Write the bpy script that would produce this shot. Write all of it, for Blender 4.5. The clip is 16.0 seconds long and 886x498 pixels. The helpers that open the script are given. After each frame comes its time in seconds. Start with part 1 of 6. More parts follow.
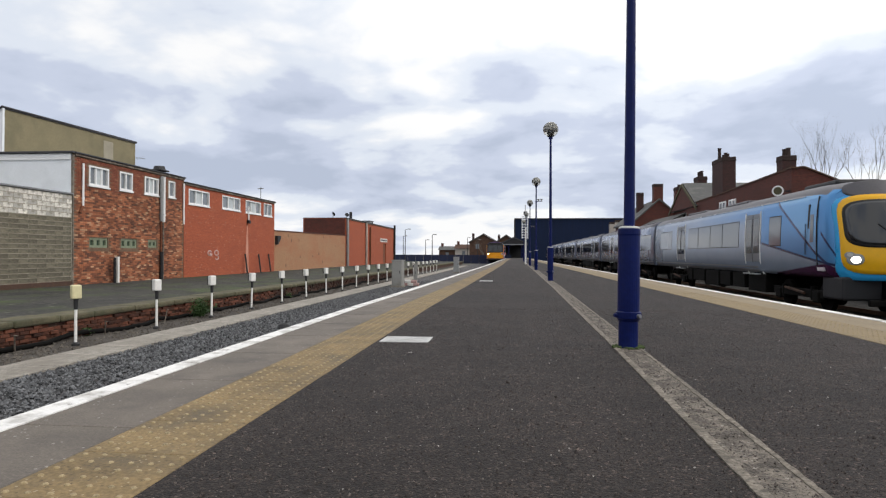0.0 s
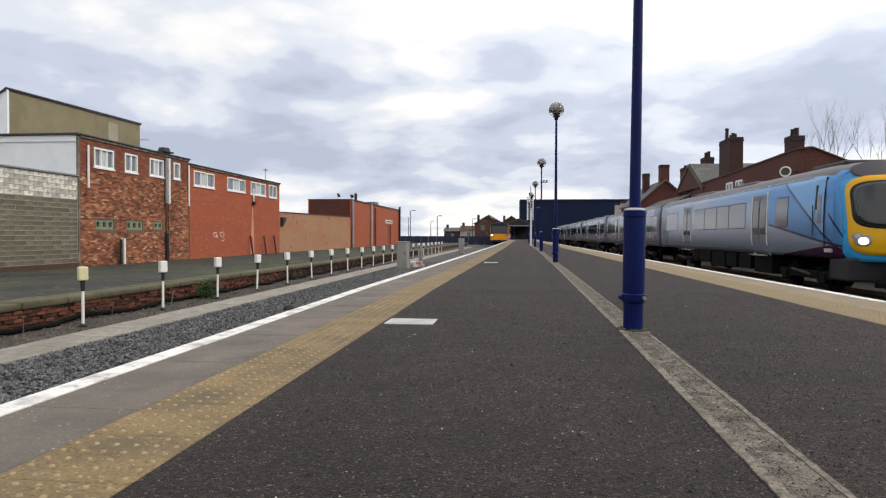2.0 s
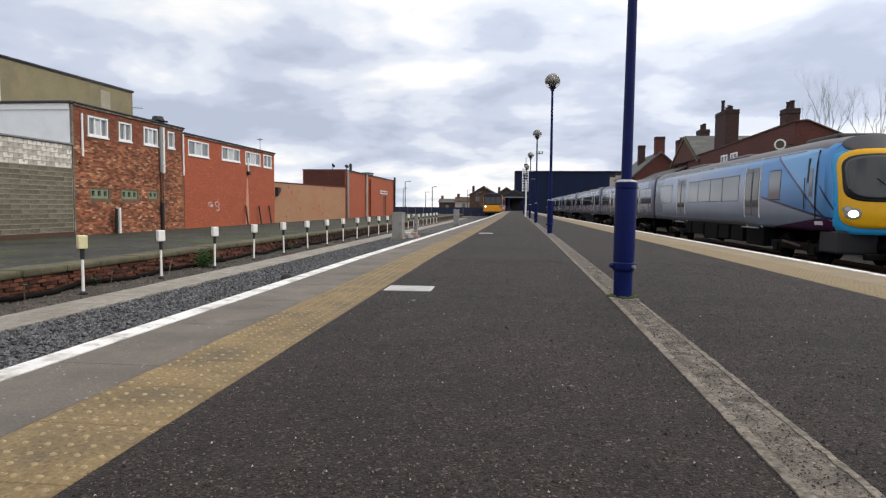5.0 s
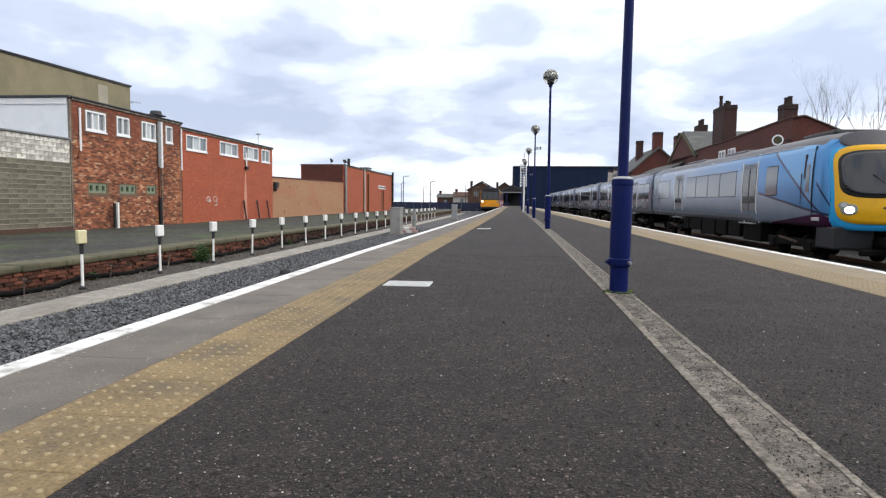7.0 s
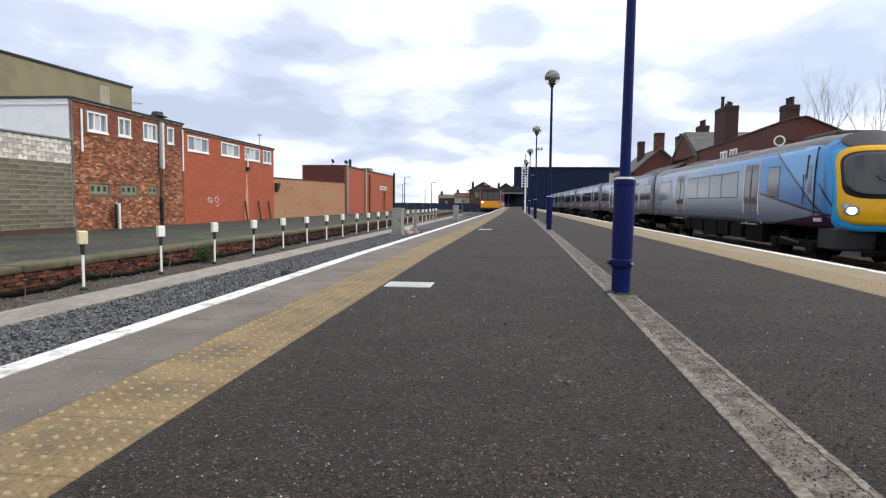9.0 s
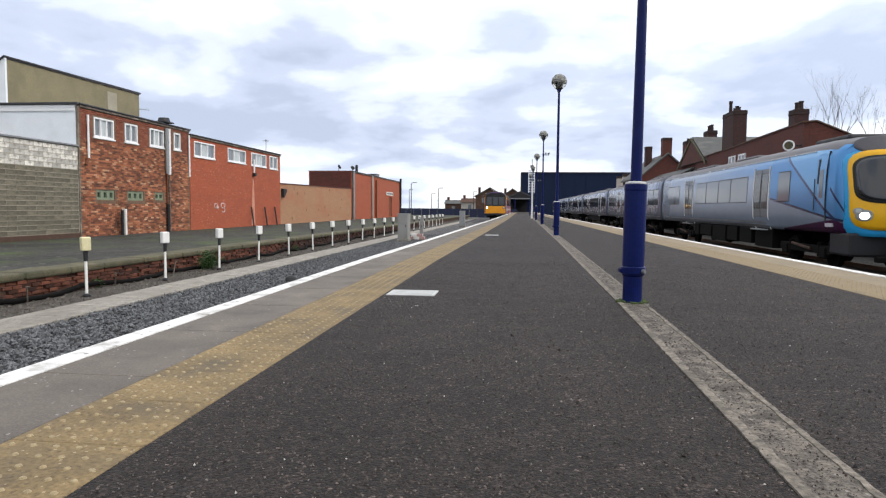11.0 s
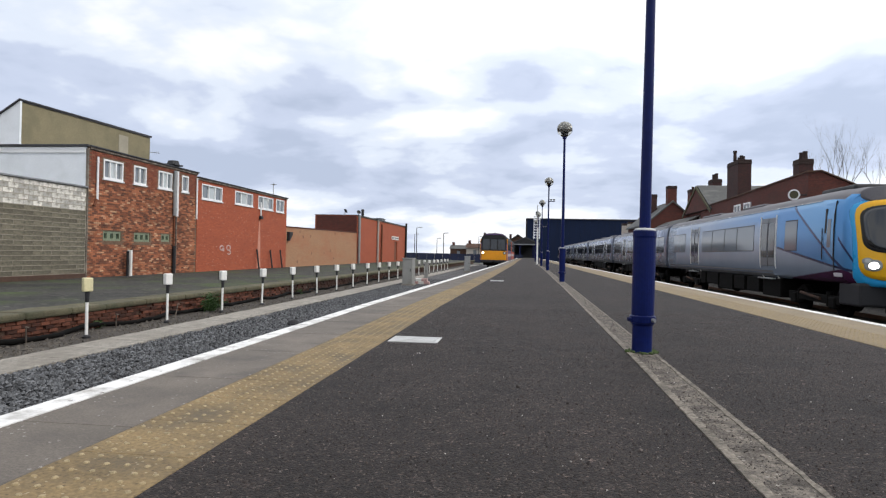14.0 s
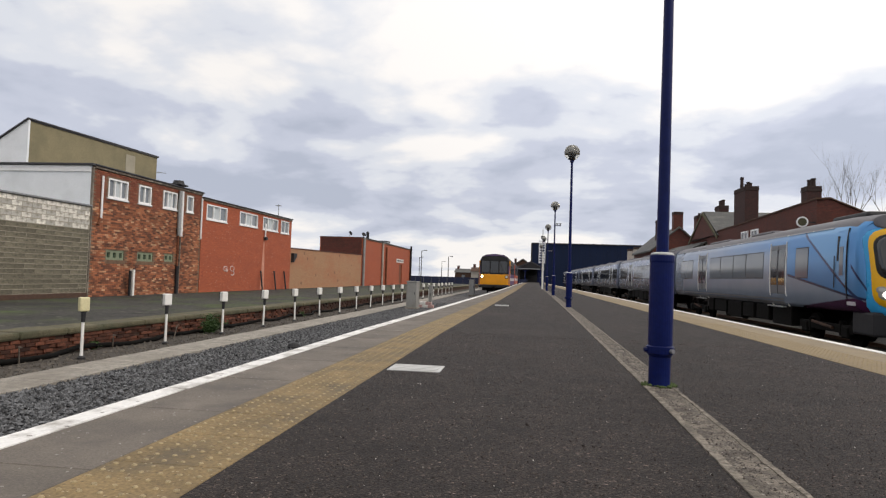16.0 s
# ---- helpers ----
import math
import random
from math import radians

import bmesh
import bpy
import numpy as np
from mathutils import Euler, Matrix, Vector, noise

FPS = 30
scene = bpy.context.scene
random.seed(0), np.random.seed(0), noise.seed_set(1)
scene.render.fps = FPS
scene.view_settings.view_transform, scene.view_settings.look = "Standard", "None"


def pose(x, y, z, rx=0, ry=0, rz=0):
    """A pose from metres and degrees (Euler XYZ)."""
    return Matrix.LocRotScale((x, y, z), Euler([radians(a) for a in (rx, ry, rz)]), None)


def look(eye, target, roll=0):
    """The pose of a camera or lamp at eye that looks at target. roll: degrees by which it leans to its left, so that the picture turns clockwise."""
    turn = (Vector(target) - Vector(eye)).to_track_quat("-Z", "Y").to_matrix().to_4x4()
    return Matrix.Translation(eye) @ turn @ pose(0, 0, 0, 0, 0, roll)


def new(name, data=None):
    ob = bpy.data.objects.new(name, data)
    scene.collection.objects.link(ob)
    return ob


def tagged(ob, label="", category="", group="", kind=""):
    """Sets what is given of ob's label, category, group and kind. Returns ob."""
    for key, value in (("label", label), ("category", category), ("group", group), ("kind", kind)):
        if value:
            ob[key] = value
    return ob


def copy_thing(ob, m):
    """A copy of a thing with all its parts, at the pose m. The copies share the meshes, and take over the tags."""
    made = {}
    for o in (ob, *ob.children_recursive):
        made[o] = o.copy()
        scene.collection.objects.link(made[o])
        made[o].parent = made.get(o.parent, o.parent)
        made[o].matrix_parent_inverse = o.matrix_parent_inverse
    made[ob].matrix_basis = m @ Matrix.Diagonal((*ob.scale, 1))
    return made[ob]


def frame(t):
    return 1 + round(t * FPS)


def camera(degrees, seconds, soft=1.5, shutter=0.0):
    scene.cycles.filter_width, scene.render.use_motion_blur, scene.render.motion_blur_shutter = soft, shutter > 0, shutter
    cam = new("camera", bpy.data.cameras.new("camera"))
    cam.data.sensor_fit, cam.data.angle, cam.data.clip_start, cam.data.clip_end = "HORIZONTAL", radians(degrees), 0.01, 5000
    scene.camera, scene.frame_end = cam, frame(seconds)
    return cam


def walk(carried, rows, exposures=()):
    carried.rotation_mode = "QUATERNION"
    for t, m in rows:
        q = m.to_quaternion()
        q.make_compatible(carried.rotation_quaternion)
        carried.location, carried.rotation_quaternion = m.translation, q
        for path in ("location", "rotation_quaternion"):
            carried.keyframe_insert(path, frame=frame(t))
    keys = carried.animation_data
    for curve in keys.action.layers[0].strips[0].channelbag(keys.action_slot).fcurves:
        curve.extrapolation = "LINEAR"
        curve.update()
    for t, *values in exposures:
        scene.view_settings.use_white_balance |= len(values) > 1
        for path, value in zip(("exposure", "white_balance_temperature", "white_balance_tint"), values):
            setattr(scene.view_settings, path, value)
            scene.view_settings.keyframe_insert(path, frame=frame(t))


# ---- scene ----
cam = camera(69.3, 16.0, soft=1.25)
PATH = [
    (0.0, pose(0.000, -0.000, 0.660, 90.50, -0.20, 6.10)),
    (0.5, pose(0.001, -0.012, 0.663, 90.09, -0.20, 6.19)),
    (1.0, pose(0.005, 0.006, 0.666, 89.63, -0.10, 6.32)),
    (1.5, pose(0.004, 0.015, 0.663, 89.24, -0.14, 6.45)),
    (2.0, pose(0.004, 0.014, 0.666, 88.83, -0.15, 6.56)),
    (2.5, pose(0.003, 0.016, 0.665, 88.51, -0.14, 6.62)),
    (3.0, pose(0.003, 0.001, 0.662, 88.16, -0.22, 6.57)),
    (3.5, pose(0.003, -0.050, 0.660, 87.71, -0.30, 6.43)),
    (4.0, pose(0.001, -0.098, 0.660, 87.13, -0.37, 6.27)),
    (4.5, pose(-0.001, -0.130, 0.656, 86.62, -0.42, 6.17)),
    (7.0, pose(0.002, -0.212, 0.667, 85.81, -0.55, 5.92)),
    (7.5, pose(0.001, -0.214, 0.667, 85.82, -0.55, 5.92)),
    (8.0, pose(0.001, -0.218, 0.667, 85.83, -0.56, 5.93)),
    (8.5, pose(0.001, -0.218, 0.668, 85.83, -0.56, 5.94)),
    (9.0, pose(0.001, -0.190, 0.665, 85.88, -0.55, 6.04)),
    (11.5, pose(-0.000, 0.005, 0.666, 86.81, -0.45, 6.79)),
    (12.0, pose(-0.002, 0.032, 0.665, 87.50, -0.47, 6.91)),
    (12.5, pose(-0.007, 0.058, 0.661, 88.20, -0.61, 6.95)),
    (13.0, pose(-0.010, 0.057, 0.665, 88.96, -0.78, 6.97)),
    (13.5, pose(-0.008, 0.064, 0.667, 89.69, -0.93, 7.03)),
    (14.0, pose(-0.006, 0.083, 0.665, 90.37, -1.16, 7.10)),
    (14.5, pose(-0.008, 0.092, 0.663, 90.90, -1.39, 7.17)),
    (15.0, pose(-0.012, 0.160, 0.664, 91.38, -1.56, 7.36)),
    (15.5, pose(-0.026, 0.262, 0.664, 91.88, -1.64, 7.58)),
    (16.0, pose(-0.034, 0.350, 0.664, 92.45, -1.86, 7.52)),
]
# the picture brightens a little in the middle of the shot
walk(cam, PATH, exposures=[(0.0, 0.12, 6780, 10), (2.5, 0.16, 6960, 11), (4.5, 0.13, 6910, 11), (7.0, 0.42, 6560, 10), (9.0, 0.42, 6610, 10), (12.5, 0.35, 6560, 10), (13.0, 0.23, 6560, 10), (14.0, 0.23, 6560, 10), (14.5, 0.05, 6390, 10), (15.0, 0.0, 6450, 10), (15.5, 0.05, 6910, 11), (16.0, 0.04, 7110, 12)])

# ---- light: bright broken overcast, the sun hidden high on the right ----
world = bpy.data.worlds.new("sky")
scene.world = world
world.use_nodes = True
SUN_EL, SUN_AZ = 40.0, 106.0   # elevation; degrees clockwise from straight ahead


def build_sky():
    nt = world.node_tree
    nt.nodes.clear()
    N = nt.nodes.new
    link = nt.links.new
    out = N("ShaderNodeOutputWorld")
    bg = N("ShaderNodeBackground")
    link(bg.outputs[0], out.inputs[0])
    sky = N("ShaderNodeTexSky")
    sky.sky_type = "NISHITA"
    sky.sun_disc = False
    sky.sun_elevation = radians(SUN_EL)
    sky.sun_rotation = radians(SUN_AZ)
    dim = N("ShaderNodeVectorMath")
    dim.operation = "SCALE"
    dim.inputs["Scale"].default_value = 0.10
    link(sky.outputs[0], dim.inputs[0])
    co = N("ShaderNodeTexCoord")
    sep = N("ShaderNodeSeparateXYZ")
    link(co.outputs["Generated"], sep.inputs[0])
    zc = N("ShaderNodeMath")
    zc.operation = "MAXIMUM"
    link(sep.outputs[2], zc.inputs[0])
    zc.inputs[1].default_value = 0.0
    za = N("ShaderNodeMath")
    za.operation = "ADD"
    link(zc.outputs[0], za.inputs[0])
    za.inputs[1].default_value = 0.24
    comb = N("ShaderNodeCombineXYZ")
    for k, o in ((0, 0), (1, 1)):
        d = N("ShaderNodeMath")
        d.operation = "DIVIDE"
        link(sep.outputs[o], d.inputs[0])
        link(za.outputs[0], d.inputs[1])
        link(d.outputs[0], comb.inputs[k])
    mp = N("ShaderNodeMapping")
    mp.inputs["Location"].default_value = (10.8, 4.2, 2.0)
    mp.inputs["Scale"].default_value = (1.0, 1.0, 1.0)
    link(comb.outputs[0], mp.inputs[0])

    def noise_node(scale, detail, rough, dist):
        n = N("ShaderNodeTexNoise")
        n.inputs["Scale"].default_value = scale
        n.inputs["Detail"].default_value = detail
        n.inputs["Roughness"].default_value = rough
        n.inputs["Distortion"].default_value = dist
        link(mp.outputs[0], n.inputs["Vector"])
        return n

    def ramp(src, stops):
        r = N("ShaderNodeValToRGB")
        r.color_ramp.interpolation = "EASE"
        els = r.color_ramp.elements
        while len(els) < len(stops):
            els.new(0.5)
        for e, (p, c) in zip(els, stops):
            e.position, e.color = p, (*c, 1)
        link(src, r.inputs[0])
        return r
    big = noise_node(1.55, 7, 0.5, 0.2)
    # cloud cover is thinner low over the horizon and overhead, heavier between
    lift = ramp(sep.outputs[2], [(0.0, (0.62, 0.62, 0.62)), (0.06, (0.585, 0.585, 0.585)), (0.12, (0.43, 0.43, 0.43)), (0.21, (0.48, 0.48, 0.48)), (0.33, (0.635, 0.635, 0.635))])
    tone = N("ShaderNodeMath")
    tone.operation = "ADD"
    link(big.outputs[0], tone.inputs[0])
    link(lift.outputs[0], tone.inputs[1])
    half_tone = N("ShaderNodeMath")
    half_tone.operation = "SUBTRACT"
    link(tone.outputs[0], half_tone.inputs[0])
    half_tone.inputs[1].default_value = 0.5
    puff = noise_node(2.6, 4, 0.45, 0.0)

    def op(kind, a, v):
        n = N("ShaderNodeMath")
        n.operation = kind
        link(a, n.inputs[0])
        n.inputs[1].default_value = v
        return n.outputs[0]
    round_tops = op("MULTIPLY", op("SUBTRACT", op("ABSOLUTE", op("SUBTRACT", puff.outputs[0], 0.5), 0.0), 0.075), 0.45)
    shaped = N("ShaderNodeMath")
    shaped.operation = "ADD"
    link(half_tone.outputs[0], shaped.inputs[0])
    link(round_tops, shaped.inputs[1])
    cloud = ramp(shaped.outputs[0], [(0.36, (0.45, 0.52, 0.67)), (0.46, (0.55, 0.62, 0.78)),
                                  (0.53, (0.70, 0.77, 0.89)), (0.64, (0.92, 0.945, 0.985))])
    # brightness rises towards the hidden sun and at the low horizon
    sd = Vector((math.sin(radians(60)) * math.cos(radians(60)), math.cos(radians(60)) * math.cos(radians(60)), math.sin(radians(60))))
    dot = N("ShaderNodeVectorMath")
    dot.operation = "DOT_PRODUCT"
    link(co.outputs["Generated"], dot.inputs[0])
    dot.inputs[1].default_value = sd
    glow = N("ShaderNodeMapRange")
    link(dot.outputs["Value"], glow.inputs["Value"])
    glow.inputs["From Min"].default_value = 0.3
    glow.inputs["From Max"].default_value = 0.85
    glow.inputs["To Min"].default_value = 1.06
    glow.inputs["To Max"].default_value = 1.36
    lit = N("ShaderNodeVectorMath")
    lit.operation = "SCALE"
    link(cloud.outputs[0], lit.inputs[0])
    link(glow.outputs[0], lit.inputs["Scale"])
    cover = noise_node(0.55, 4, 0.5, 0.1)
    cov = ramp(cover.outputs[0], [(0.28, (0.70, 0.70, 0.70)), (0.42, (0.97, 0.97, 0.97))])
    mix = N("ShaderNodeMix")
    mix.data_type = "RGBA"
    link(cov.outputs[0], mix.inputs[0])
    link(dim.outputs[0], mix.inputs[6])
    link(lit.outputs[0], mix.inputs[7])
    link(mix.outputs[2], bg.inputs[0])
    bg.inputs[1].default_value = 0.92


build_sky()
sun = new("sun", bpy.data.lights.new("sun", "SUN"))
sun.data.energy, sun.data.angle, sun.data.color = 1.3, radians(22), (1.0, 0.95, 0.88)
az, el = radians(SUN_AZ), radians(SUN_EL)
sun.matrix_basis = look((30 * math.sin(az), 30 * math.cos(az), 40), (30 * math.sin(az) - math.sin(az) * math.cos(el), 30 * math.cos(az) - math.cos(az) * math.cos(el), 40 - math.sin(el)))

# ---- levels and lines ----
BED = -1.05          # ballast and trackside dirt
RAIL = -0.92         # rail top
OLD = -0.57          # top of the disused platform
FACADE = -17.2       # line of the brick backs


def edge_left(y):
    """Outer edge of the platform towards the moving train; the platform narrows slowly with distance."""
    return float(np.interp(y, [8, 16, 40, 70, 100, 160], [-1.97, -1.85, -1.56, -1.42, -1.15, -0.9]))


def edge_right(y):
    return float(np.interp(y, [8, 16, 55, 160], [3.80, 3.74, 3.56, 3.4]))


# ---- materials ----
def nodes(m):
    m.use_nodes = True
    nt = m.node_tree
    return nt, nt.nodes["Principled BSDF"], nt.nodes.new, nt.links.new


def rough_color(m, color, var=0.25, scale=6.0, fine=60.0, bump=0.15, rough=0.8, metal=0.0, stain=None, stain_scale=0.7, stain_amount=0.5, obj_random=0.0, spec=0.4, stretch=(1, 1, 1), rvar=0.12, bump_dist=0.01):
    """A surface with coarse and fine variation of colour, fine relief, and stains of another colour."""
    nt, b, N, link = nodes(m)
    co = N("ShaderNodeTexCoord")
    mp = N("ShaderNodeMapping")
    mp.inputs["Scale"].default_value = stretch
    link(co.outputs["Object"], mp.inputs[0])

    def noise_tex(s, d=5, r=0.6):
        n = N("ShaderNodeTexNoise")
        n.inputs["Scale"].default_value, n.inputs["Detail"].default_value, n.inputs["Roughness"].default_value = s, d, r
        link(mp.outputs[0], n.inputs["Vector"])
        return n.outputs[0]
    a, f = noise_tex(scale), noise_tex(fine, 3)
    add = N("ShaderNodeMath")
    add.operation = "ADD"
    link(a, add.inputs[0])
    link(f, add.inputs[1])
    rg = N("ShaderNodeMapRange")
    link(add.outputs[0], rg.inputs["Value"])
    rg.inputs["From Min"].default_value, rg.inputs["From Max"].default_value = 0.7, 1.3
    rg.inputs["To Min"].default_value, rg.inputs["To Max"].default_value = 1 - var, 1 + var
    src = rg.outputs[0]
    if obj_random:
        info = N("ShaderNodeObjectInfo")
        rr = N("ShaderNodeMapRange")
        link(info.outputs["Random"], rr.inputs["Value"])
        rr.inputs["To Min"].default_value, rr.inputs["To Max"].default_value = 1 - obj_random, 1 + obj_random
        mul = N("ShaderNodeMath")
        mul.operation = "MULTIPLY"
        link(src, mul.inputs[0])
        link(rr.outputs[0], mul.inputs[1])
        src = mul.outputs[0]
    base = N("ShaderNodeVectorMath")
    base.operation = "SCALE"
    base.inputs[0].default_value = color
    link(src, base.inputs["Scale"])
    col = base.outputs[0]
    if stain:
        st = noise_tex(stain_scale, 6, 0.65)
        sr = N("ShaderNodeMapRange")
        link(st, sr.inputs["Value"])
        sr.inputs["From Min"].default_value, sr.inputs["From Max"].default_value = 0.48, 0.68
        sr.inputs["To Max"].default_value = stain_amount
        mx = N("ShaderNodeMix")
        mx.data_type = "RGBA"
        link(sr.outputs[0], mx.inputs[0])
        link(col, mx.inputs[6])
        mx.inputs[7].default_value = (*stain, 1)
        col = mx.outputs[2]
    link(col, b.inputs["Base Color"])
    ro = N("ShaderNodeMapRange")
    link(a, ro.inputs["Value"])
    ro.inputs["To Min"].default_value, ro.inputs["To Max"].default_value = max(0.02, rough - rvar), min(1, rough + rvar)
    link(ro.outputs[0], b.inputs["Roughness"])
    b.inputs["Metallic"].default_value = metal
    b.inputs["Specular IOR Level"].default_value = spec
    if bump:
        bp = N("ShaderNodeBump")
        bp.inputs["Strength"].default_value, bp.inputs["Distance"].default_value = bump, bump_dist
        link(f, bp.inputs["Height"])
        link(bp.outputs[0], b.inputs["Normal"])
    return m


def mat(name, color, **kw):
    return rough_color(bpy.data.materials.new(name), color, **kw)


def brick_mat(name, c1, c2, mortar, w=0.225, h=0.075, gap=0.01, stain=(0.05, 0.04, 0.035), stain_amount=0.4, bump=0.5, stain_scale=0.35, var=0.35):
    m = bpy.data.materials.new(name)
    nt, b, N, link = nodes(m)
    co = N("ShaderNodeTexCoord")
    sp = N("ShaderNodeSeparateXYZ")
    link(co.outputs["Object"], sp.inputs[0])
    ad = N("ShaderNodeMath")
    ad.operation = "ADD"
    link(sp.outputs[0], ad.inputs[0])
    link(sp.outputs[1], ad.inputs[1])
    cb = N("ShaderNodeCombineXYZ")
    link(ad.outputs[0], cb.inputs[0])
    link(sp.outputs[2], cb.inputs[1])
    br = N("ShaderNodeTexBrick")
    link(cb.outputs[0], br.inputs["Vector"])
    br.inputs["Color1"].default_value, br.inputs["Color2"].default_value, br.inputs["Mortar"].default_value = (*c1, 1), (*c2, 1), (*mortar, 1)
    br.inputs["Scale"].default_value, br.inputs["Mortar Size"].default_value, br.inputs["Bias"].default_value = 1.0, gap, 0.0
    br.inputs["Brick Width"].default_value, br.inputs["Row Height"].default_value = w, h
    nz = N("ShaderNodeTexNoise")
    nz.inputs["Scale"].default_value, nz.inputs["Detail"].default_value = 5.0, 6
    nz.inputs["Roughness"].default_value = 0.75
    link(co.outputs["Object"], nz.inputs["Vector"])
    rg = N("ShaderNodeMapRange")
    link(nz.outputs[0], rg.inputs["Value"])
    rg.inputs["From Min"].default_value, rg.inputs["From Max"].default_value = 0.3, 0.7
    rg.inputs["To Min"].default_value, rg.inputs["To Max"].default_value = 1 - var, 1 + var
    sc = N("ShaderNodeVectorMath")
    sc.operation = "SCALE"
    link(br.outputs["Color"], sc.inputs[0])
    link(rg.outputs[0], sc.inputs["Scale"])
    st = N("ShaderNodeTexNoise")
    st.inputs["Scale"].default_value, st.inputs["Detail"].default_value, st.inputs["Roughness"].default_value = stain_scale, 7, 0.7
    flat = N("ShaderNodeMapping")
    flat.inputs["Scale"].default_value = (1.0, 2.4, 1.0)
    link(cb.outputs[0], flat.inputs[0])
    link(flat.outputs[0], st.inputs["Vector"])
    link(flat.outputs[0], nz.inputs["Vector"])
    sr = N("ShaderNodeMapRange")
    link(st.outputs[0], sr.inputs["Value"])
    sr.inputs["From Min"].default_value, sr.inputs["From Max"].default_value, sr.inputs["To Max"].default_value = 0.45, 0.7, stain_amount
    mx = N("ShaderNodeMix")
    mx.data_type = "RGBA"
    link(sr.outputs[0], mx.inputs[0])
    link(sc.outputs[0], mx.inputs[6])
    mx.inputs[7].default_value = (*stain, 1)
    link(mx.outputs[2], b.inputs["Base Color"])
    b.inputs["Roughness"].default_value = 0.88
    bp = N("ShaderNodeBump")
    bp.inputs["Strength"].default_value, bp.inputs["Distance"].default_value = bump, 0.01
    inv = N("ShaderNodeMath")
    inv.operation = "SUBTRACT"
    inv.inputs[0].default_value = 1.0
    link(br.outputs["Fac"], inv.inputs[1])
    link(inv.outputs[0], bp.inputs["Height"])
    link(bp.outputs[0], b.inputs["Normal"])
    return m


def speckle(m, color, amount=0.6, scale=55.0, limit=0.16, flat=1.0):
    """Adds pale grit: small chips scattered over a dark surface."""
    nt, b, N, link = nodes(m)
    src = b.inputs["Base Color"].links[0].from_socket
    co = N("ShaderNodeTexCoord")
    vo = N("ShaderNodeTexVoronoi")
    vo.inputs["Scale"].default_value = scale
    mp = N("ShaderNodeMapping")
    mp.inputs["Scale"].default_value = (1, 1, flat)
    link(co.outputs["Object"], mp.inputs[0])
    link(mp.outputs[0], vo.inputs["Vector"])
    sp = N("ShaderNodeSeparateColor")
    link(vo.outputs["Color"], sp.inputs[0])
    pick = N("ShaderNodeMath")
    pick.operation = "GREATER_THAN"
    link(sp.outputs[0], pick.inputs[0])
    pick.inputs[1].default_value = 1 - limit
    near = N("ShaderNodeMath")
    near.operation = "LESS_THAN"
    link(vo.outputs["Distance"], near.inputs[0])
    near.inputs[1].default_value = 0.33
    both = N("ShaderNodeMath")
    both.operation = "MULTIPLY"
    link(pick.outputs[0], both.inputs[0])
    link(near.outputs[0], both.inputs[1])
    am = N("ShaderNodeMath")
    am.operation = "MULTIPLY"
    link(both.outputs[0], am.inputs[0])
    am.inputs[1].default_value = amount
    mx = N("ShaderNodeMix")
    mx.data_type = "RGBA"
    link(am.outputs[0], mx.inputs[0])
    link(src, mx.inputs[6])
    mx.inputs[7].default_value = (*color, 1)
    link(mx.outputs[2], b.inputs["Base Color"])
    return m


def glass_mat(name, color, rough=0.08):
    m = bpy.data.materials.new(name)
    nt, b, N, link = nodes(m)
    b.inputs["Base Color"].default_value = (*color, 1)
    b.inputs["Roughness"].default_value = rough
    b.inputs["Specular IOR Level"].default_value = 0.7
    return m


def glow_mat(name, color, power):
    m = bpy.data.materials.new(name)
    nt, b, N, link = nodes(m)
    b.inputs["Base Color"].default_value = (*color, 1)
    b.inputs["Emission Color"].default_value = (*color, 1)
    b.inputs["Emission Strength"].default_value = power
    return m


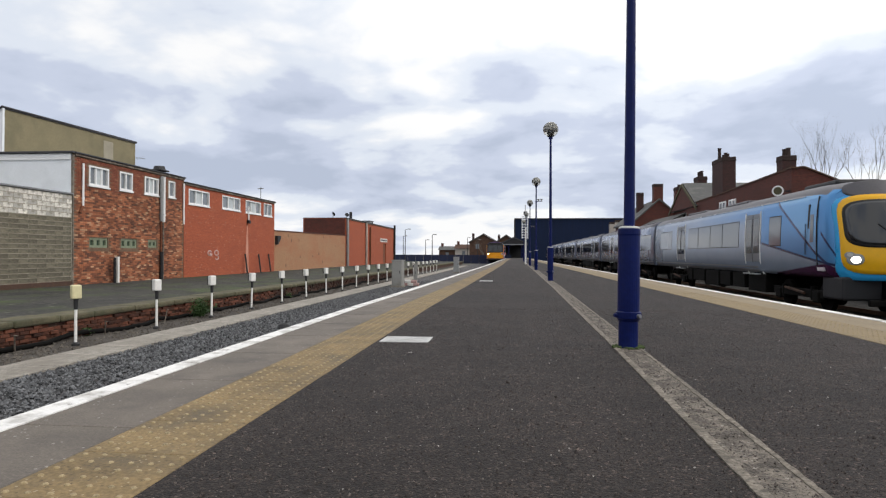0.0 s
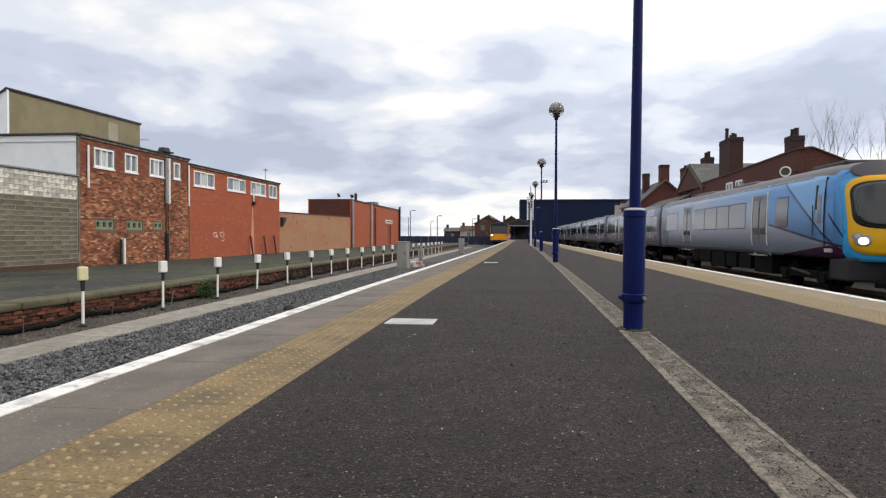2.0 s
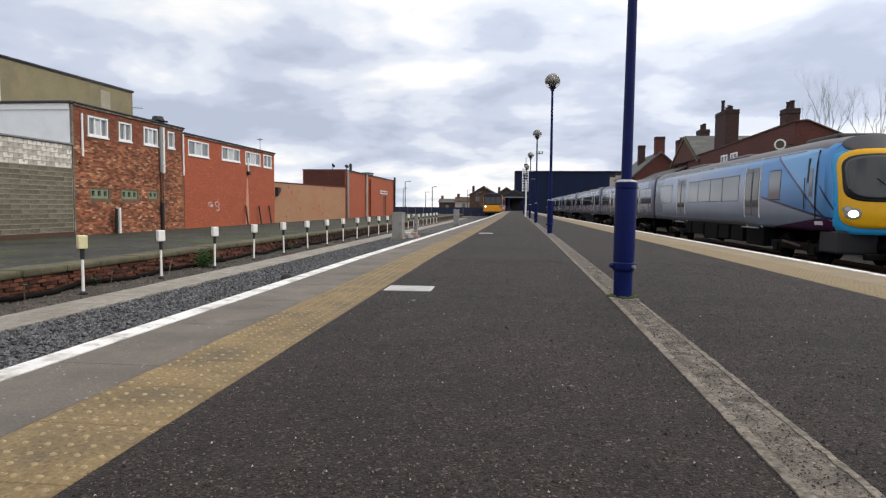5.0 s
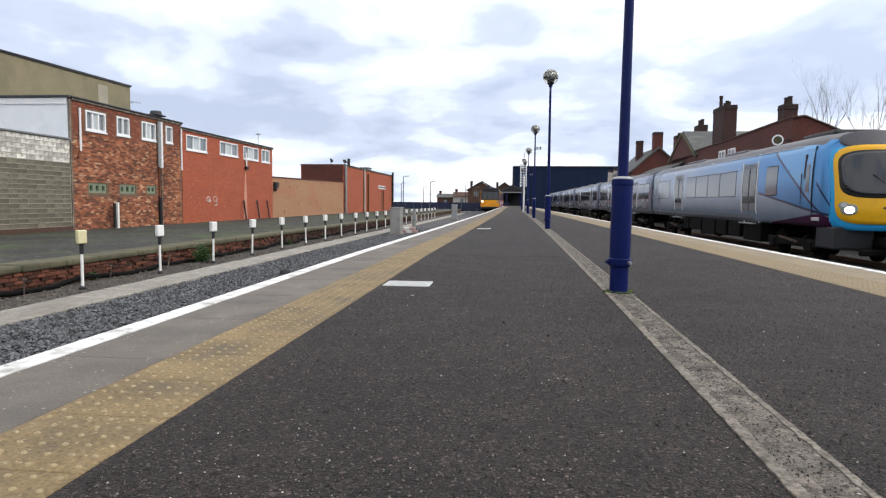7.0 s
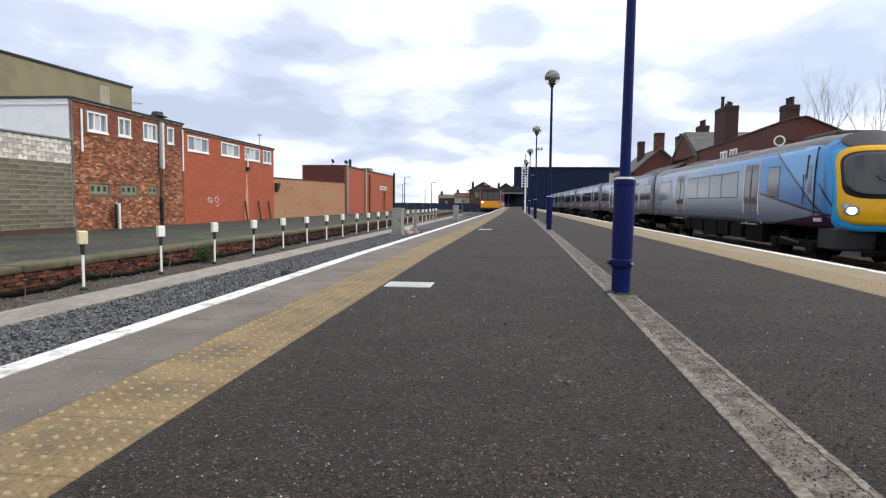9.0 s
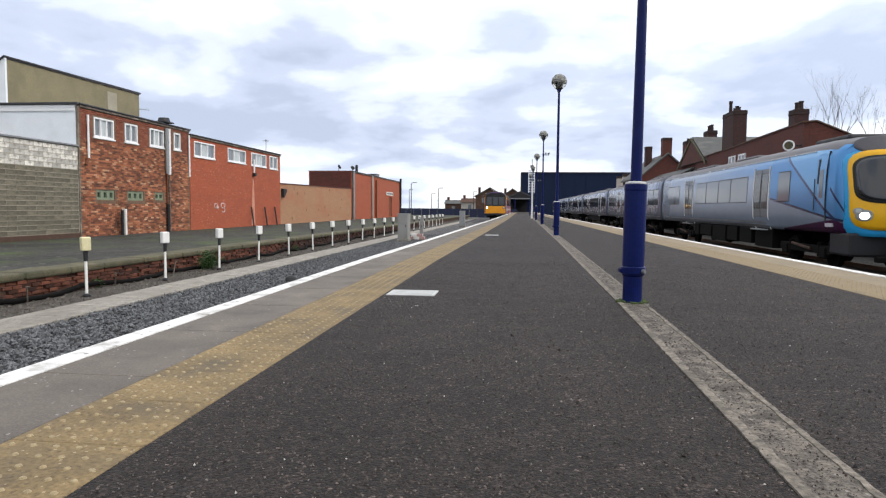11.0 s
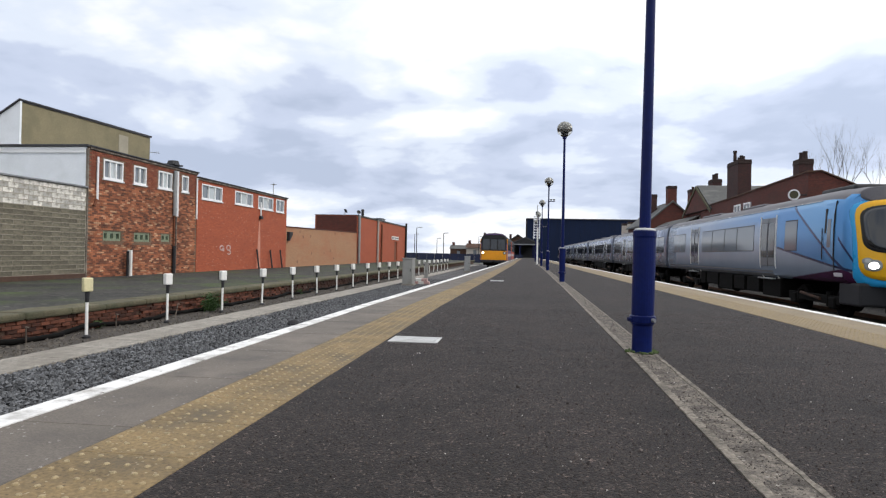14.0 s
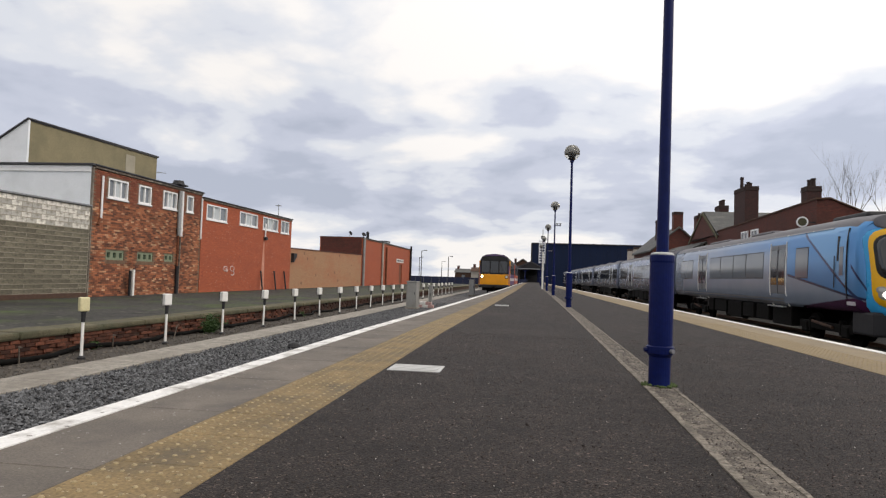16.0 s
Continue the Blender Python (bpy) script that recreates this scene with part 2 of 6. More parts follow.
def asphalt_mat():
    """Dark bitumen with grains of many tones, broad worn patches and a rough skin."""
    m = bpy.data.materials.new("worn asphalt")
    nt, b, N, link = nodes(m)
    co = N("ShaderNodeTexCoord")

    def grains(scale, stops):
        v = N("ShaderNodeTexVoronoi")
        v.inputs["Scale"].default_value = scale
        link(co.outputs["Object"], v.inputs["Vector"])
        sp = N("ShaderNodeSeparateColor")
        link(v.outputs["Color"], sp.inputs[0])
        r = N("ShaderNodeValToRGB")
        els = r.color_ramp.elements
        while len(els) < len(stops):
            els.new(0.5)
        for e, (p, k) in zip(els, stops):
            e.position, e.color = p, (k * 0.80, k * 0.595, k * 0.508, 1)
        link(sp.outputs[0], r.inputs[0])
        return v, r
    v1, coarse = grains(125.0, [(0.0, 0.004), (0.35, 0.009), (0.62, 0.022), (0.86, 0.052), (0.985, 0.11), (1.0, 0.34)])
    v2, fine = grains(260.0, [(0.0, 0.006), (0.4, 0.014), (0.75, 0.035), (1.0, 0.085)])
    mx = N("ShaderNodeMix")
    mx.data_type = "RGBA"
    mx.inputs[0].default_value = 0.45
    link(coarse.outputs[0], mx.inputs[6])
    link(fine.outputs[0], mx.inputs[7])
    src = mx.outputs[2]
    for scale, lo, hi in ((0.55, 0.72, 1.32), (2.6, 0.72, 1.30), (14.0, 0.75, 1.25)):
        nz = N("ShaderNodeTexNoise")
        nz.inputs["Scale"].default_value, nz.inputs["Detail"].default_value, nz.inputs["Roughness"].default_value = scale, 5, 0.6
        link(co.outputs["Object"], nz.inputs["Vector"])
        rg = N("ShaderNodeMapRange")
        link(nz.outputs[0], rg.inputs["Value"])
        rg.inputs["From Min"].default_value, rg.inputs["From Max"].default_value = 0.32, 0.68
        rg.inputs["To Min"].default_value, rg.inputs["To Max"].default_value = lo, hi
        sc = N("ShaderNodeVectorMath")
        sc.operation = "SCALE"
        link(src, sc.inputs[0])
        link(rg.outputs[0], sc.inputs["Scale"])
        src = sc.outputs[0]
    link(src, b.inputs["Base Color"])
    b.inputs["Roughness"].default_value = 0.8
    b.inputs["Specular IOR Level"].default_value = 0.32
    bp = N("ShaderNodeBump")
    bp.inputs["Strength"].default_value, bp.inputs["Distance"].default_value = 0.9, 0.006
    bp.invert = True
    link(v1.outputs["Distance"], bp.inputs["Height"])
    link(bp.outputs[0], b.inputs["Normal"])
    return m


ASPHALT = asphalt_mat()
COPING = mat("grey coping concrete", (0.142, 0.122, 0.103), var=0.34, scale=2.6, fine=110, bump=0.25, rough=0.85, stain=(0.078, 0.070, 0.064), stain_scale=1.9, stain_amount=0.75, obj_random=0.13)
speckle(COPING, (0.40, 0.38, 0.35), 0.6, 60.0, 0.03)
COPING_BUFF = mat("buff coping concrete", (0.235, 0.185, 0.12), var=0.25, scale=2.2, fine=90, bump=0.25, rough=0.85, stain=(0.20, 0.165, 0.115), stain_scale=1.6, stain_amount=0.6)
TACTILE_PALE = mat("faded buff tactile paving", (0.215, 0.16, 0.088), var=0.25, scale=3.0, fine=70, bump=0.2, rough=0.8, stain=(0.17, 0.13, 0.085), stain_scale=1.5, stain_amount=0.6)
TACTILE = mat("buff tactile paving", (0.192, 0.134, 0.063), var=0.5, scale=3.0, fine=70, bump=0.2, rough=0.8, stain=(0.105, 0.082, 0.052), stain_scale=3.4, stain_amount=0.85, obj_random=0.05)
speckle(TACTILE, (0.46, 0.39, 0.27), 0.5, 75.0, 0.07)
speckle(TACTILE, (0.07, 0.05, 0.03), 0.6, 60.0, 0.14)
# domes paler and blotchier than their slabs: glints put into the colour
DOME = mat("worn buff domes with glints", (0.31, 0.245, 0.140), var=0.5, scale=9.0, fine=80, bump=0.1, rough=0.75, stain=(0.24, 0.175, 0.09), stain_scale=9.0, stain_amount=0.9)
WHITE_LINE = mat("white road paint", (0.74, 0.73, 0.71), var=0.12, scale=4.0, fine=50, bump=0.15, rough=0.7, stain=(0.22, 0.20, 0.17), stain_scale=5.5, stain_amount=0.8)
speckle(WHITE_LINE, (0.17, 0.155, 0.135), 0.85, 34.0, 0.05)
KERB = mat("worn gritty concrete", (0.135, 0.116, 0.096), var=0.8, scale=14, fine=90, bump=0.8, rough=0.92, stain=(0.034, 0.028, 0.023), stain_scale=6.0, stain_amount=0.9)
speckle(KERB, (0.33, 0.30, 0.26), 0.7, 48.0, 0.09)
speckle(KERB, (0.018, 0.015, 0.013), 0.85, 42.0, 0.16)
KERB_EDGE = mat("pale concrete lip", (0.175, 0.152, 0.124), var=0.7, scale=16, fine=60, bump=0.8, rough=0.9, stain=(0.055, 0.047, 0.037), stain_scale=5, stain_amount=0.8)
TROUGH = mat("trackside concrete", (0.27, 0.248, 0.215), var=0.5, scale=6, fine=40, bump=0.35, rough=0.9, stain=(0.17, 0.15, 0.125), stain_scale=0.9, stain_amount=0.7)
BALLAST = mat("ballast bed", (0.085, 0.082, 0.085), var=0.6, scale=14, fine=35, bump=1.0, rough=0.95, stain=(0.05, 0.042, 0.035), stain_scale=0.8, stain_amount=0.5, bump_dist=0.05)
DIRT = mat("trackside dirt", (0.048, 0.040, 0.033), var=0.45, scale=3, fine=30, bump=0.7, rough=0.95, stain=(0.10, 0.09, 0.076), stain_scale=1.6, stain_amount=0.6, bump_dist=0.03)
MOSS = mat("mossy old tarmac", (0.036, 0.034, 0.030), var=0.9, scale=0.9, fine=14, bump=0.6, rough=0.95, stain=(0.055, 0.080, 0.020), stain_scale=0.5, stain_amount=0.95, bump_dist=0.03)
speckle(MOSS, (0.16, 0.15, 0.12), 0.6, 5.0, 0.08)
speckle(MOSS, (0.012, 0.012, 0.010), 0.7, 3.0, 0.15)
# darker copy of the ballast: the shade under the train is in its colour
SHADE_BALLAST = mat("shade-dark ballast", (0.028, 0.024, 0.021), var=0.6, scale=14, fine=35, bump=1.0, rough=0.95, bump_dist=0.05)
COPE_OLD = mat("mossy coping stone", (0.098, 0.087, 0.052), var=0.5, scale=2.5, fine=40, bump=0.5, rough=0.92, stain=(0.055, 0.06, 0.032), stain_scale=1.6, stain_amount=0.8, obj_random=0.06)
BRICK_OLD = mat("sooty old brick", (0.105, 0.037, 0.021), var=0.8, scale=3, fine=40, bump=0.5, rough=0.9, stain=(0.020, 0.016, 0.013), stain_scale=1.6, stain_amount=0.95, obj_random=0.75)
speckle(BRICK_OLD, (0.34, 0.29, 0.24), 0.6, 16.0, 0.07)
MORTAR_PALE = mat("pale grey mortar", (0.30, 0.27, 0.215), var=0.3, scale=6, fine=60, bump=0.3, rough=0.95)
MORTAR = mat("dark mortar", (0.075, 0.043, 0.030), var=0.3, scale=6, fine=60, bump=0.3, rough=0.95)
GROUND = mat("distant ground", (0.10, 0.095, 0.08), var=0.3, scale=0.2, fine=3, bump=0.3, rough=0.95, stain=(0.08, 0.09, 0.05), stain_scale=0.05, stain_amount=0.6)
STEEL_RAIL = mat("rusty rail", (0.16, 0.09, 0.055), var=0.3, scale=8, fine=50, bump=0.2, rough=0.6, metal=0.5)
SLEEPER = mat("concrete sleeper", (0.22, 0.2, 0.18), var=0.3, scale=4, fine=40, bump=0.3, rough=0.9)
NAVY = mat("glossy navy paint", (0.0015, 0.007, 0.070), var=0.2, scale=5, fine=40, bump=0.04, rough=0.38, spec=0.16, stain=(0.008, 0.016, 0.085), stain_scale=3.0, stain_amount=0.5)
BOLT = mat("dull steel", (0.30, 0.30, 0.31), var=0.2, scale=8, fine=60, bump=0.1, rough=0.45, metal=0.8)
BLACK = mat("matt black plastic", (0.018, 0.018, 0.02), var=0.2, scale=6, fine=60, bump=0.1, rough=0.55)
GALV = mat("galvanised grey", (0.30, 0.31, 0.31), var=0.15, scale=5, fine=50, bump=0.1, rough=0.5, metal=0.3, stain=(0.2, 0.19, 0.17), stain_scale=2, stain_amount=0.5)
CABINET = mat("weathered grey cabinet", (0.27, 0.27, 0.255), var=0.15, scale=3, fine=40, bump=0.1, rough=0.6, stain=(0.17, 0.16, 0.14), stain_scale=1.5, stain_amount=0.6)
WHITE = mat("white gloss paint", (0.78, 0.77, 0.74), var=0.06, scale=4, fine=40, bump=0.05, rough=0.4, stain=(0.5, 0.48, 0.42), stain_scale=3, stain_amount=0.4)
CREAM = mat("yellowed plastic", (0.66, 0.60, 0.36), var=0.1, scale=5, fine=40, bump=0.05, rough=0.45, stain=(0.42, 0.36, 0.2), stain_scale=6, stain_amount=0.6)
UPVC = mat("white window plastic", (0.82, 0.82, 0.82), var=0.04, scale=5, fine=40, bump=0.0, rough=0.35)
PANE = glass_mat("window glass", (0.16, 0.18, 0.20), 0.06)
CURTAIN = mat("net curtain", (0.48, 0.52, 0.54), var=0.2, scale=3, fine=25, bump=0.1, rough=0.85, stretch=(1, 6, 0.5))
GLASS_BLOCK = glass_mat("dark green glass block", (0.03, 0.06, 0.045), 0.25)
VENT_FRAME = mat("pale green render", (0.20, 0.235, 0.16), var=0.2, scale=5, fine=40, bump=0.2, rough=0.9)
BRICK_A = brick_mat("mottled brown brick", (0.37, 0.115, 0.042), (0.12, 0.040, 0.022), (0.20, 0.11, 0.065), stain=(0.54, 0.30, 0.155), stain_amount=0.8, stain_scale=2.3, var=0.95)
speckle(BRICK_A, (0.05, 0.022, 0.015), 0.6, 3.2, 0.34, 2.6)
speckle(BRICK_A, (0.60, 0.40, 0.24), 0.6, 3.6, 0.12, 2.6)
JOINT = mat("dusty brown mortar", (0.17, 0.105, 0.068), var=0.4, scale=2, fine=30, bump=0.3, rough=0.95)
BRICK_B = brick_mat("painted red brick", (0.42, 0.10, 0.042), (0.35, 0.078, 0.034), (0.30, 0.08, 0.04), stain=(0.27, 0.066, 0.034), stain_amount=0.55, bump=0.25, stain_scale=0.6, var=0.32)
speckle(BRICK_B, (0.56, 0.32, 0.22), 0.7, 9.0, 0.05)
speckle(BRICK_B, (0.22, 0.05, 0.028), 0.6, 4.0, 0.12)
LIME = mat("lime-streaked brick", (0.55, 0.27, 0.19), var=0.4, scale=5, fine=30, bump=0.2, rough=0.9, stain=(0.40, 0.095, 0.04), stain_scale=2.0, stain_amount=1.0, stretch=(1, 4, 0.5))
BRICK_C = brick_mat("sandy render over brick", (0.42, 0.225, 0.12), (0.36, 0.19, 0.10), (0.33, 0.2, 0.12), stain=(0.36, 0.125, 0.06), stain_amount=0.75, bump=0.25, stain_scale=0.22, var=0.25)
speckle(BRICK_C, (0.10, 0.05, 0.035), 0.7, 2.2, 0.05)
BRICK_D = brick_mat("dark red brick", (0.122, 0.027, 0.018), (0.078, 0.020, 0.014), (0.075, 0.032, 0.023), stain=(0.045, 0.020, 0.015), stain_amount=0.65, bump=0.3)
BRICK_SOOT = brick_mat("soot-dark brick", (0.066, 0.021, 0.018), (0.040, 0.016, 0.014), (0.03, 0.018, 0.016), stain=(0.02, 0.015, 0.014), stain_amount=0.6, bump=0.3)
BLOCK_W = mat("whitewashed block", (0.62, 0.595, 0.54), var=0.3, scale=4, fine=30, bump=0.4, rough=0.9, stain=(0.22, 0.20, 0.165), stain_scale=3.2, stain_amount=0.95, obj_random=0.38)
BLOCK_G = mat("grey-green weathered block", (0.165, 0.147, 0.108), var=0.6, scale=3, fine=30, bump=0.5, rough=0.92, stain=(0.075, 0.070, 0.050), stain_scale=1.7, stain_amount=0.9, obj_random=0.22, stretch=(1, 1, 3))
CLAD_W = mat("pale blue-white cladding", (0.82, 0.85, 0.88), var=0.05, scale=1, fine=20, bump=0.05, rough=0.6, stain=(0.70, 0.73, 0.75), stain_scale=0.8, stain_amount=0.6)
CLAD_O = mat("olive render", (0.24, 0.208, 0.126), var=0.18, scale=0.8, fine=16, bump=0.2, rough=0.9, stain=(0.15, 0.135, 0.085), stain_scale=0.35, stain_amount=0.7)
FELT = mat("dark roofing felt", (0.055, 0.055, 0.06), var=0.3, scale=2, fine=30, bump=0.3, rough=0.9)
FASCIA = mat("dirty brown fascia", (0.13, 0.105, 0.085), var=0.5, scale=5, fine=30, bump=0.2, rough=0.85, stain=(0.42, 0.37, 0.3), stain_scale=3.0, stain_amount=0.6)
FLASH = mat("lead flashing", (0.20, 0.21, 0.22), var=0.25, scale=3, fine=30, bump=0.2, rough=0.7)
SLATE = mat("grey slate", (0.070, 0.070, 0.068), var=0.3, scale=3, fine=14, bump=0.5, rough=0.7, stretch=(1, 1, 3), stain=(0.17, 0.17, 0.15), stain_scale=0.7, stain_amount=0.5)
SHED = mat("dark blue sheeting", (0.006, 0.014, 0.042), var=0.25, scale=0.4, fine=8, bump=0.05, rough=0.75, spec=0.2, stretch=(4, 1, 0.4))
PALE_FAR = mat("pale render", (0.40, 0.37, 0.33), var=0.2, scale=0.6, fine=6, bump=0.1, rough=0.9)
FENCE_BLUE = mat("navy hoarding", (0.012, 0.018, 0.05), var=0.25, scale=1, fine=8, bump=0.05, rough=0.7)
DARK_ROOF = mat("dark brown roof", (0.075, 0.040, 0.026), var=0.5, scale=1.0, fine=8, bump=0.3, rough=0.9)
RUST = mat("rusted steel", (0.17, 0.06, 0.03), var=0.4, scale=3, fine=25, bump=0.4, rough=0.85)
BARK = mat("grey bark", (0.115, 0.102, 0.088), var=0.3, scale=6, fine=40, bump=0.4, rough=0.95)
LEAF = mat("weed leaf", (0.034, 0.072, 0.016), var=0.4, scale=12, fine=60, bump=0.1, rough=0.6)
RED_PLASTIC = mat("faded red plastic", (0.46, 0.29, 0.27), var=0.2, scale=6, fine=40, bump=0.1, rough=0.6)
TERRACOTTA = mat("sooty clay", (0.036, 0.022, 0.019), var=0.3, scale=6, fine=40, bump=0.3, rough=0.9)
COVER = mat("pale steel cover", (0.50, 0.50, 0.49), var=0.1, scale=6, fine=60, bump=0.15, rough=0.6, stain=(0.32, 0.31, 0.29), stain_scale=3, stain_amount=0.6)

# train materials
YELLOW = mat("warning yellow paint", (0.80, 0.42, 0.010), var=0.05, scale=3, fine=30, bump=0.0, rough=0.35, stain=(0.62, 0.32, 0.02), stain_scale=2, stain_amount=0.5)
CYAN = mat("bright blue paint", (0.022, 0.31, 0.62), var=0.05, scale=2, fine=20, bump=0.0, rough=0.3)
ROOF_GREY = mat("train roof grey", (0.105, 0.10, 0.112), var=0.15, scale=1.5, fine=20, bump=0.05, rough=0.5, stain=(0.10, 0.095, 0.095), stain_scale=0.8, stain_amount=0.6)
UNDER = mat("near-black underframe", (0.005, 0.0045, 0.004), var=0.4, scale=4, fine=30, bump=0.4, rough=0.9, spec=0.12)
SKIRT = mat("dark grey skirt", (0.014, 0.014, 0.016), var=0.2, scale=3, fine=30, bump=0.1, rough=0.6)
# pale blue base: the sky's reflection is put into the glass colour
SKY_GLASS = glass_mat("sky-pale train glass", (0.13, 0.15, 0.175), 0.10)
# blotchy darker grey that puts the dark ground's reflection into the lower side
LOW_REFLECT = mat("ground-dark lower side", (0.10, 0.098, 0.105), var=0.2, scale=2, fine=30, bump=0.0, rough=0.45, stain=(0.05, 0.046, 0.045), stain_scale=1.5, stain_amount=0.7)
DARK_GLASS = glass_mat("dark train glass", (0.025, 0.03, 0.037), 0.08)
SCREEN = glass_mat("dark windscreen", (0.018, 0.02, 0.023), 0.05)
GASKET = mat("black rubber", (0.012, 0.012, 0.013), var=0.1, scale=5, fine=40, bump=0.0, rough=0.6)
DOOR_GREY = mat("door grey paint", (0.13, 0.14, 0.155), var=0.08, scale=3, fine=30, bump=0.0, rough=0.35)
SILVER_FAR = mat("dull silver train paint", (0.28, 0.315, 0.395), var=0.06, scale=1.5, fine=20, bump=0.0, rough=0.25, metal=0.65, stain=(0.2, 0.21, 0.23), stain_scale=1.0, stain_amount=0.5)
AMBER = mat("amber warning paint", (0.78, 0.32, 0.008), var=0.05, scale=3, fine=30, bump=0.0, rough=0.35, stain=(0.6, 0.25, 0.015), stain_scale=2, stain_amount=0.5)
SILVER = mat("silver train paint", (0.40, 0.42, 0.45), var=0.06, scale=1.5, fine=20, bump=0.0, rough=0.25, metal=0.6, stain=(0.30, 0.31, 0.33), stain_scale=1.0, stain_amount=0.5)
HEADLIGHT = glow_mat("lit headlight", (1.0, 0.97, 0.9), 5.0)
WARM_LIGHT = glow_mat("lit warm headlight", (1.0, 0.80, 0.45), 9.0)
DULL_LENS = glass_mat("unlit lamp lens", (0.5, 0.5, 0.48), 0.1)
LILAC = mat("purple train paint", (0.11, 0.06, 0.16), var=0.1, scale=2, fine=20, bump=0.0, rough=0.35)
ORANGE = mat("orange-red train paint", (0.45, 0.10, 0.05), var=0.1, scale=2, fine=20, bump=0.0, rough=0.35)
PALE_PANEL = mat("pale train panel", (0.55, 0.52, 0.55), var=0.1, scale=2, fine=20, bump=0.0, rough=0.35)


def livery_mat():
    """Side paint of the leading car: silver, a blue field towards the cab, dark diagonal lines, a purple sweep low down."""
    m = bpy.data.materials.new("silver and blue livery")
    nt, b, N, link = nodes(m)
    co = N("ShaderNodeTexCoord")
    sp = N("ShaderNodeSeparateXYZ")
    link(co.outputs["Object"], sp.inputs[0])
    Y, Z = sp.outputs[1], sp.outputs[2]

    def op(kind, a, c, clamp=False):
        n = N("ShaderNodeMath")
        n.operation, n.use_clamp = kind, clamp
        for i, v in enumerate((a, c)):
            if isinstance(v, (int, float)):
                n.inputs[i].default_value = v
            else:
                link(v, n.inputs[i])
        return n.outputs[0]

    def above(y0, z0, y1, z1, soft=0.03):
        """1 above the line through two points of the side, soft over a few centimetres."""
        k = (z1 - z0) / (y1 - y0)
        d = op("SUBTRACT", Z, op("ADD", op("MULTIPLY", op("SUBTRACT", Y, y0), k), z0))
        return op("ADD", op("DIVIDE", d, soft), 0.5, True)

    def near(y, soft=0.04):
        return op("ADD", op("DIVIDE", op("SUBTRACT", y, Y), soft), 0.5, True)

    def mixc(f, a, c):
        n = N("ShaderNodeMix")
        n.data_type = "RGBA"
        link(f, n.inputs[0])
        for i, v in ((6, a), (7, c)):
            if isinstance(v, tuple):
                n.inputs[i].default_value = (*v, 1)
            else:
                link(v, n.inputs[i])
        return n.outputs[2]
    z0 = 0.95
    nz = N("ShaderNodeTexNoise")
    nz.inputs["Scale"].default_value = 0.8
    link(co.outputs["Object"], nz.inputs["Vector"])
    silver = mixc(nz.outputs[0], (0.245, 0.305, 0.395), (0.325, 0.385, 0.475))
    # blue fades in above the windows towards the cab
    fade = op("MULTIPLY", near(11.0, 9.0), above(0, z0 + 1.95, 20, z0 + 1.95, 0.3))
    col = mixc(fade, silver, (0.10, 0.28, 0.55))
    # cab: blue above the long diagonal
    cab = op("MULTIPLY", near(6.95), above(6.9, z0 + 1.08, 2.5, z0 + 0.45))
    col = mixc(cab, col, (0.075, 0.25, 0.52))
    pale = op("MULTIPLY", op("MULTIPLY", near(5.6), above(5.6, z0 + 2.3, 2.6, z0 + 0.5)), op("SUBTRACT", 1.0, near(2.9)))
    col = mixc(pale, col, (0.15, 0.36, 0.62))
    dg = op("MULTIPLY", above(6.9, z0 + 1.05, 2.5, z0 + 0.42), op("SUBTRACT", 1.0, above(6.9, z0 + 1.12, 2.5, z0 + 0.49)))
    col = mixc(op("MULTIPLY", dg, near(6.9)), col, (0.03, 0.04, 0.10))
    dg2 = op("MULTIPLY", above(5.6, z0 + 2.26, 2.6, z0 + 0.46), op("SUBTRACT", 1.0, above(5.6, z0 + 2.36, 2.6, z0 + 0.56)))
    col = mixc(op("MULTIPLY", dg2, near(5.7)), col, (0.03, 0.05, 0.13))
    # nose: brighter blue
    col = mixc(near(2.15), col, (0.028, 0.29, 0.60))
    dg3 = op("MULTIPLY", above(2.85, z0 + 1.36, 1.7, z0 + 0.22), op("SUBTRACT", 1.0, above(2.85, z0 + 1.46, 1.7, z0 + 0.30)))
    col = mixc(op("MULTIPLY", dg3, near(2.75)), col, (0.02, 0.03, 0.09))
    # purple sweep
    pu = op("MULTIPLY", op("SUBTRACT", 1.0, above(5.6, z0 + 0.14, 2.6, z0 + 0.44)), op("SUBTRACT", 1.0, above(1.0, z0 + 0.08, 2.6, z0 + 0.44)))
    col = mixc(op("MULTIPLY", pu, near(5.9)), col, (0.075, 0.018, 0.065))
    link(col, b.inputs["Base Color"])
    b.inputs["Roughness"].default_value = 0.24
    b.inputs["Metallic"].default_value = 0.4
    return m


LIVERY = livery_mat()


# ---- mesh helpers ----
def part(name, bm, material, parent=None, label="", smooth=False):
    """Links a bmesh as one mesh object under a thing or a part."""
    me = bpy.data.meshes.new(name)
    bm.to_mesh(me)
    bm.free()
    for m in (material if isinstance(material, (list, tuple)) else [material]):
        me.materials.append(m)
    if smooth:
        for p in me.polygons:
            p.use_smooth = True
    ob = new(name, me)
    if parent:
        ob.parent = parent
    if label:
        ob["label"] = label
    return ob


def thing(name, label, category, at=(0, 0, 0), group="", kind="", turn=0.0):
    ob = new(name)
    ob.empty_display_size = 0.2
    ob.matrix_basis = pose(*at, 0, 0, turn)
    return tagged(ob, label, category, group, kind)


def setting(ob, label, category=""):
    return tagged(ob, label, category, "", "structure")


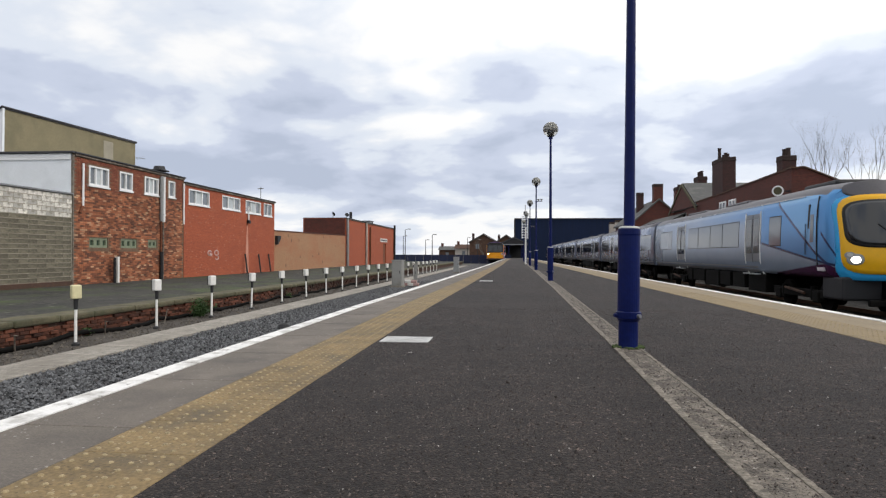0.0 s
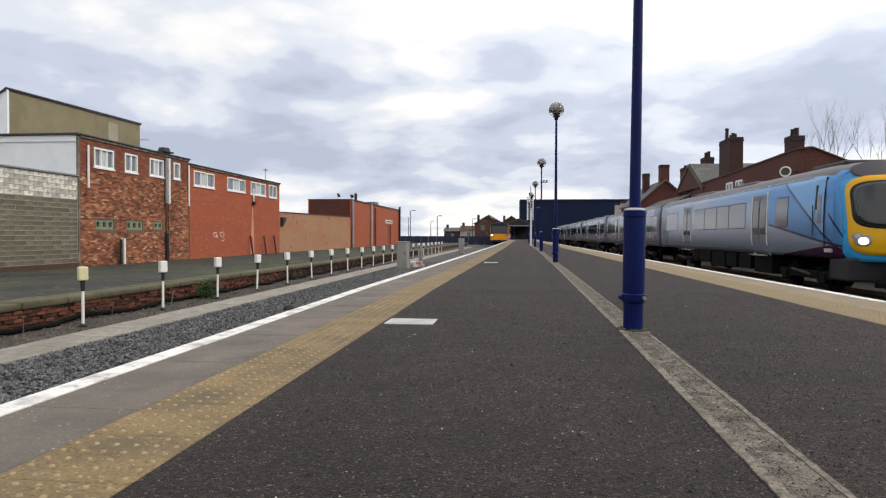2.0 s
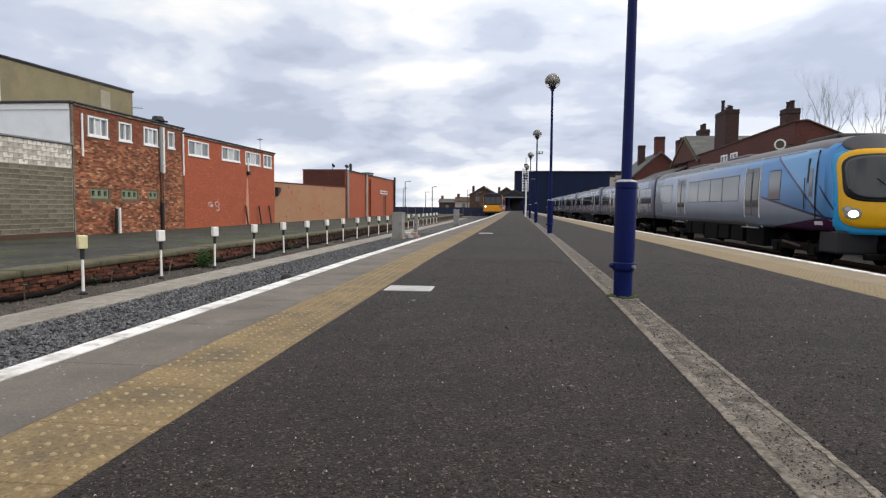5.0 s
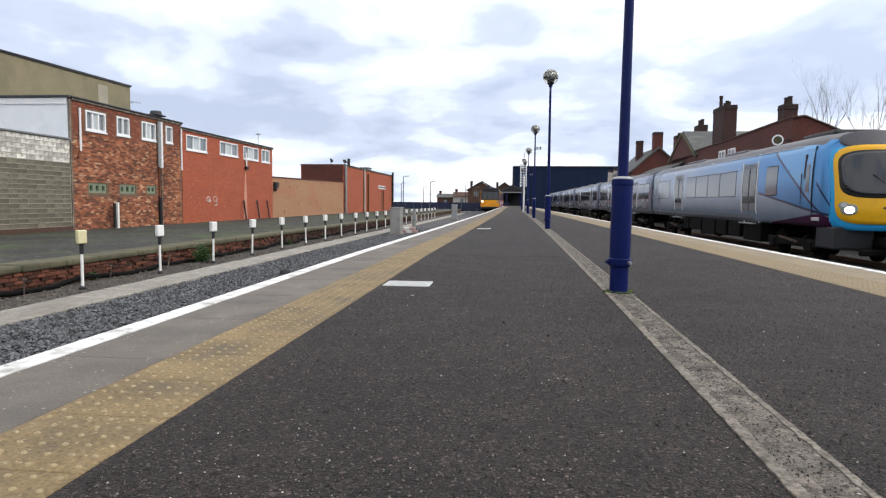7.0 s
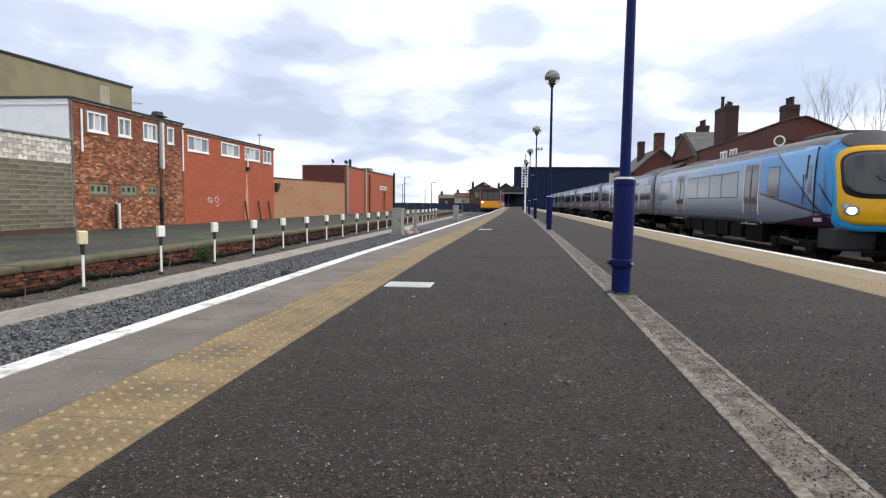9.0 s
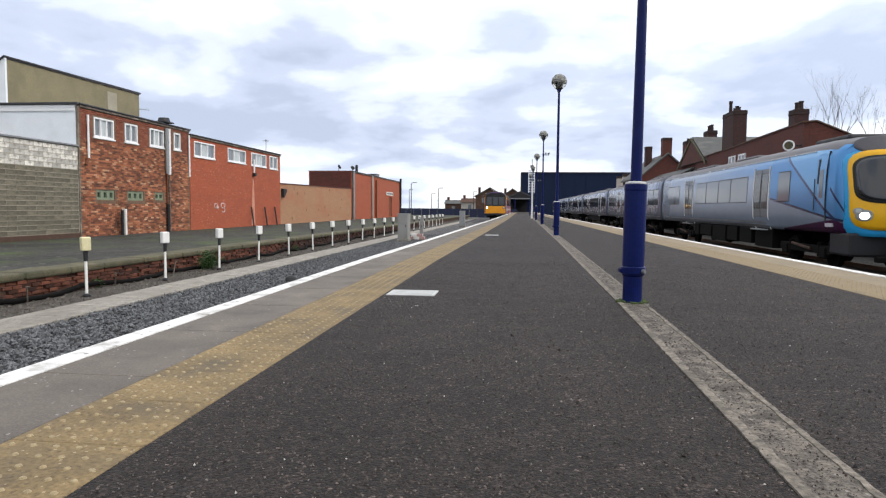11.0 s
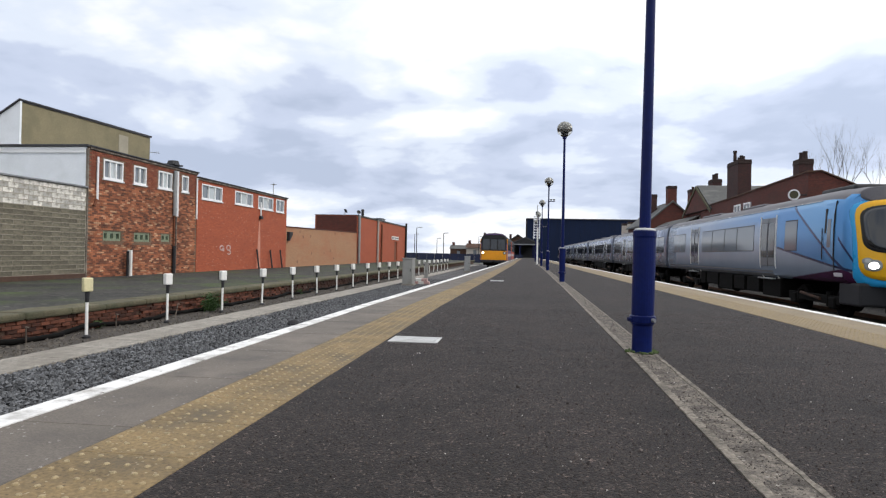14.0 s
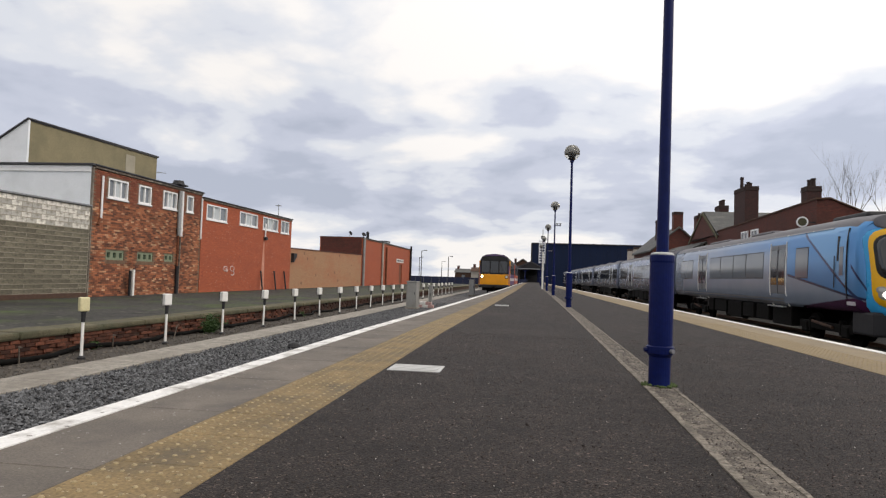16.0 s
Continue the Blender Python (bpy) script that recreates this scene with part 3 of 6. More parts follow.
def add_box(bm, x0, x1, y0, y1, z0, z1, bevel=0.0, mi=0):
    r = bmesh.ops.create_cube(bm, size=1.0, matrix=Matrix.LocRotScale(((x0 + x1) / 2, (y0 + y1) / 2, (z0 + z1) / 2), None, (abs(x1 - x0), abs(y1 - y0), abs(z1 - z0))))
    vs = r["verts"]
    if bevel:
        es = {e for v in vs for e in v.link_edges}
        bmesh.ops.bevel(bm, geom=list(es), offset=bevel, segments=2, affect="EDGES", profile=0.5)
    if mi:
        for f in bm.faces:
            if f.material_index == 0 and all(x0 - 1e-4 <= v.co.x <= x1 + 1e-4 and y0 - 1e-4 <= v.co.y <= y1 + 1e-4 and z0 - 1e-4 <= v.co.z <= z1 + 1e-4 for v in f.verts):
                f.material_index = mi
    return bm


def box(*a, bevel=0.0):
    return add_box(bmesh.new(), *a, bevel=bevel)


def add_cyl(bm, p, q, r0, r1=None, n=16, caps=True):
    p, q = Vector(p), Vector(q)
    d = q - p
    m = Matrix.Translation((p + q) / 2) @ d.to_track_quat("Z", "Y").to_matrix().to_4x4()
    bmesh.ops.create_cone(bm, cap_ends=caps, segments=n, radius1=r0, radius2=r0 if r1 is None else r1, depth=d.length, matrix=m)
    return bm


def cyl(*a, **k):
    return add_cyl(bmesh.new(), *a, **k)


def lathe(bm, rings, n=20, at=(0, 0, 0)):
    """A turned form from (radius, height) rings."""
    loops = []
    for r, z in rings:
        loops.append([bm.verts.new((at[0] + r * math.cos(2 * math.pi * i / n), at[1] + r * math.sin(2 * math.pi * i / n), at[2] + z)) for i in range(n)])
    for a, b in zip(loops, loops[1:]):
        for i in range(n):
            bm.faces.new((a[i], a[(i + 1) % n], b[(i + 1) % n], b[i]))
    bm.faces.new(loops[0][::-1])
    bm.faces.new(loops[-1])
    return bm


def prism(bm, pts, axis, a, b):
    """Extrudes a polygon of 2D points along an axis from a to b."""
    def p3(u, v, w):
        return {"x": (w, u, v), "y": (u, w, v), "z": (u, v, w)}[axis]
    lo = [bm.verts.new(p3(u, v, a)) for u, v in pts]
    hi = [bm.verts.new(p3(u, v, b)) for u, v in pts]
    n = len(pts)
    for i in range(n):
        bm.faces.new((lo[i], lo[(i + 1) % n], hi[(i + 1) % n], hi[i]))
    bm.faces.new(lo[::-1])
    bm.faces.new(hi)
    bmesh.ops.recalc_face_normals(bm, faces=bm.faces)
    return bm


def strip(bm, fa, fb, ys, z0, z1):
    """A long slab between two lines x = fa(y), x = fb(y)."""
    rows = []
    for y in ys:
        a, b = fa(y), fb(y)
        rows.append([bm.verts.new(c) for c in ((a, y, z0), (b, y, z0), (b, y, z1), (a, y, z1))])
    for r, s in zip(rows, rows[1:]):
        for i in range(4):
            bm.faces.new((r[i], r[(i + 1) % 4], s[(i + 1) % 4], s[i]))
    bm.faces.new(rows[0][::-1])
    bm.faces.new(rows[-1])
    bmesh.ops.recalc_face_normals(bm, faces=bm.faces)
    return bm


def wall_y(bm, x0, x1, y0, y1, z0, z1, holes=()):
    """One wall along y with real openings (ya, yb, za, zb)."""
    ys = sorted({y0, y1, *[h[0] for h in holes], *[h[1] for h in holes]})
    zs = sorted({z0, z1, *[h[2] for h in holes], *[h[3] for h in holes]})
    ny, nz = len(ys) - 1, len(zs) - 1

    def solid(i, j):
        if not (0 <= i < ny and 0 <= j < nz):
            return False
        cy, cz = (ys[i] + ys[i + 1]) / 2, (zs[j] + zs[j + 1]) / 2
        return not any(h[0] < cy < h[1] and h[2] < cz < h[3] for h in holes)
    cache = {}

    def v(x, i, j):
        key = (x, i, j)
        if key not in cache:
            cache[key] = bm.verts.new((x, ys[i], zs[j]))
        return cache[key]
    for i in range(ny):
        for j in range(nz):
            if not solid(i, j):
                continue
            bm.faces.new((v(x1, i, j), v(x1, i + 1, j), v(x1, i + 1, j + 1), v(x1, i, j + 1)))
            bm.faces.new((v(x0, i, j), v(x0, i, j + 1), v(x0, i + 1, j + 1), v(x0, i + 1, j)))
            for di, dj, a, c in ((-1, 0, (i, j), (i, j + 1)), (1, 0, (i + 1, j + 1), (i + 1, j)), (0, -1, (i + 1, j), (i, j)), (0, 1, (i, j + 1), (i + 1, j + 1))):
                if not solid(i + di, j + dj):
                    bm.faces.new((v(x0, *a), v(x1, *a), v(x1, *c), v(x0, *c)))
    bmesh.ops.recalc_face_normals(bm, faces=bm.faces)
    return bm


# ---- ground and track beds ----
setting(part("ground", box(-2500, 2500, -300, 4000, -1.6, -1.25), GROUND), "open dull ground reaching the horizon", "ground")
bed = bmesh.new()
strip(bed, lambda y: -7.0, lambda y: edge_left(y) + 0.1, [-20, 0, 8, 16, 40, 100, 160], -1.3, BED - 0.03)
setting(part("trackbed", bed, BALLAST), "grey stone ballast of the platform track", "trackbed")
setting(part("trackbed", box(3.2, 15.0, -20, 190, -1.3, BED), SHADE_BALLAST), "ballast darkened for the shade under the standing train", "trackbed")
setting(part("verge", box(-9.2, -7.0, -20, 110, -1.3, BED - 0.015), DIRT), "bare dirt verge beside the old platform wall", "verge")


RUBBLE = mat("pale rubble", (0.095, 0.083, 0.07), var=0.7, scale=2, fine=30, bump=0.3, rough=0.95)


def ballast_stones():
    rng = np.random.default_rng(4)
    n = 30000
    y = 5.5 + (rng.random(n) ** 1.35) * 36.0
    x = -6.85 + rng.random(n) * 2.2
    s = 0.014 + rng.random(n) * 0.019
    base = np.array([(1, 0, 0), (-1, 0, 0), (0, 1, 0), (0, -1, 0), (0, 0, 1), (0, 0, -1)], float)
    faces = np.array([(0, 2, 4), (2, 1, 4), (1, 3, 4), (3, 0, 4), (2, 0, 5), (1, 2, 5), (3, 1, 5), (0, 3, 5)])
    a = rng.random((n, 1)) * 6.283
    jit = base[None] * (0.7 + rng.random((n, 6, 1)) * 0.7) + (rng.random((n, 6, 3)) - 0.5) * 0.7
    c, d = np.cos(a), np.sin(a)
    vx, vy = jit[..., 0] * c - jit[..., 1] * d, jit[..., 0] * d + jit[..., 1] * c
    v = np.stack([vx, vy, jit[..., 2] * 0.8], -1) * s[:, None, None]
    v += np.stack([x, y, BED - 0.03 + rng.random(n) * 0.03], -1)[:, None]
    f = faces[None] + (np.arange(n) * 6)[:, None, None]
    me = bpy.data.meshes.new("ballast")
    me.from_pydata(v.reshape(-1, 3).tolist(), [], f.reshape(-1, 3).tolist())
    m = bpy.data.materials.new("ballast stone")
    nt, b, N, link = nodes(m)
    g = N("ShaderNodeNewGeometry")
    r = N("ShaderNodeValToRGB")
    r.color_ramp.elements[0].color, r.color_ramp.elements[1].color = (0.022, 0.023, 0.025, 1), (0.17, 0.174, 0.182, 1)
    link(g.outputs["Random Per Island"], r.inputs[0])
    link(r.outputs[0], b.inputs["Base Color"])
    b.inputs["Roughness"].default_value = 0.9
    me.materials.append(m)
    tagged(new("ballast_stones", me), "loose grey granite ballast beside the track", "ballast", "", "stuff")


ballast_stones()


def rail_pair(fx, y0, y1):
    for side in (-0.75, 0.75):
        bm = bmesh.new()
        ys = list(np.arange(y0, y1 + 1, 10.0))
        strip(bm, lambda y: fx(y) + side - 0.07, lambda y: fx(y) + side + 0.07, ys, RAIL - 0.16, RAIL - 0.135)
        strip(bm, lambda y: fx(y) + side - 0.01, lambda y: fx(y) + side + 0.01, ys, RAIL - 0.14, RAIL - 0.03)
        strip(bm, lambda y: fx(y) + side - 0.035, lambda y: fx(y) + side + 0.035, ys, RAIL - 0.035, RAIL)
        setting(part("rail", bm, STEEL_RAIL), "worn running rail on ballast", "rail")


def track_left(y):
    return edge_left(y) - 1.53


rail_pair(track_left, -20, 160)
rail_pair(lambda y: 5.42, -20, 170)
rail_pair(lambda y: 9.75, -20, 180)


def sleepers():
    """Concrete sleepers almost level with the ballast of the platform track."""
    bm = box(-1.25, 1.25, -0.13, 0.13, -1.2, -1.068, bevel=0.012)
    me = bpy.data.meshes.new("sleeper")
    bm.to_mesh(me)
    bm.free()
    me.materials.append(SLEEPER)
    t = thing("sleepers", "worn concrete sleepers set in the ballast", "sleepers", kind="structure")
    for k in range(150):
        o = new("sleeper", me)
        o.parent = t
        o.location = (track_left(-4 + k * 0.7), -4 + k * 0.7, 0)


sleepers()

# ---- platform ----
YS = [-6, -2, 0, 2, 4, 6, 8, 12, 16, 22, 28, 40, 55, 70, 85, 100, 120, 140]
slab = bmesh.new()
strip(slab, lambda y: edge_left(y) + 0.953, lambda y: edge_right(y) - 1.04, YS, -0.4, 0.0)
setting(part("platform", slab, ASPHALT), "worn dark asphalt platform surface with pale grit", "platform")
core = bmesh.new()
strip(core, lambda y: edge_left(y) + 0.12, lambda y: edge_right(y) - 0.12, YS, -1.3, -0.41)
setting(part("platform_wall", core, MORTAR), "dark brick platform base wall", "wall")

edge = thing("platform_edge", "grey concrete coping slabs with a painted white edge line", "platform edge", kind="structure")


def piece_strip(name, fa, fb, y0, y1, z0, z1, material, parent, chamfer=0.004):
    bm = bmesh.new()
    strip(bm, fa, fb, [y0 + 0.0015, y1 - 0.0015], z0, z1)
    bmesh.ops.bevel(bm, geom=[e for e in bm.edges if all(abs(v.co.z - z1) < 1e-5 for v in e.verts)], offset=chamfer, segments=1, affect="EDGES")
    return part(name, bm, material, parent)


def coping(fx, side, y0, y1, step, parent):
    y = y0
    while y < y1:
        length = step if y < 40 else 12.0
        piece_strip("coping_slab", lambda v: fx(v) - (0.02 if side < 0 else 0.55), lambda v: fx(v) + (0.543 if side < 0 else 0.02), y, min(y + length, y1), -0.12, -0.002, COPING if side < 0 else COPING_BUFF, parent)
        y += length


coping(edge_left, -1, -5.98, 136, 0.92, edge)
line = bmesh.new()
strip(line, lambda y: edge_left(y) - 0.025, lambda y: edge_left(y) + 0.095, YS[:-1], -0.06, 0.003)
part("white_line", line, WHITE_LINE, edge, "scuffed white painted line")
edge2 = thing("platform_edge", "concrete coping with white line beside the standing train", "platform edge", kind="structure")
coping(edge_right, 1, -5.52, 136, 1.84, edge2)
line = bmesh.new()
strip(line, lambda y: edge_right(y) - 0.10, lambda y: edge_right(y) + 0.015, YS[:-1], -0.06, 0.003)
part("white_line", line, WHITE_LINE, edge2, "scuffed white painted line")


def tactile(fa, width, y_near, y_far, domes_to, label, material):
    t = thing("tactile_strip", label, "tactile paving", kind="structure")
    y = y_near
    while y < y_far:
        length = 0.4 if y < domes_to else 8.0
        piece_strip("tactile_slab", fa, lambda v: fa(v) + width, y, y + length, -0.06, 0.002, material, t, 0.002)
        y += length
    step = width / 6
    verts, faces = [], []
    prof = [(0.0100, 0.0), (0.0076, 0.0036), (0.0040, 0.0052)]
    n = 8
    for i in range(int((domes_to - y_near) / step)):
        for k in range(6):
            cy = y_near + (i + 0.5) * step
            cx = fa(cy) + (k + 0.5) * step
            b = len(verts)
            for r, z in prof:
                verts += [(cx + r * math.cos(2 * math.pi * j / n), cy + r * math.sin(2 * math.pi * j / n), 0.002 + z) for j in range(n)]
            for lv in range(2):
                for j in range(n):
                    faces.append((b + lv * n + j, b + lv * n + (j + 1) % n, b + (lv + 1) * n + (j + 1) % n, b + (lv + 1) * n + j))
            faces.append(tuple(b + 2 * n + j for j in range(n)))
    me = bpy.data.meshes.new("domes")
    me.from_pydata(verts, [], faces)
    me.materials.append(DOME)
    o = new("domes", me)
    o.parent = t
    tagged(o, kind="stuff")


tactile(lambda y: edge_left(y) + 0.552, 0.40, -6.0, 136, 12.0, "buff tactile paving with worn blister domes", TACTILE)
tactile(lambda y: edge_right(y) - 1.03, 0.48, -6.0, 136, 12.0, "buff tactile paving beside the standing train", TACTILE_PALE)


# concrete channel running along the lamps
def channel_x(y):
    return float(np.interp(y, [1, 4.7, 13.5, 30, 60], [0.765, 0.83, 0.935, 1.06, 1.18]))


def ragged(off, amount):
    """A worn edge beside the channel line."""
    return lambda v: channel_x(v) + off + amount * (0.25 * noise.noise((v * 5.0, off * 40, 0.3)) + 0.8 * noise.noise((v * 33.0, off * 40, 7.3)))


def ragged_piece(fa, fb, y0, y1, z1, material):
    bm = bmesh.new()
    strip(bm, fa, fb, list(np.linspace(y0 + 0.002, y1 - 0.002, 90 if y1 < 14 else 4)), -0.1, z1)
    return part("channel_stone", bm, material, chan)


chan = thing("drain_channel", "worn pale concrete channel set in the asphalt", "drain channel", kind="structure")
y = -4.9
while y < 60:
    length = 2.75 if y < 20 else 10
    outer, inner, inner2, outer2 = ragged(-0.108, 0.007), ragged(-0.072, 0.011), ragged(0.066, 0.010), ragged(0.088, 0.008)
    ragged_piece(outer, inner, y, y + length, 0.006, KERB_EDGE)
    ragged_piece(lambda v: inner(v) - 0.03, lambda v: inner2(v) + 0.02, y, y + length, 0.002, KERB)
    ragged_piece(inner2, outer2, y, y + length, 0.005, KERB_EDGE)
    y += length


def platform_grit():
    """Loose chips standing proud of the worn surface near at hand."""
    r = np.random.default_rng(21)
    n = 44000
    y = 1.0 + (r.random(n) ** 2.2) * 7.0
    x = -0.98 + r.random(n) * 3.7
    s = 0.0012 + 0.0027 * r.random(n) ** 1.5
    big = r.random(n) < 0.004
    s[big] *= 2.0
    base = np.array([(1, 0, 0), (-1, 0, 0), (0, 1, 0), (0, -1, 0), (0, 0, 1), (0, 0, -1)], float)
    tri = np.array([(0, 2, 4), (2, 1, 4), (1, 3, 4), (3, 0, 4), (2, 0, 5), (1, 2, 5), (3, 1, 5), (0, 3, 5)])
    v = base[None] * (0.7 + r.random((n, 6, 1)) * 0.8) + (r.random((n, 6, 3)) - 0.5) * 0.6
    lift = s * 0.4
    # debris gathers in the worn channel
    m_ = 3000
    cy = 1.0 + (r.random(m_) ** 1.8) * 9.0
    x[:m_] = np.interp(cy, [1, 4.7, 13.5], [0.765, 0.83, 0.935]) - 0.10 + 0.185 * r.random(m_)
    y[:m_] = cy
    s[:m_] = 0.0013 + 0.0028 * r.random(m_) ** 2
    lift[:m_] = 0.002 + s[:m_] * 0.3
    v = v * s[:, None, None] + np.stack([x, y, lift], -1)[:, None]
    me = bpy.data.meshes.new("grit")
    me.from_pydata(v.reshape(-1, 3).tolist(), [], (tri[None] + (np.arange(n) * 6)[:, None, None]).reshape(-1, 3).tolist())
    m = bpy.data.materials.new("asphalt chips")
    nt, bs, N, link = nodes(m)
    g = N("ShaderNodeNewGeometry")
    rp = N("ShaderNodeValToRGB")
    e = rp.color_ramp.elements
    e[0].color, e[1].color = (0.016, 0.012, 0.011, 1), (0.55, 0.52, 0.48, 1)
    k = e.new(0.55)
    k.color = (0.065, 0.050, 0.044, 1)
    k = e.new(0.93)
    k.color = (0.15, 0.125, 0.112, 1)
    k = e.new(0.985)
    k.color = (0.20, 0.18, 0.165, 1)
    link(g.outputs["Random Per Island"], rp.inputs[0])
    link(rp.outputs[0], bs.inputs["Base Color"])
    bs.inputs["Roughness"].default_value = 0.9
    me.materials.append(m)
    tagged(new("platform_grit", me), "loose dark and pale chips on the worn asphalt", "grit", "", "stuff")


platform_grit()


def cover_plate(x0, x1, y0, y1):
    c = thing("access_cover", "pale flush metal access cover in the platform", "access cover", at=((x0 + x1) / 2, (y0 + y1) / 2, 0))
    w, d = (x1 - x0) / 2, (y1 - y0) / 2
    part("plate", box(-w, w, -d, d, -0.02, 0.006, bevel=0.002), COVER, c)
    for k in range(4):
        part("rib", box(-w + 0.02, w - 0.02, -d + (k + 0.6) * d / 2.2, -d + (k + 0.6) * d / 2.2 + 0.012, 0.006, 0.0085), COVER, c)


cover_plate(-0.99, -0.62, 4.76, 5.06)
cover_plate(-0.80, -0.47, 15.9, 16.35)


# ---- platform lamps ----
def globe_mat():
    m = bpy.data.materials.new("smoked lamp globe")
    nt, b, N, link = nodes(m)
    b.inputs["Base Color"].default_value = (0.62, 0.63, 0.62, 1)
    b.inputs["Roughness"].default_value = 0.06
    b.inputs["Transmission Weight"].default_value = 0.85
    b.inputs["IOR"].default_value = 1.12
    return m


GLOBE = globe_mat()
DIFFUSER = mat("opal lamp reflector", (0.36, 0.34, 0.305), var=0.1, scale=6, fine=40, bump=0.0, rough=0.5)


def lamp_post(at):
    t = thing("platform_lamp", "navy blue platform lamp post with a globe lantern", "lamp post", at=at, group="platform lamps")
    part("base_column", lathe(bmesh.new(), [(0.068, 0.0), (0.068, 0.19), (0.077, 0.20), (0.077, 0.80), (0.080, 0.81), (0.080, 0.845), (0.072, 0.852)], 28), NAVY, t, smooth=False)
    part("collar", lathe(bmesh.new(), [(0.079, 0.205), (0.088, 0.212), (0.088, 0.255), (0.079, 0.262)], 28), NAVY, t)
    for k, a in enumerate((-0.9, 0.5, 1.9, 3.4)):
        part("bolt", cyl((0.085 * math.cos(a), 0.085 * math.sin(a), 0.232), (0.108 * math.cos(a), 0.108 * math.sin(a), 0.232), 0.015, n=8), BOLT if k == 0 else NAVY, t)
    part("cap_ring", lathe(bmesh.new(), [(0.074, 0.852), (0.070, 0.862), (0.05, 0.868)], 28), COVER, t, "weathered pale cap ring")
    part("pole", lathe(bmesh.new(), [(0.040, 0.86), (0.038, 1.3), (0.030, 3.0), (0.027, 3.62), (0.05, 3.63), (0.05, 3.70)], 18), NAVY, t, smooth=False)
    part("gallery", lathe(bmesh.new(), [(0.06, 3.68), (0.085, 3.70), (0.085, 3.735), (0.04, 3.75)], 20), BLACK, t)
    part("lamp_holder", lathe(bmesh.new(), [(0.055, 3.74), (0.09, 3.79), (0.075, 3.86), (0.03, 3.90)], 16), BLACK, t)
    g = bmesh.new()
    bmesh.ops.create_uvsphere(g, u_segments=28, v_segments=18, radius=0.195, matrix=Matrix.Translation((0, 0, 3.875)))
    part("globe", g, GLOBE, t, smooth=True)
    r = bmesh.new()
    lathe(r, [(0.180, 3.85), (0.184, 3.89), (0.165, 3.965), (0.11, 4.03), (0.02, 4.058)], 24)
    part("reflector", r, DIFFUSER, t, smooth=True)
    return t


lamp = lamp_post((0.83, 4.70, 0))
lamp.rotation_euler.y = radians(0.45)
def moss_ring(x, y):
    t = thing("moss_patch", "green moss growing round the foot of a lamp post", "moss", at=(x, y, 0))
    r = random.Random(17)
    bm = bmesh.new()
    for k in range(70):
        a, d = r.uniform(0, 6.283), r.uniform(0.070, 0.115)
        bmesh.ops.create_icosphere(bm, subdivisions=1, radius=r.uniform(0.006, 0.014), matrix=Matrix.Translation((d * math.cos(a), d * math.sin(a), 0.007)))
    part("tufts", bm, MOSS_GREEN, t)


MOSS_GREEN = mat("wet green moss", (0.050, 0.075, 0.022), var=0.5, scale=20, fine=90, bump=0.4, rough=0.95)
moss_ring(0.83, 4.70)
LAMPS = [(0.99, 16.6), (1.07, 28.4), (1.13, 40.0), (1.17, 51.5), (1.2, 63)]
for x, y in LAMPS:
    copy_thing(lamp, pose(x, y, 0))

# loudspeakers on an arm at the third lamp, and a white-banded post beside the row
sp = thing("loudspeaker", "twin grey horn loudspeakers on a lamp post arm", "loudspeaker", at=(1.07, 28.4, 3.0))
part("arm", cyl((-0.05, 0, 0.02), (0.26, 0, 0.02), 0.016, n=8), NAVY, sp)
for x in (0.10, 0.23):
    part("horn", lathe(bmesh.new(), [(0.02, 0.03), (0.03, 0.07), (0.06, 0.11)], 12, (x, -0.02, 0)), GALV, sp)
sp2 = copy_thing(sp, pose(1.13, 40.0, 2.35))
wp = thing("marker_post", "slim white post standing on the platform", "post", at=(1.0, 46, 0))
part("shaft", cyl((0, 0, 0), (0, 0, 2.6), 0.06, 0.05, n=12), WHITE, wp)
part("cap", cyl((0, 0, 2.6), (0, 0, 2.64), 0.07, n=12), GALV, wp)
wm = thing("signal_mast", "pale lattice signal mast with a white panel", "mast", at=(1.9, 90, 0))
part("post", cyl((0, 0, 0), (0, 0, 7.6), 0.08, 0.05, n=10), GALV, wm)
for x in (-0.45, 0.35):
    part("upright", box(x - 0.05, x + 0.05, -0.05, 0.05, 2.9, 6.1, bevel=0.01), CLAD_W, wm)
for k in range(9):
    part("slat", box(-0.40, 0.30, -0.03, 0.03, 3.0 + k * 0.36, 3.16 + k * 0.36, bevel=0.01), CLAD_W, wm)
part("head", box(-0.25, 0.25, -0.2, -0.06, 6.3, 6.7, bevel=0.03), BLACK, wm)

# ---- old platform on the far side of the track ----
setting(part("old_platform", box(-26.0, -9.05, -20, 118, -1.3, OLD - 0.03), MOSS), "mossy disused platform surface", "platform")
wall_old = thing("old_platform_wall", "sooty red brick face of the disused platform", "wall", kind="structure")
part("backing", box(-9.06, -8.992, -20, 118, -1.3, OLD - 0.14), MORTAR, wall_old)
cop = thing("old_coping", "mossy stone coping of the disused platform", "coping", kind="structure")
rng = random.Random(5)
y = 2.0
while y < 118:
    length = rng.uniform(0.9, 1.9) if y < 45 else 9.0
    w = rng.uniform(-0.012, 0.012)
    part("coping_stone", box(-9.55, -8.90 + w, y + 0.002, y + length - 0.002, OLD - 0.14, OLD + rng.uniform(-0.010, 0.010), bevel=0.045), COPE_OLD, cop)
    y += length


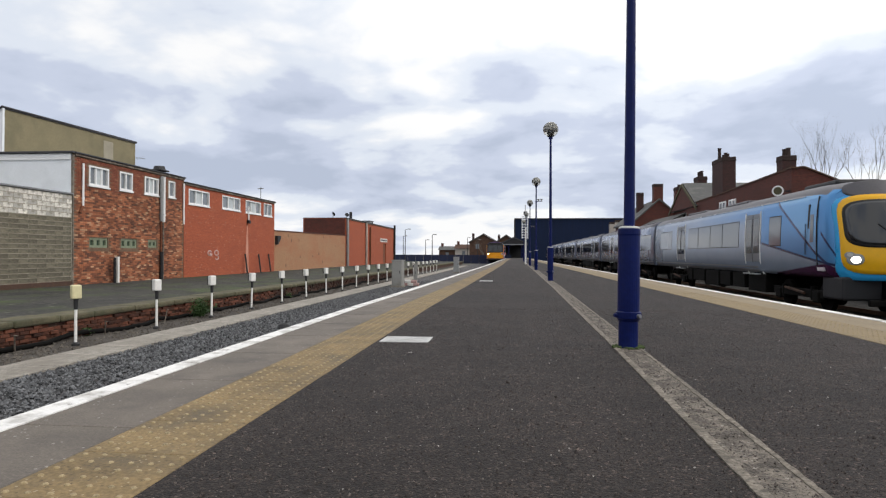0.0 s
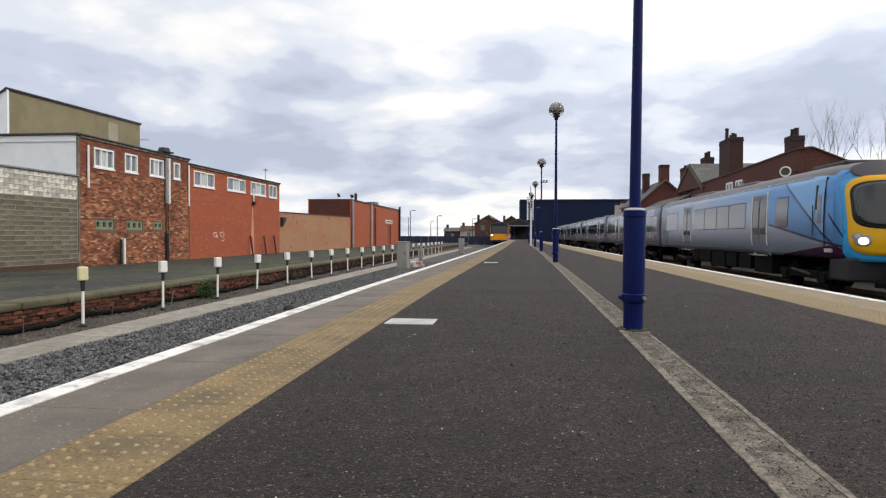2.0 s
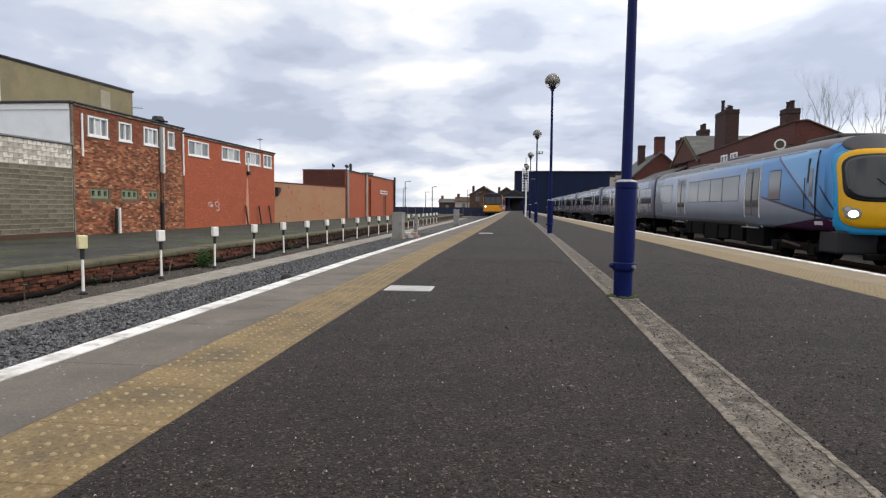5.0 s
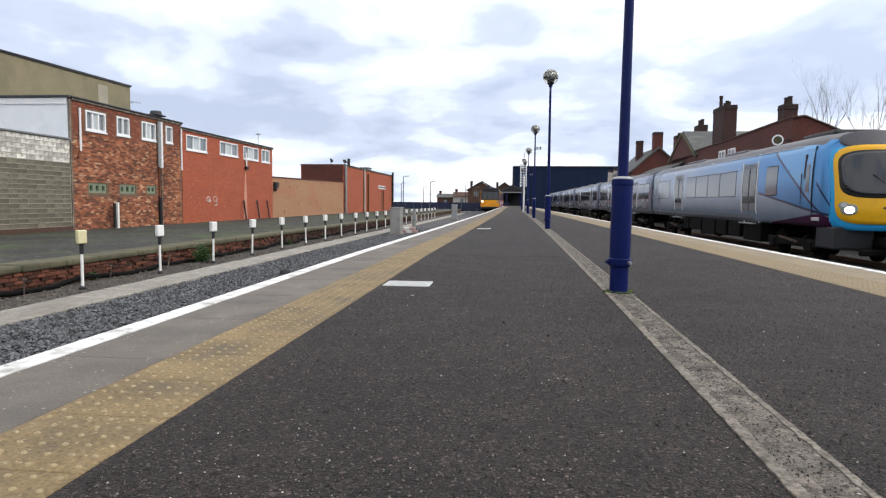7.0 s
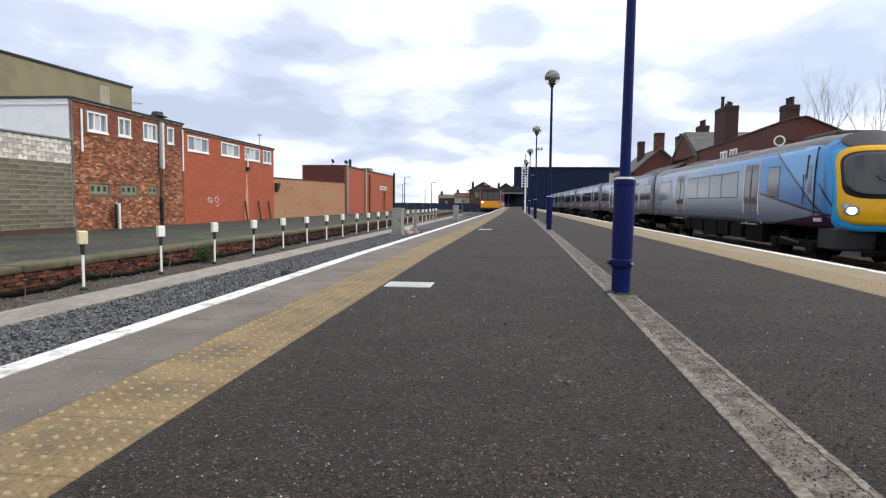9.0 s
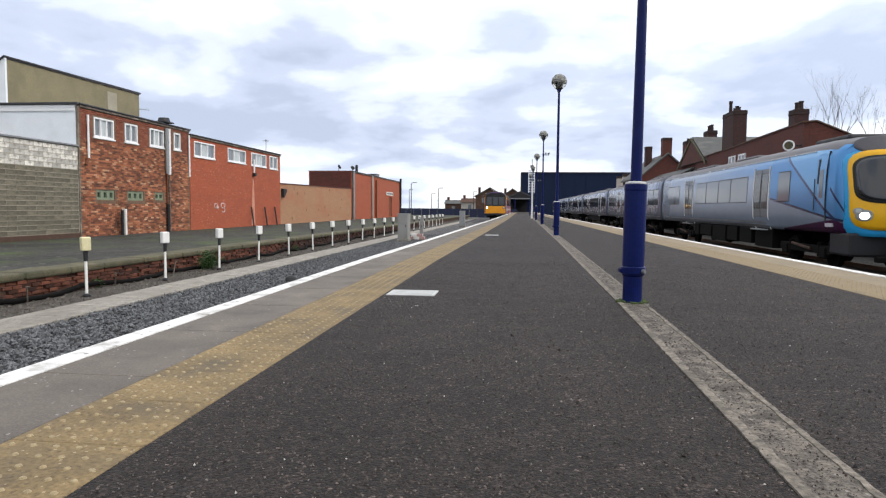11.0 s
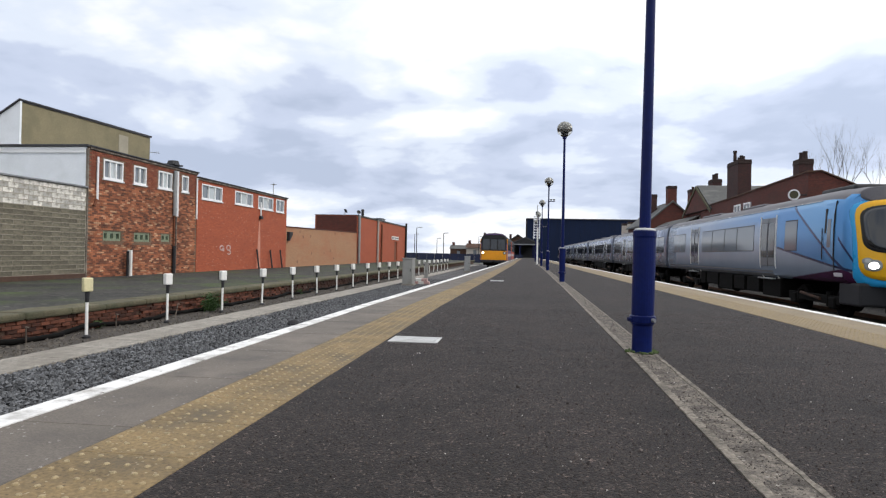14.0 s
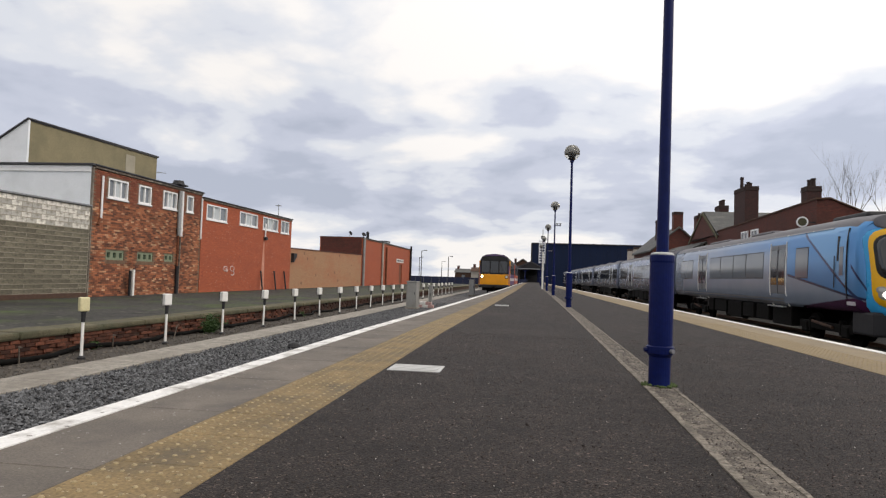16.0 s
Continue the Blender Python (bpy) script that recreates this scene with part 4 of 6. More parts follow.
def brick_mesh():
    bm = box(0, 0.09, 0, 0.213, 0, 0.063, bevel=0.0)
    me = bpy.data.meshes.new("brick")
    bmesh.ops.bevel(bm, geom=list(bm.edges), offset=0.005, segments=1, affect="EDGES")
    bm.to_mesh(me)
    bm.free()
    me.materials.append(BRICK_OLD)
    return me


# ---- marker posts along the old platform ----
def marker_light(at, head_mat, label):
    t = thing("marker_light", label, "marker light", at=at, group="marker lights along the old platform")
    part("post", lathe(bmesh.new(), [(0.034, 0.0), (0.028, 0.02), (0.026, 0.66)], 14), WHITE, t)
    part("sleeve", lathe(bmesh.new(), [(0.029, 0.66), (0.036, 0.665), (0.042, 0.84), (0.055, 0.86)], 14), BLACK, t)
    part("head", box(-0.07, 0.07, -0.085, 0.085, 0.86, 1.12, bevel=0.022), head_mat, t)
    part("back_box", box(-0.11, -0.071, -0.075, 0.095, 0.87, 1.11, bevel=0.005), BLACK, t)
    part("base", lathe(bmesh.new(), [(0.07, -0.02), (0.07, 0.02), (0.04, 0.05)], 12), BLACK, t)
    return t


marker_light((-8.1, 11.2, BED), CREAM, "white post marker light with a yellowed head").rotation_euler.z = radians(-38)
ml = marker_light((-8.1, 13.95, BED), WHITE, "white post marker light with a white head")
ml.rotation_euler.z = radians(-35)
for k in range(2, 22):
    c = copy_thing(ml, pose(-8.1 + min(k, 16) * 0.022, 13.95 + (k - 1) * 2.62, BED, rng.uniform(-1.5, 1.5), rng.uniform(-1.5, 1.5), -35 + k))

# concrete trough strip
tr = thing("cable_trough", "pale concrete cable trough lids beside the ballast", "cable trough", kind="structure")
y = 4.0
while y < 100:
    length = 1.0 if y < 45 else 11.0
    part("lid", box(-7.62 + rng.uniform(-0.02, 0.02), -6.75, y + 0.003, y + length - 0.003, BED - 0.1, BED + 0.02 + rng.uniform(-0.004, 0.004), bevel=0.01), TROUGH, tr)
    y += length

# black cable lying along the wall foot; its girth and blackness also stand for shade
cv = bpy.data.curves.new("cable", "CURVE")
cv.dimensions = "3D"
cv.bevel_depth = 0.05
sp_ = cv.splines.new("POLY")
pts = [(-8.72 + 0.10 * math.sin(i * 0.7) + 0.05 * math.sin(i * 2.1), 6 + i * 0.4, BED + 0.03 + 0.06 * max(0, math.sin(i * 0.9))) for i in range(110)]
sp_.points.add(len(pts) - 1)
for p_, c_ in zip(sp_.points, pts):
    p_.co = (*c_, 1)
cv.materials.append(UNDER)
tagged(new("trackside_cable", cv), "black cable lying loosely along the wall foot, thickened for the shade there", "cable")


for yy, lean in ((10.35, 24), (12.85, 27), (15.2, -16), (20.4, 18)):
    sk = thing("iron_stake", "thin weathered stake leaning at the wall foot", "stake", at=(-8.62, yy, BED - 0.05))
    part("shaft", box(-0.011, 0.011, -0.011, 0.011, 0, 0.36, bevel=0.003), FASCIA, sk)
    part("hook", box(-0.011, 0.05, -0.010, 0.010, 0.362, 0.38, bevel=0.003), FASCIA, sk)
    sk.rotation_euler = (radians(lean), radians(8), radians(20))


def weed(at, n, size, seed):
    r = random.Random(seed)
    t = thing("weed", "green leafy weed growing at the wall foot", "weed", at=at)
    st = bmesh.new()
    lf = bmesh.new()
    for _ in range(n):
        a, h = r.uniform(0, 6.283), r.uniform(0.25, 1.0) * size
        tip = Vector((math.cos(a) * size * r.uniform(0.1, 0.75), math.sin(a) * size * r.uniform(0.1, 0.75), h))
        add_cyl(st, (0, 0, 0), tip, 0.006, 0.002, n=4)
        for k in range(9):
            p = tip * r.uniform(0.35, 1.0) + Vector((r.uniform(-1, 1), r.uniform(-1, 1), r.uniform(-1, 1))) * 0.06
            m = Matrix.Translation(p) @ Euler((r.uniform(-1, 1), r.uniform(-1, 1), r.uniform(0, 6.3))).to_matrix().to_4x4()
            l, w = r.uniform(0.04, 0.09), r.uniform(0.015, 0.03)
            vs = [lf.verts.new(m @ Vector(c)) for c in ((0, 0, 0), (w, l * 0.5, 0.008), (0, l, -0.01), (-w, l * 0.5, 0.008))]
            lf.faces.new(vs)
    part("stem", st, LEAF, t)
    part("foliage", lf, LEAF, t)


def rubble():
    """Loose chips and clods along the dirt verge."""
    r = np.random.default_rng(9)
    verts, faces = [], []
    base = [(1, 0, 0), (-1, 0, 0), (0, 1, 0), (0, -1, 0), (0, 0, 1), (0, 0, -1)]
    tri = [(0, 2, 4), (2, 1, 4), (1, 3, 4), (3, 0, 4), (2, 0, 5), (1, 2, 5), (3, 1, 5), (0, 3, 5)]
    for _ in range(2600):
        c = np.array((-8.95 + 1.35 * r.random() ** 0.8, 6 + 34 * r.random() ** 1.3, BED - 0.01))
        s = 0.012 + 0.03 * r.random() ** 2
        k = len(verts)
        verts += [tuple(c + (np.array(p) * (0.6 + r.random()) + (r.random(3) - 0.5) * 0.6) * s) for p in base]
        faces += [tuple(i + k for i in t) for t in tri]
    me = bpy.data.meshes.new("rubble")
    me.from_pydata(verts, [], faces)
    me.materials.append(RUBBLE)
    tagged(new("rubble", me), "loose pale chips and clods on the dirt verge", "rubble", "", "stuff")


rubble()
weed((-8.42, 16.62, BED), 80, 0.50, 2)
weed((-8.85, 18.3, BED), 10, 0.2, 3)
weed((-8.8, 12.6, BED), 8, 0.16, 9)
weed((-8.7, 24.3, BED), 10, 0.22, 6)

bx = thing("trackside_mound", "small black sack lying on the grey ballast", "sack", at=(-5.2, 14.3, BED))
sack = lathe(bmesh.new(), [(0.13, -0.03), (0.15, 0.03), (0.12, 0.09), (0.07, 0.12), (0.01, 0.135)], 14)
for v in sack.verts:
    v.co.x *= 1.0 + 0.25 * noise.noise(v.co * 6)
    v.co.y *= 1.3 + 0.3 * noise.noise(v.co * 5)
part("sack_body", sack, GASKET, bx)
part("knot", cyl((0.0, 0.06, 0.105), (0.02, 0.11, 0.15), 0.02, 0.03, n=8), GASKET, bx)

# ---- trackside cabinets ----
def trackside_cabinet(at, w, d, h, material, label):
    t = thing("equipment_cabinet", label, "equipment cabinet", at=at)
    part("plinth", box(-w / 2 - 0.05, w / 2 + 0.05, -d / 2 - 0.05, d / 2 + 0.05, -0.05, 0.08, bevel=0.01), TROUGH, t)
    part("body", box(-w / 2, w / 2, -d / 2, d / 2, 0.08, h - 0.05, bevel=0.012), material, t)
    part("roof", box(-w / 2 - 0.03, w / 2 + 0.03, -d / 2 - 0.03, d / 2 + 0.03, h - 0.05, h, bevel=0.012), material, t)
    part("door", box(-w / 2 + 0.04, w / 2 - 0.04, -d / 2 - 0.014, -d / 2 - 0.002, 0.16, h - 0.1, bevel=0.004), material, t)
    part("handle", box(w / 2 - 0.11, w / 2 - 0.08, -d / 2 - 0.04, -d / 2 - 0.014, h * 0.5, h * 0.5 + 0.14, bevel=0.006), BLACK, t)


trackside_cabinet((-5.95, 33.4, BED), 0.52, 0.9, 1.42, CABINET, "weathered grey steel equipment cabinet beside the track")
trackside_cabinet((-5.5, 36.6, BED), 0.2, 0.2, 1.2, CABINET, "slim grey equipment pillar beside the track")
trackside_cabinet((-5.15, 60, BED), 0.5, 0.6, 1.5, GALV, "pale grey equipment cabinet beside the track")
bar = thing("barrier_blocks", "red and white plastic barrier blocks lying by the track", "barrier", at=(-5.55, 34.6, BED))
for k, (dx, dz, m_) in enumerate(((-0.25, 0, RED_PLASTIC), (0.1, 0, WHITE), (0.38, 0, RED_PLASTIC), (-0.05, 0.16, WHITE), (0.26, 0.16, RED_PLASTIC))):
    part("block", box(dx - 0.16, dx + 0.16, -0.14, 0.14, dz, dz + 0.155, bevel=0.02), m_, bar)


# ---- brick backs along the old platform ----
def window(parent, ya, yb, za, zb, panes, fill=PANE):
    w = new("window")
    w.parent = parent
    x = FACADE - 0.06
    fr = bmesh.new()
    for a, b, c, d in ((ya, yb, za, za + 0.07), (ya, yb, zb - 0.07, zb), (ya, ya + 0.07, za + 0.07, zb - 0.07), (yb - 0.07, yb, za + 0.07, zb - 0.07)):
        add_box(fr, x - 0.06, x + 0.085, a, b, c, d)
    step = (yb - ya - 0.14) / panes
    for k in range(1, panes):
        yy = ya + 0.07 + k * step
        add_box(fr, x - 0.05, x + 0.07, yy - 0.035, yy + 0.035, za + 0.07, zb - 0.07)
    part("frame", fr, UPVC, w)
    part("sill", box(FACADE - 0.02, FACADE + 0.06, ya - 0.05, yb + 0.05, za - 0.07, za - 0.004, bevel=0.01), UPVC, w)
    for k in range(panes):
        part("pane", box(x - 0.012, x, ya + 0.07 + k * step + 0.035, ya + 0.07 + (k + 1) * step - 0.035, za + 0.072, zb - 0.072), fill if k != 1 or panes < 3 else CURTAIN, w)
    return w


def downpipe(parent, y, z0, z1, r=0.05, material=UPVC, name="downpipe"):
    bm = cyl((FACADE + r + 0.03, y, z0), (FACADE + r + 0.03, y, z1), r, n=12)
    for z in np.arange(z0 + 0.3, z1, 1.2):
        add_cyl(bm, (FACADE + r + 0.03, y, z), (FACADE + r + 0.03, y, z + 0.06), r * 1.25, n=12)
    return part(name, bm, material, parent)


def back_block(label, y0, y1, top, depth, brick, holes, roof_over=0.12, joints=None):
    t = thing("brick_building", label, "building", kind="")
    fz = -0.62
    bm = bmesh.new()
    wall_y(bm, FACADE - 0.3, FACADE, y0, y1, fz, top, holes)
    part("front_wall", bm, joints or brick, t)
    sd = bmesh.new()
    add_box(sd, FACADE - depth, FACADE - 0.302, y0, y0 + 0.25, fz, top)
    add_box(sd, FACADE - depth, FACADE - 0.302, y1 - 0.25, y1, fz, top)
    add_box(sd, FACADE - depth - 0.25, FACADE - depth - 0.002, y0, y1, fz, top)
    part("side_walls", sd, brick, t)
    part("roof", box(FACADE - depth - 0.3, FACADE + roof_over, y0 - 0.03, y1 + 0.03, top + 0.002, top + 0.07, bevel=0.02), FELT, t)
    part("fascia", box(FACADE + 0.003, FACADE + 0.07, y0 + 0.02, y1 - 0.02, top - 0.09, top - 0.002, bevel=0.008), FASCIA, t)
    part("floor_inside", box(FACADE - depth, FACADE - 0.31, y0 + 0.26, y1 - 0.26, 2.3, 2.4), FELT, t)
    return t


W1 = [(24.50, 25.80, 3.47, 4.27), (26.58, 27.52, 3.48, 4.29), (28.5, 29.70, 3.49, 4.31), (30.62, 31.24, 3.52, 4.34)]
V1 = [(24.58, 25.78, 0.90, 1.31), (26.7, 27.92, 0.90, 1.31), (28.85, 29.6, 0.94, 1.31)]
b1 = back_block("two-storey mottled brown brick back with white windows", 23.62, 32.15, 4.62, 9.0, BRICK_A, W1 + V1, joints=JOINT)
for i, wv in enumerate(W1):
    window(b1, *wv, (3, 2, 3, 1)[i])
for ya, yb, za, zb in V1:
    v = new("vent_window")
    v.parent = b1
    part("surround", wall_y(bmesh.new(), FACADE - 0.14, FACADE - 0.03, ya, yb, za, zb, [(a, a + 0.2, za + 0.1, zb - 0.1) for a in np.linspace(ya + 0.1, yb - 0.3, 3 if yb - ya > 1 else 2)]), VENT_FRAME, v)
    part("glass", box(FACADE - 0.13, FACADE - 0.11, ya + 0.01, yb - 0.01, za + 0.01, zb - 0.01), GLASS_BLOCK, v)
# white-clad end wall and dark verge
part("end_cladding", box(FACADE - 9.0, FACADE - 0.082, 23.56, 23.615, 2.0, 4.60), CLAD_W, b1, "pale blue-white cladding boards")
part("end_fascia", box(FACADE - 9.0, FACADE - 0.1, 23.52, 23.558, 4.36, 4.60, bevel=0.006), UPVC, b1, "white painted fascia board")
part("end_verge", box(FACADE - 9.0, FACADE + 0.05, 23.46, 23.6, 4.605, 4.70, bevel=0.02), FELT, b1)
part("corner_trim", box(FACADE - 0.08, FACADE + 0.015, 23.55, 23.617, -0.6, 4.55), FASCIA, b1)
downpipe(b1, 24.06, 2.55, 4.28, 0.045)
part("pipe_bend", cyl((FACADE + 0.07, 24.06, 2.56), (FACADE + 0.05, 23.9, 2.3), 0.05, n=10), RUST, b1)
downpipe(b1, 29.80, 2.25, 4.45, 0.085, GALV, "soil_pipe")
downpipe(b1, 30.04, 2.22, 4.45, 0.07, UPVC, "soil_pipe")
downpipe(b1, 30.06, -0.62, 2.2, 0.035, FASCIA, "soil_pipe")
downpipe(b1, 29.84, -0.62, 0.75, 0.085, BLACK, "soil_pipe")
downpipe(b1, 29.86, 0.75, 2.2, 0.04, RUST, "soil_pipe")
downpipe(b1, 32.02, 2.2, 4.35, 0.045)
hd = bmesh.new()
add_box(hd, FACADE - 0.5, FACADE + 0.2, 29.6, 30.35, 4.725, 4.80, bevel=0.02)
add_cyl(hd, (FACADE - 0.1, 29.95, 4.79), (FACADE - 0.1, 29.95, 4.97), 0.30, 0.24, n=14)
part("roof_cowl", hd, BLACK, b1)
part("stub_post", box(FACADE + 0.15, FACADE + 0.32, 26.02, 26.14, -0.62, 0.52, bevel=0.01), WHITE, b1)
part("stub_pipe", cyl((FACADE + 0.25, 25.9, -0.62), (FACADE + 0.25, 25.9, 0.48), 0.06, n=10), SKIRT, b1)

W2 = [(32.65, 35.0, 3.34, 4.15), (36.65, 39.2, 3.38, 4.17), (40.05, 42.55, 3.36, 4.18), (43.1, 44.6, 3.34, 4.21)]
b2 = back_block("two-storey red painted brick back with long white windows", 32.20, 45.15, 4.40, 9.0, BRICK_B, W2)
for i, wv in enumerate(W2):
    window(b2, *wv, (3, 3, 3, 2)[i])
downpipe(b2, 40.35, 2.85, 3.75, 0.05)
part("hopper", box(FACADE + 0.01, FACADE + 0.2, 40.2, 40.5, 2.65, 2.87, bevel=0.03), BLACK, b2)
stn = bmesh.new()
prism(stn, [(40.28, 2.6), (40.42, 2.6), (40.52, 1.2), (40.62, -0.55), (40.02, -0.55), (40.16, 1.2)], "x", FACADE - 0.02, FACADE + 0.004)
part("lime_stain", stn, LIME, b2, "pale lime streak below the hopper")
STAIN_PALE = mat("faded white spray paint", (0.55, 0.40, 0.37), var=0.4, scale=8, fine=30, bump=0.0, rough=0.8)
for loops in (((35.1, 0.70, 0.24, 0.13, 30, 340), (35.25, 0.62, 0.12, 0.08, 90, 420)), ((35.95, 0.72, 0.25, 0.14, -60, 290), (36.0, 0.45, 0.20, 0.12, -150, 95))):
    gr = bmesh.new()
    for cy, cz, ry, rz, a0, a1 in loops:
        path = [(FACADE - 0.004, cy + ry * math.cos(radians(v)), cz + rz * math.sin(radians(v))) for v in range(a0, a1 + 1, 30)]
        for p, q in zip(path, path[1:]):
            add_cyl(gr, p, q, 0.037, n=6)
    part("painted_scrawl", gr, STAIN_PALE, b2, "white painted scrawl")
for k, yy in enumerate((39.6, 41.8, 43.6)):
    part("leaning_plank", cyl((FACADE + 0.35, yy, -0.6), (FACADE + 0.08, yy + 0.25, 0.65), 0.05, n=6), SKIRT, b2)
ae = thing("roof_aerial", "thin metal television aerial on the flat roof", "aerial", at=(FACADE - 0.7, 44.3, 4.47))
part("mast", cyl((0, 0, 0), (0, 0, 1.0), 0.025, n=8), GALV, ae)
part("boom", cyl((-0.05, -0.3, 0.85), (0.05, 0.3, 0.92), 0.015, n=6), GALV, ae)
for k in range(5):
    part("element", cyl((-0.16, -0.24 + k * 0.12, 0.87), (0.16, -0.24 + k * 0.12, 0.90), 0.01, n=5), GALV, ae)

yw = setting(thing("yard_wall", "sandy rendered brick yard wall between buildings", "wall"), "sandy rendered brick yard wall between buildings", "wall")
part("wall", prism(bmesh.new(), [(45.17, -0.62), (65.25, -0.62), (65.25, 2.60), (45.17, 2.33)], "x", FACADE - 0.3, FACADE - 0.004), BRICK_C, yw)
part("coping", prism(bmesh.new(), [(45.17, 2.335), (65.25, 2.605), (65.25, 2.68), (45.17, 2.41)], "x", FACADE - 0.34, FACADE + 0.04), BRICK_D, yw)
dk = bmesh.new()
prism(dk, [(45.3, 1.35), (45.4, 1.35), (45.95, 1.8), (45.95, 2.0), (45.3, 2.0)], "x", FACADE - 0.02, FACADE + 0.22)
part("dark_vent_hood", dk, BLACK, yw)

D3 = [(85.0, 87.0, -0.5, 2.1)]
b3 = back_block("flat-roofed red brick block with white pipes", 65.3, 93.6, 4.42, 4.3, BRICK_B, D3)
part("end_wall", box(FACADE - 4.4, FACADE - 0.05, 65.2, 65.29, 2.4, 4.38), BRICK_D, b3, "darker red brick end wall")
part("steel_door", box(FACADE - 0.2, FACADE - 0.12, 85.02, 86.98, -0.5, 2.08), RUST, b3)
part("sign_board", box(FACADE + 0.003, FACADE + 0.06, 83.0, 87.6, 2.32, 2.78, bevel=0.01), WHITE, b3, "white sign board with illegible writing")
for k in range(6):
    part("sign_bar", box(FACADE + 0.061, FACADE + 0.066, 83.3 + k * 0.7, 83.8 + k * 0.7, 2.45, 2.65), SKIRT, b3)
downpipe(b3, 65.6, -0.6, 4.4, 0.14, GALV)
downpipe(b3, 74.4, -0.6, 4.4, 0.12, PALE_FAR)
downpipe(b3, 76.6, -0.6, 4.0, 0.10, RUST)
downpipe(b3, 92.6, -0.6, 4.9, 0.14, SKIRT)
ds = thing("satellite_dish", "grey satellite dish on the roof edge", "satellite dish", at=(FACADE - 0.6, 68.0, 4.53))
part("stand", cyl((0, 0, 0), (0, 0, 0.36), 0.04, n=8), GALV, ds)
dd = lathe(bmesh.new(), [(0.02, 0.0), (0.14, 0.03), (0.24, 0.1), (0.23, 0.11), (0.02, 0.02)], 18)
bmesh.ops.transform(dd, matrix=Matrix.Translation((0, 0, 0.36)) @ Euler((radians(60), 0, radians(40))).to_matrix().to_4x4(), verts=dd.verts)
part("dish", dd, SKIRT, ds)
copy_thing(ds, pose(FACADE - 1.6, 66.2, 4.53, 0, 0, 100))
fl = thing("flue", "short dark flue on the flat roof", "flue", at=(FACADE - 0.8, 70.6, 4.53))
part("pipe", cyl((0, 0, 0), (0, 0, 0.7), 0.16, n=10), BLACK, fl)
part("cowl", cyl((0, 0, 0.72), (0, 0, 0.9), 0.22, 0.1, n=10), BLACK, fl)
rv = thing("roof_vent", "low grey ventilator box on the roof", "ventilator", at=(FACADE - 1.2, 81, 4.53))
part("box", box(-0.5, 0.5, -1.0, 1.0, 0, 0.35, bevel=0.03), FLASH, rv)
part("lid", box(-0.56, 0.56, -1.06, 1.06, 0.355, 0.42, bevel=0.02), FELT, rv)

# olive hall behind, roof falling away
hall = thing("hall", "tall olive rendered hall with white gable end", "building")
part("side_wall", prism(bmesh.new(), [(-27.25, 31.8), (-26.48, 42.7), (-26.88, 42.7), (-27.65, 31.8)], "z", -1.0, 8.5), CLAD_O, hall)
part("gable_wall", prism(bmesh.new(), [(-27.20, -1.0), (-27.20, 8.49), (-33.0, 4.7), (-33.0, -1.0)], "y", 31.66, 31.796), CLAD_W, hall, "white clad gable end")
part("rear_wall", prism(bmesh.new(), [(-26.89, -1.0), (-26.89, 8.45), (-33.0, 4.7), (-33.0, -1.0)], "y", 42.4, 42.7), CLAD_O, hall)
hr = bmesh.new()
up = [hr.verts.new(p) for p in ((-27.16, 31.55, 8.575), (-26.40, 42.8, 8.575), (-33.2, 42.8, 4.75), (-33.2, 31.55, 4.75))]
dn = [hr.verts.new((v.co.x, v.co.y, v.co.z - 0.07)) for v in up]
hr.faces.new(up)
hr.faces.new(dn[::-1])
for k in range(4):
    hr.faces.new((up[k], dn[k], dn[(k + 1) % 4], up[(k + 1) % 4]))
bmesh.ops.recalc_face_normals(hr, faces=hr.faces)
part("roof", hr, FELT, hall)
part("roof_edge", prism(bmesh.new(), [(-27.19, 31.82), (-26.40, 42.75), (-26.45, 42.75), (-27.24, 31.82)], "z", 8.44, 8.50), FELT, hall)
part("pale_patch", prism(bmesh.new(), [(-26.69, 39.5), (-26.625, 40.4), (-26.72, 40.4), (-26.79, 39.5)], "z", 5.6, 8.1), mat("pale render patch", (0.34, 0.31, 0.24), var=0.15, scale=2, fine=20), hall, "paler rendered patch")

wa = thing("wall_aerial", "thin metal aerial on the corner of the olive hall", "aerial", at=(-26.46, 42.72, 7.42))
part("bracket", cyl((0, -0.02, 0), (0, 0.18, 0), 0.02, n=6), GALV, wa)
part("boom", cyl((-0.1, 0.18, 0.06), (0.62, 0.18, -0.04), 0.016, n=6), GALV, wa)
for k in range(4):
    part("element", cyl((0.05 + k * 0.16, 0.18, -0.10), (0.05 + k * 0.16, 0.18, 0.12), 0.008, n=5), GALV, wa)

# ---- grey block wall ----
gw = setting(thing("block_wall", "block wall, whitewashed above and grey-green below", "wall"), "block wall, whitewashed above and grey-green below", "wall")
part("backing", box(FACADE - 0.35, FACADE - 0.005, 8.0, 23.52, -0.62, 2.96), MORTAR_PALE, gw)
part("wall_coping", box(FACADE - 0.42, FACADE + 0.06, 8.0, 23.54, 2.965, 3.03, bevel=0.01), FLASH, gw)
part("foot_band", box(FACADE - 0.01, FACADE + 0.06, 8.0, 23.5, -0.62, -0.42, bevel=0.02), MORTAR, gw)


def block_mesh(name, length, height, material):
    bm = box(-0.168, 0.0, 0, length - 0.010, 0, height - (0.022 if length > 1 else 0.014))
    bmesh.ops.bevel(bm, geom=list(bm.edges), offset=0.008, segments=1, affect="EDGES")
    me = bpy.data.meshes.new(name)
    bm.to_mesh(me)
    bm.free()
    me.materials.append(material)
    return me


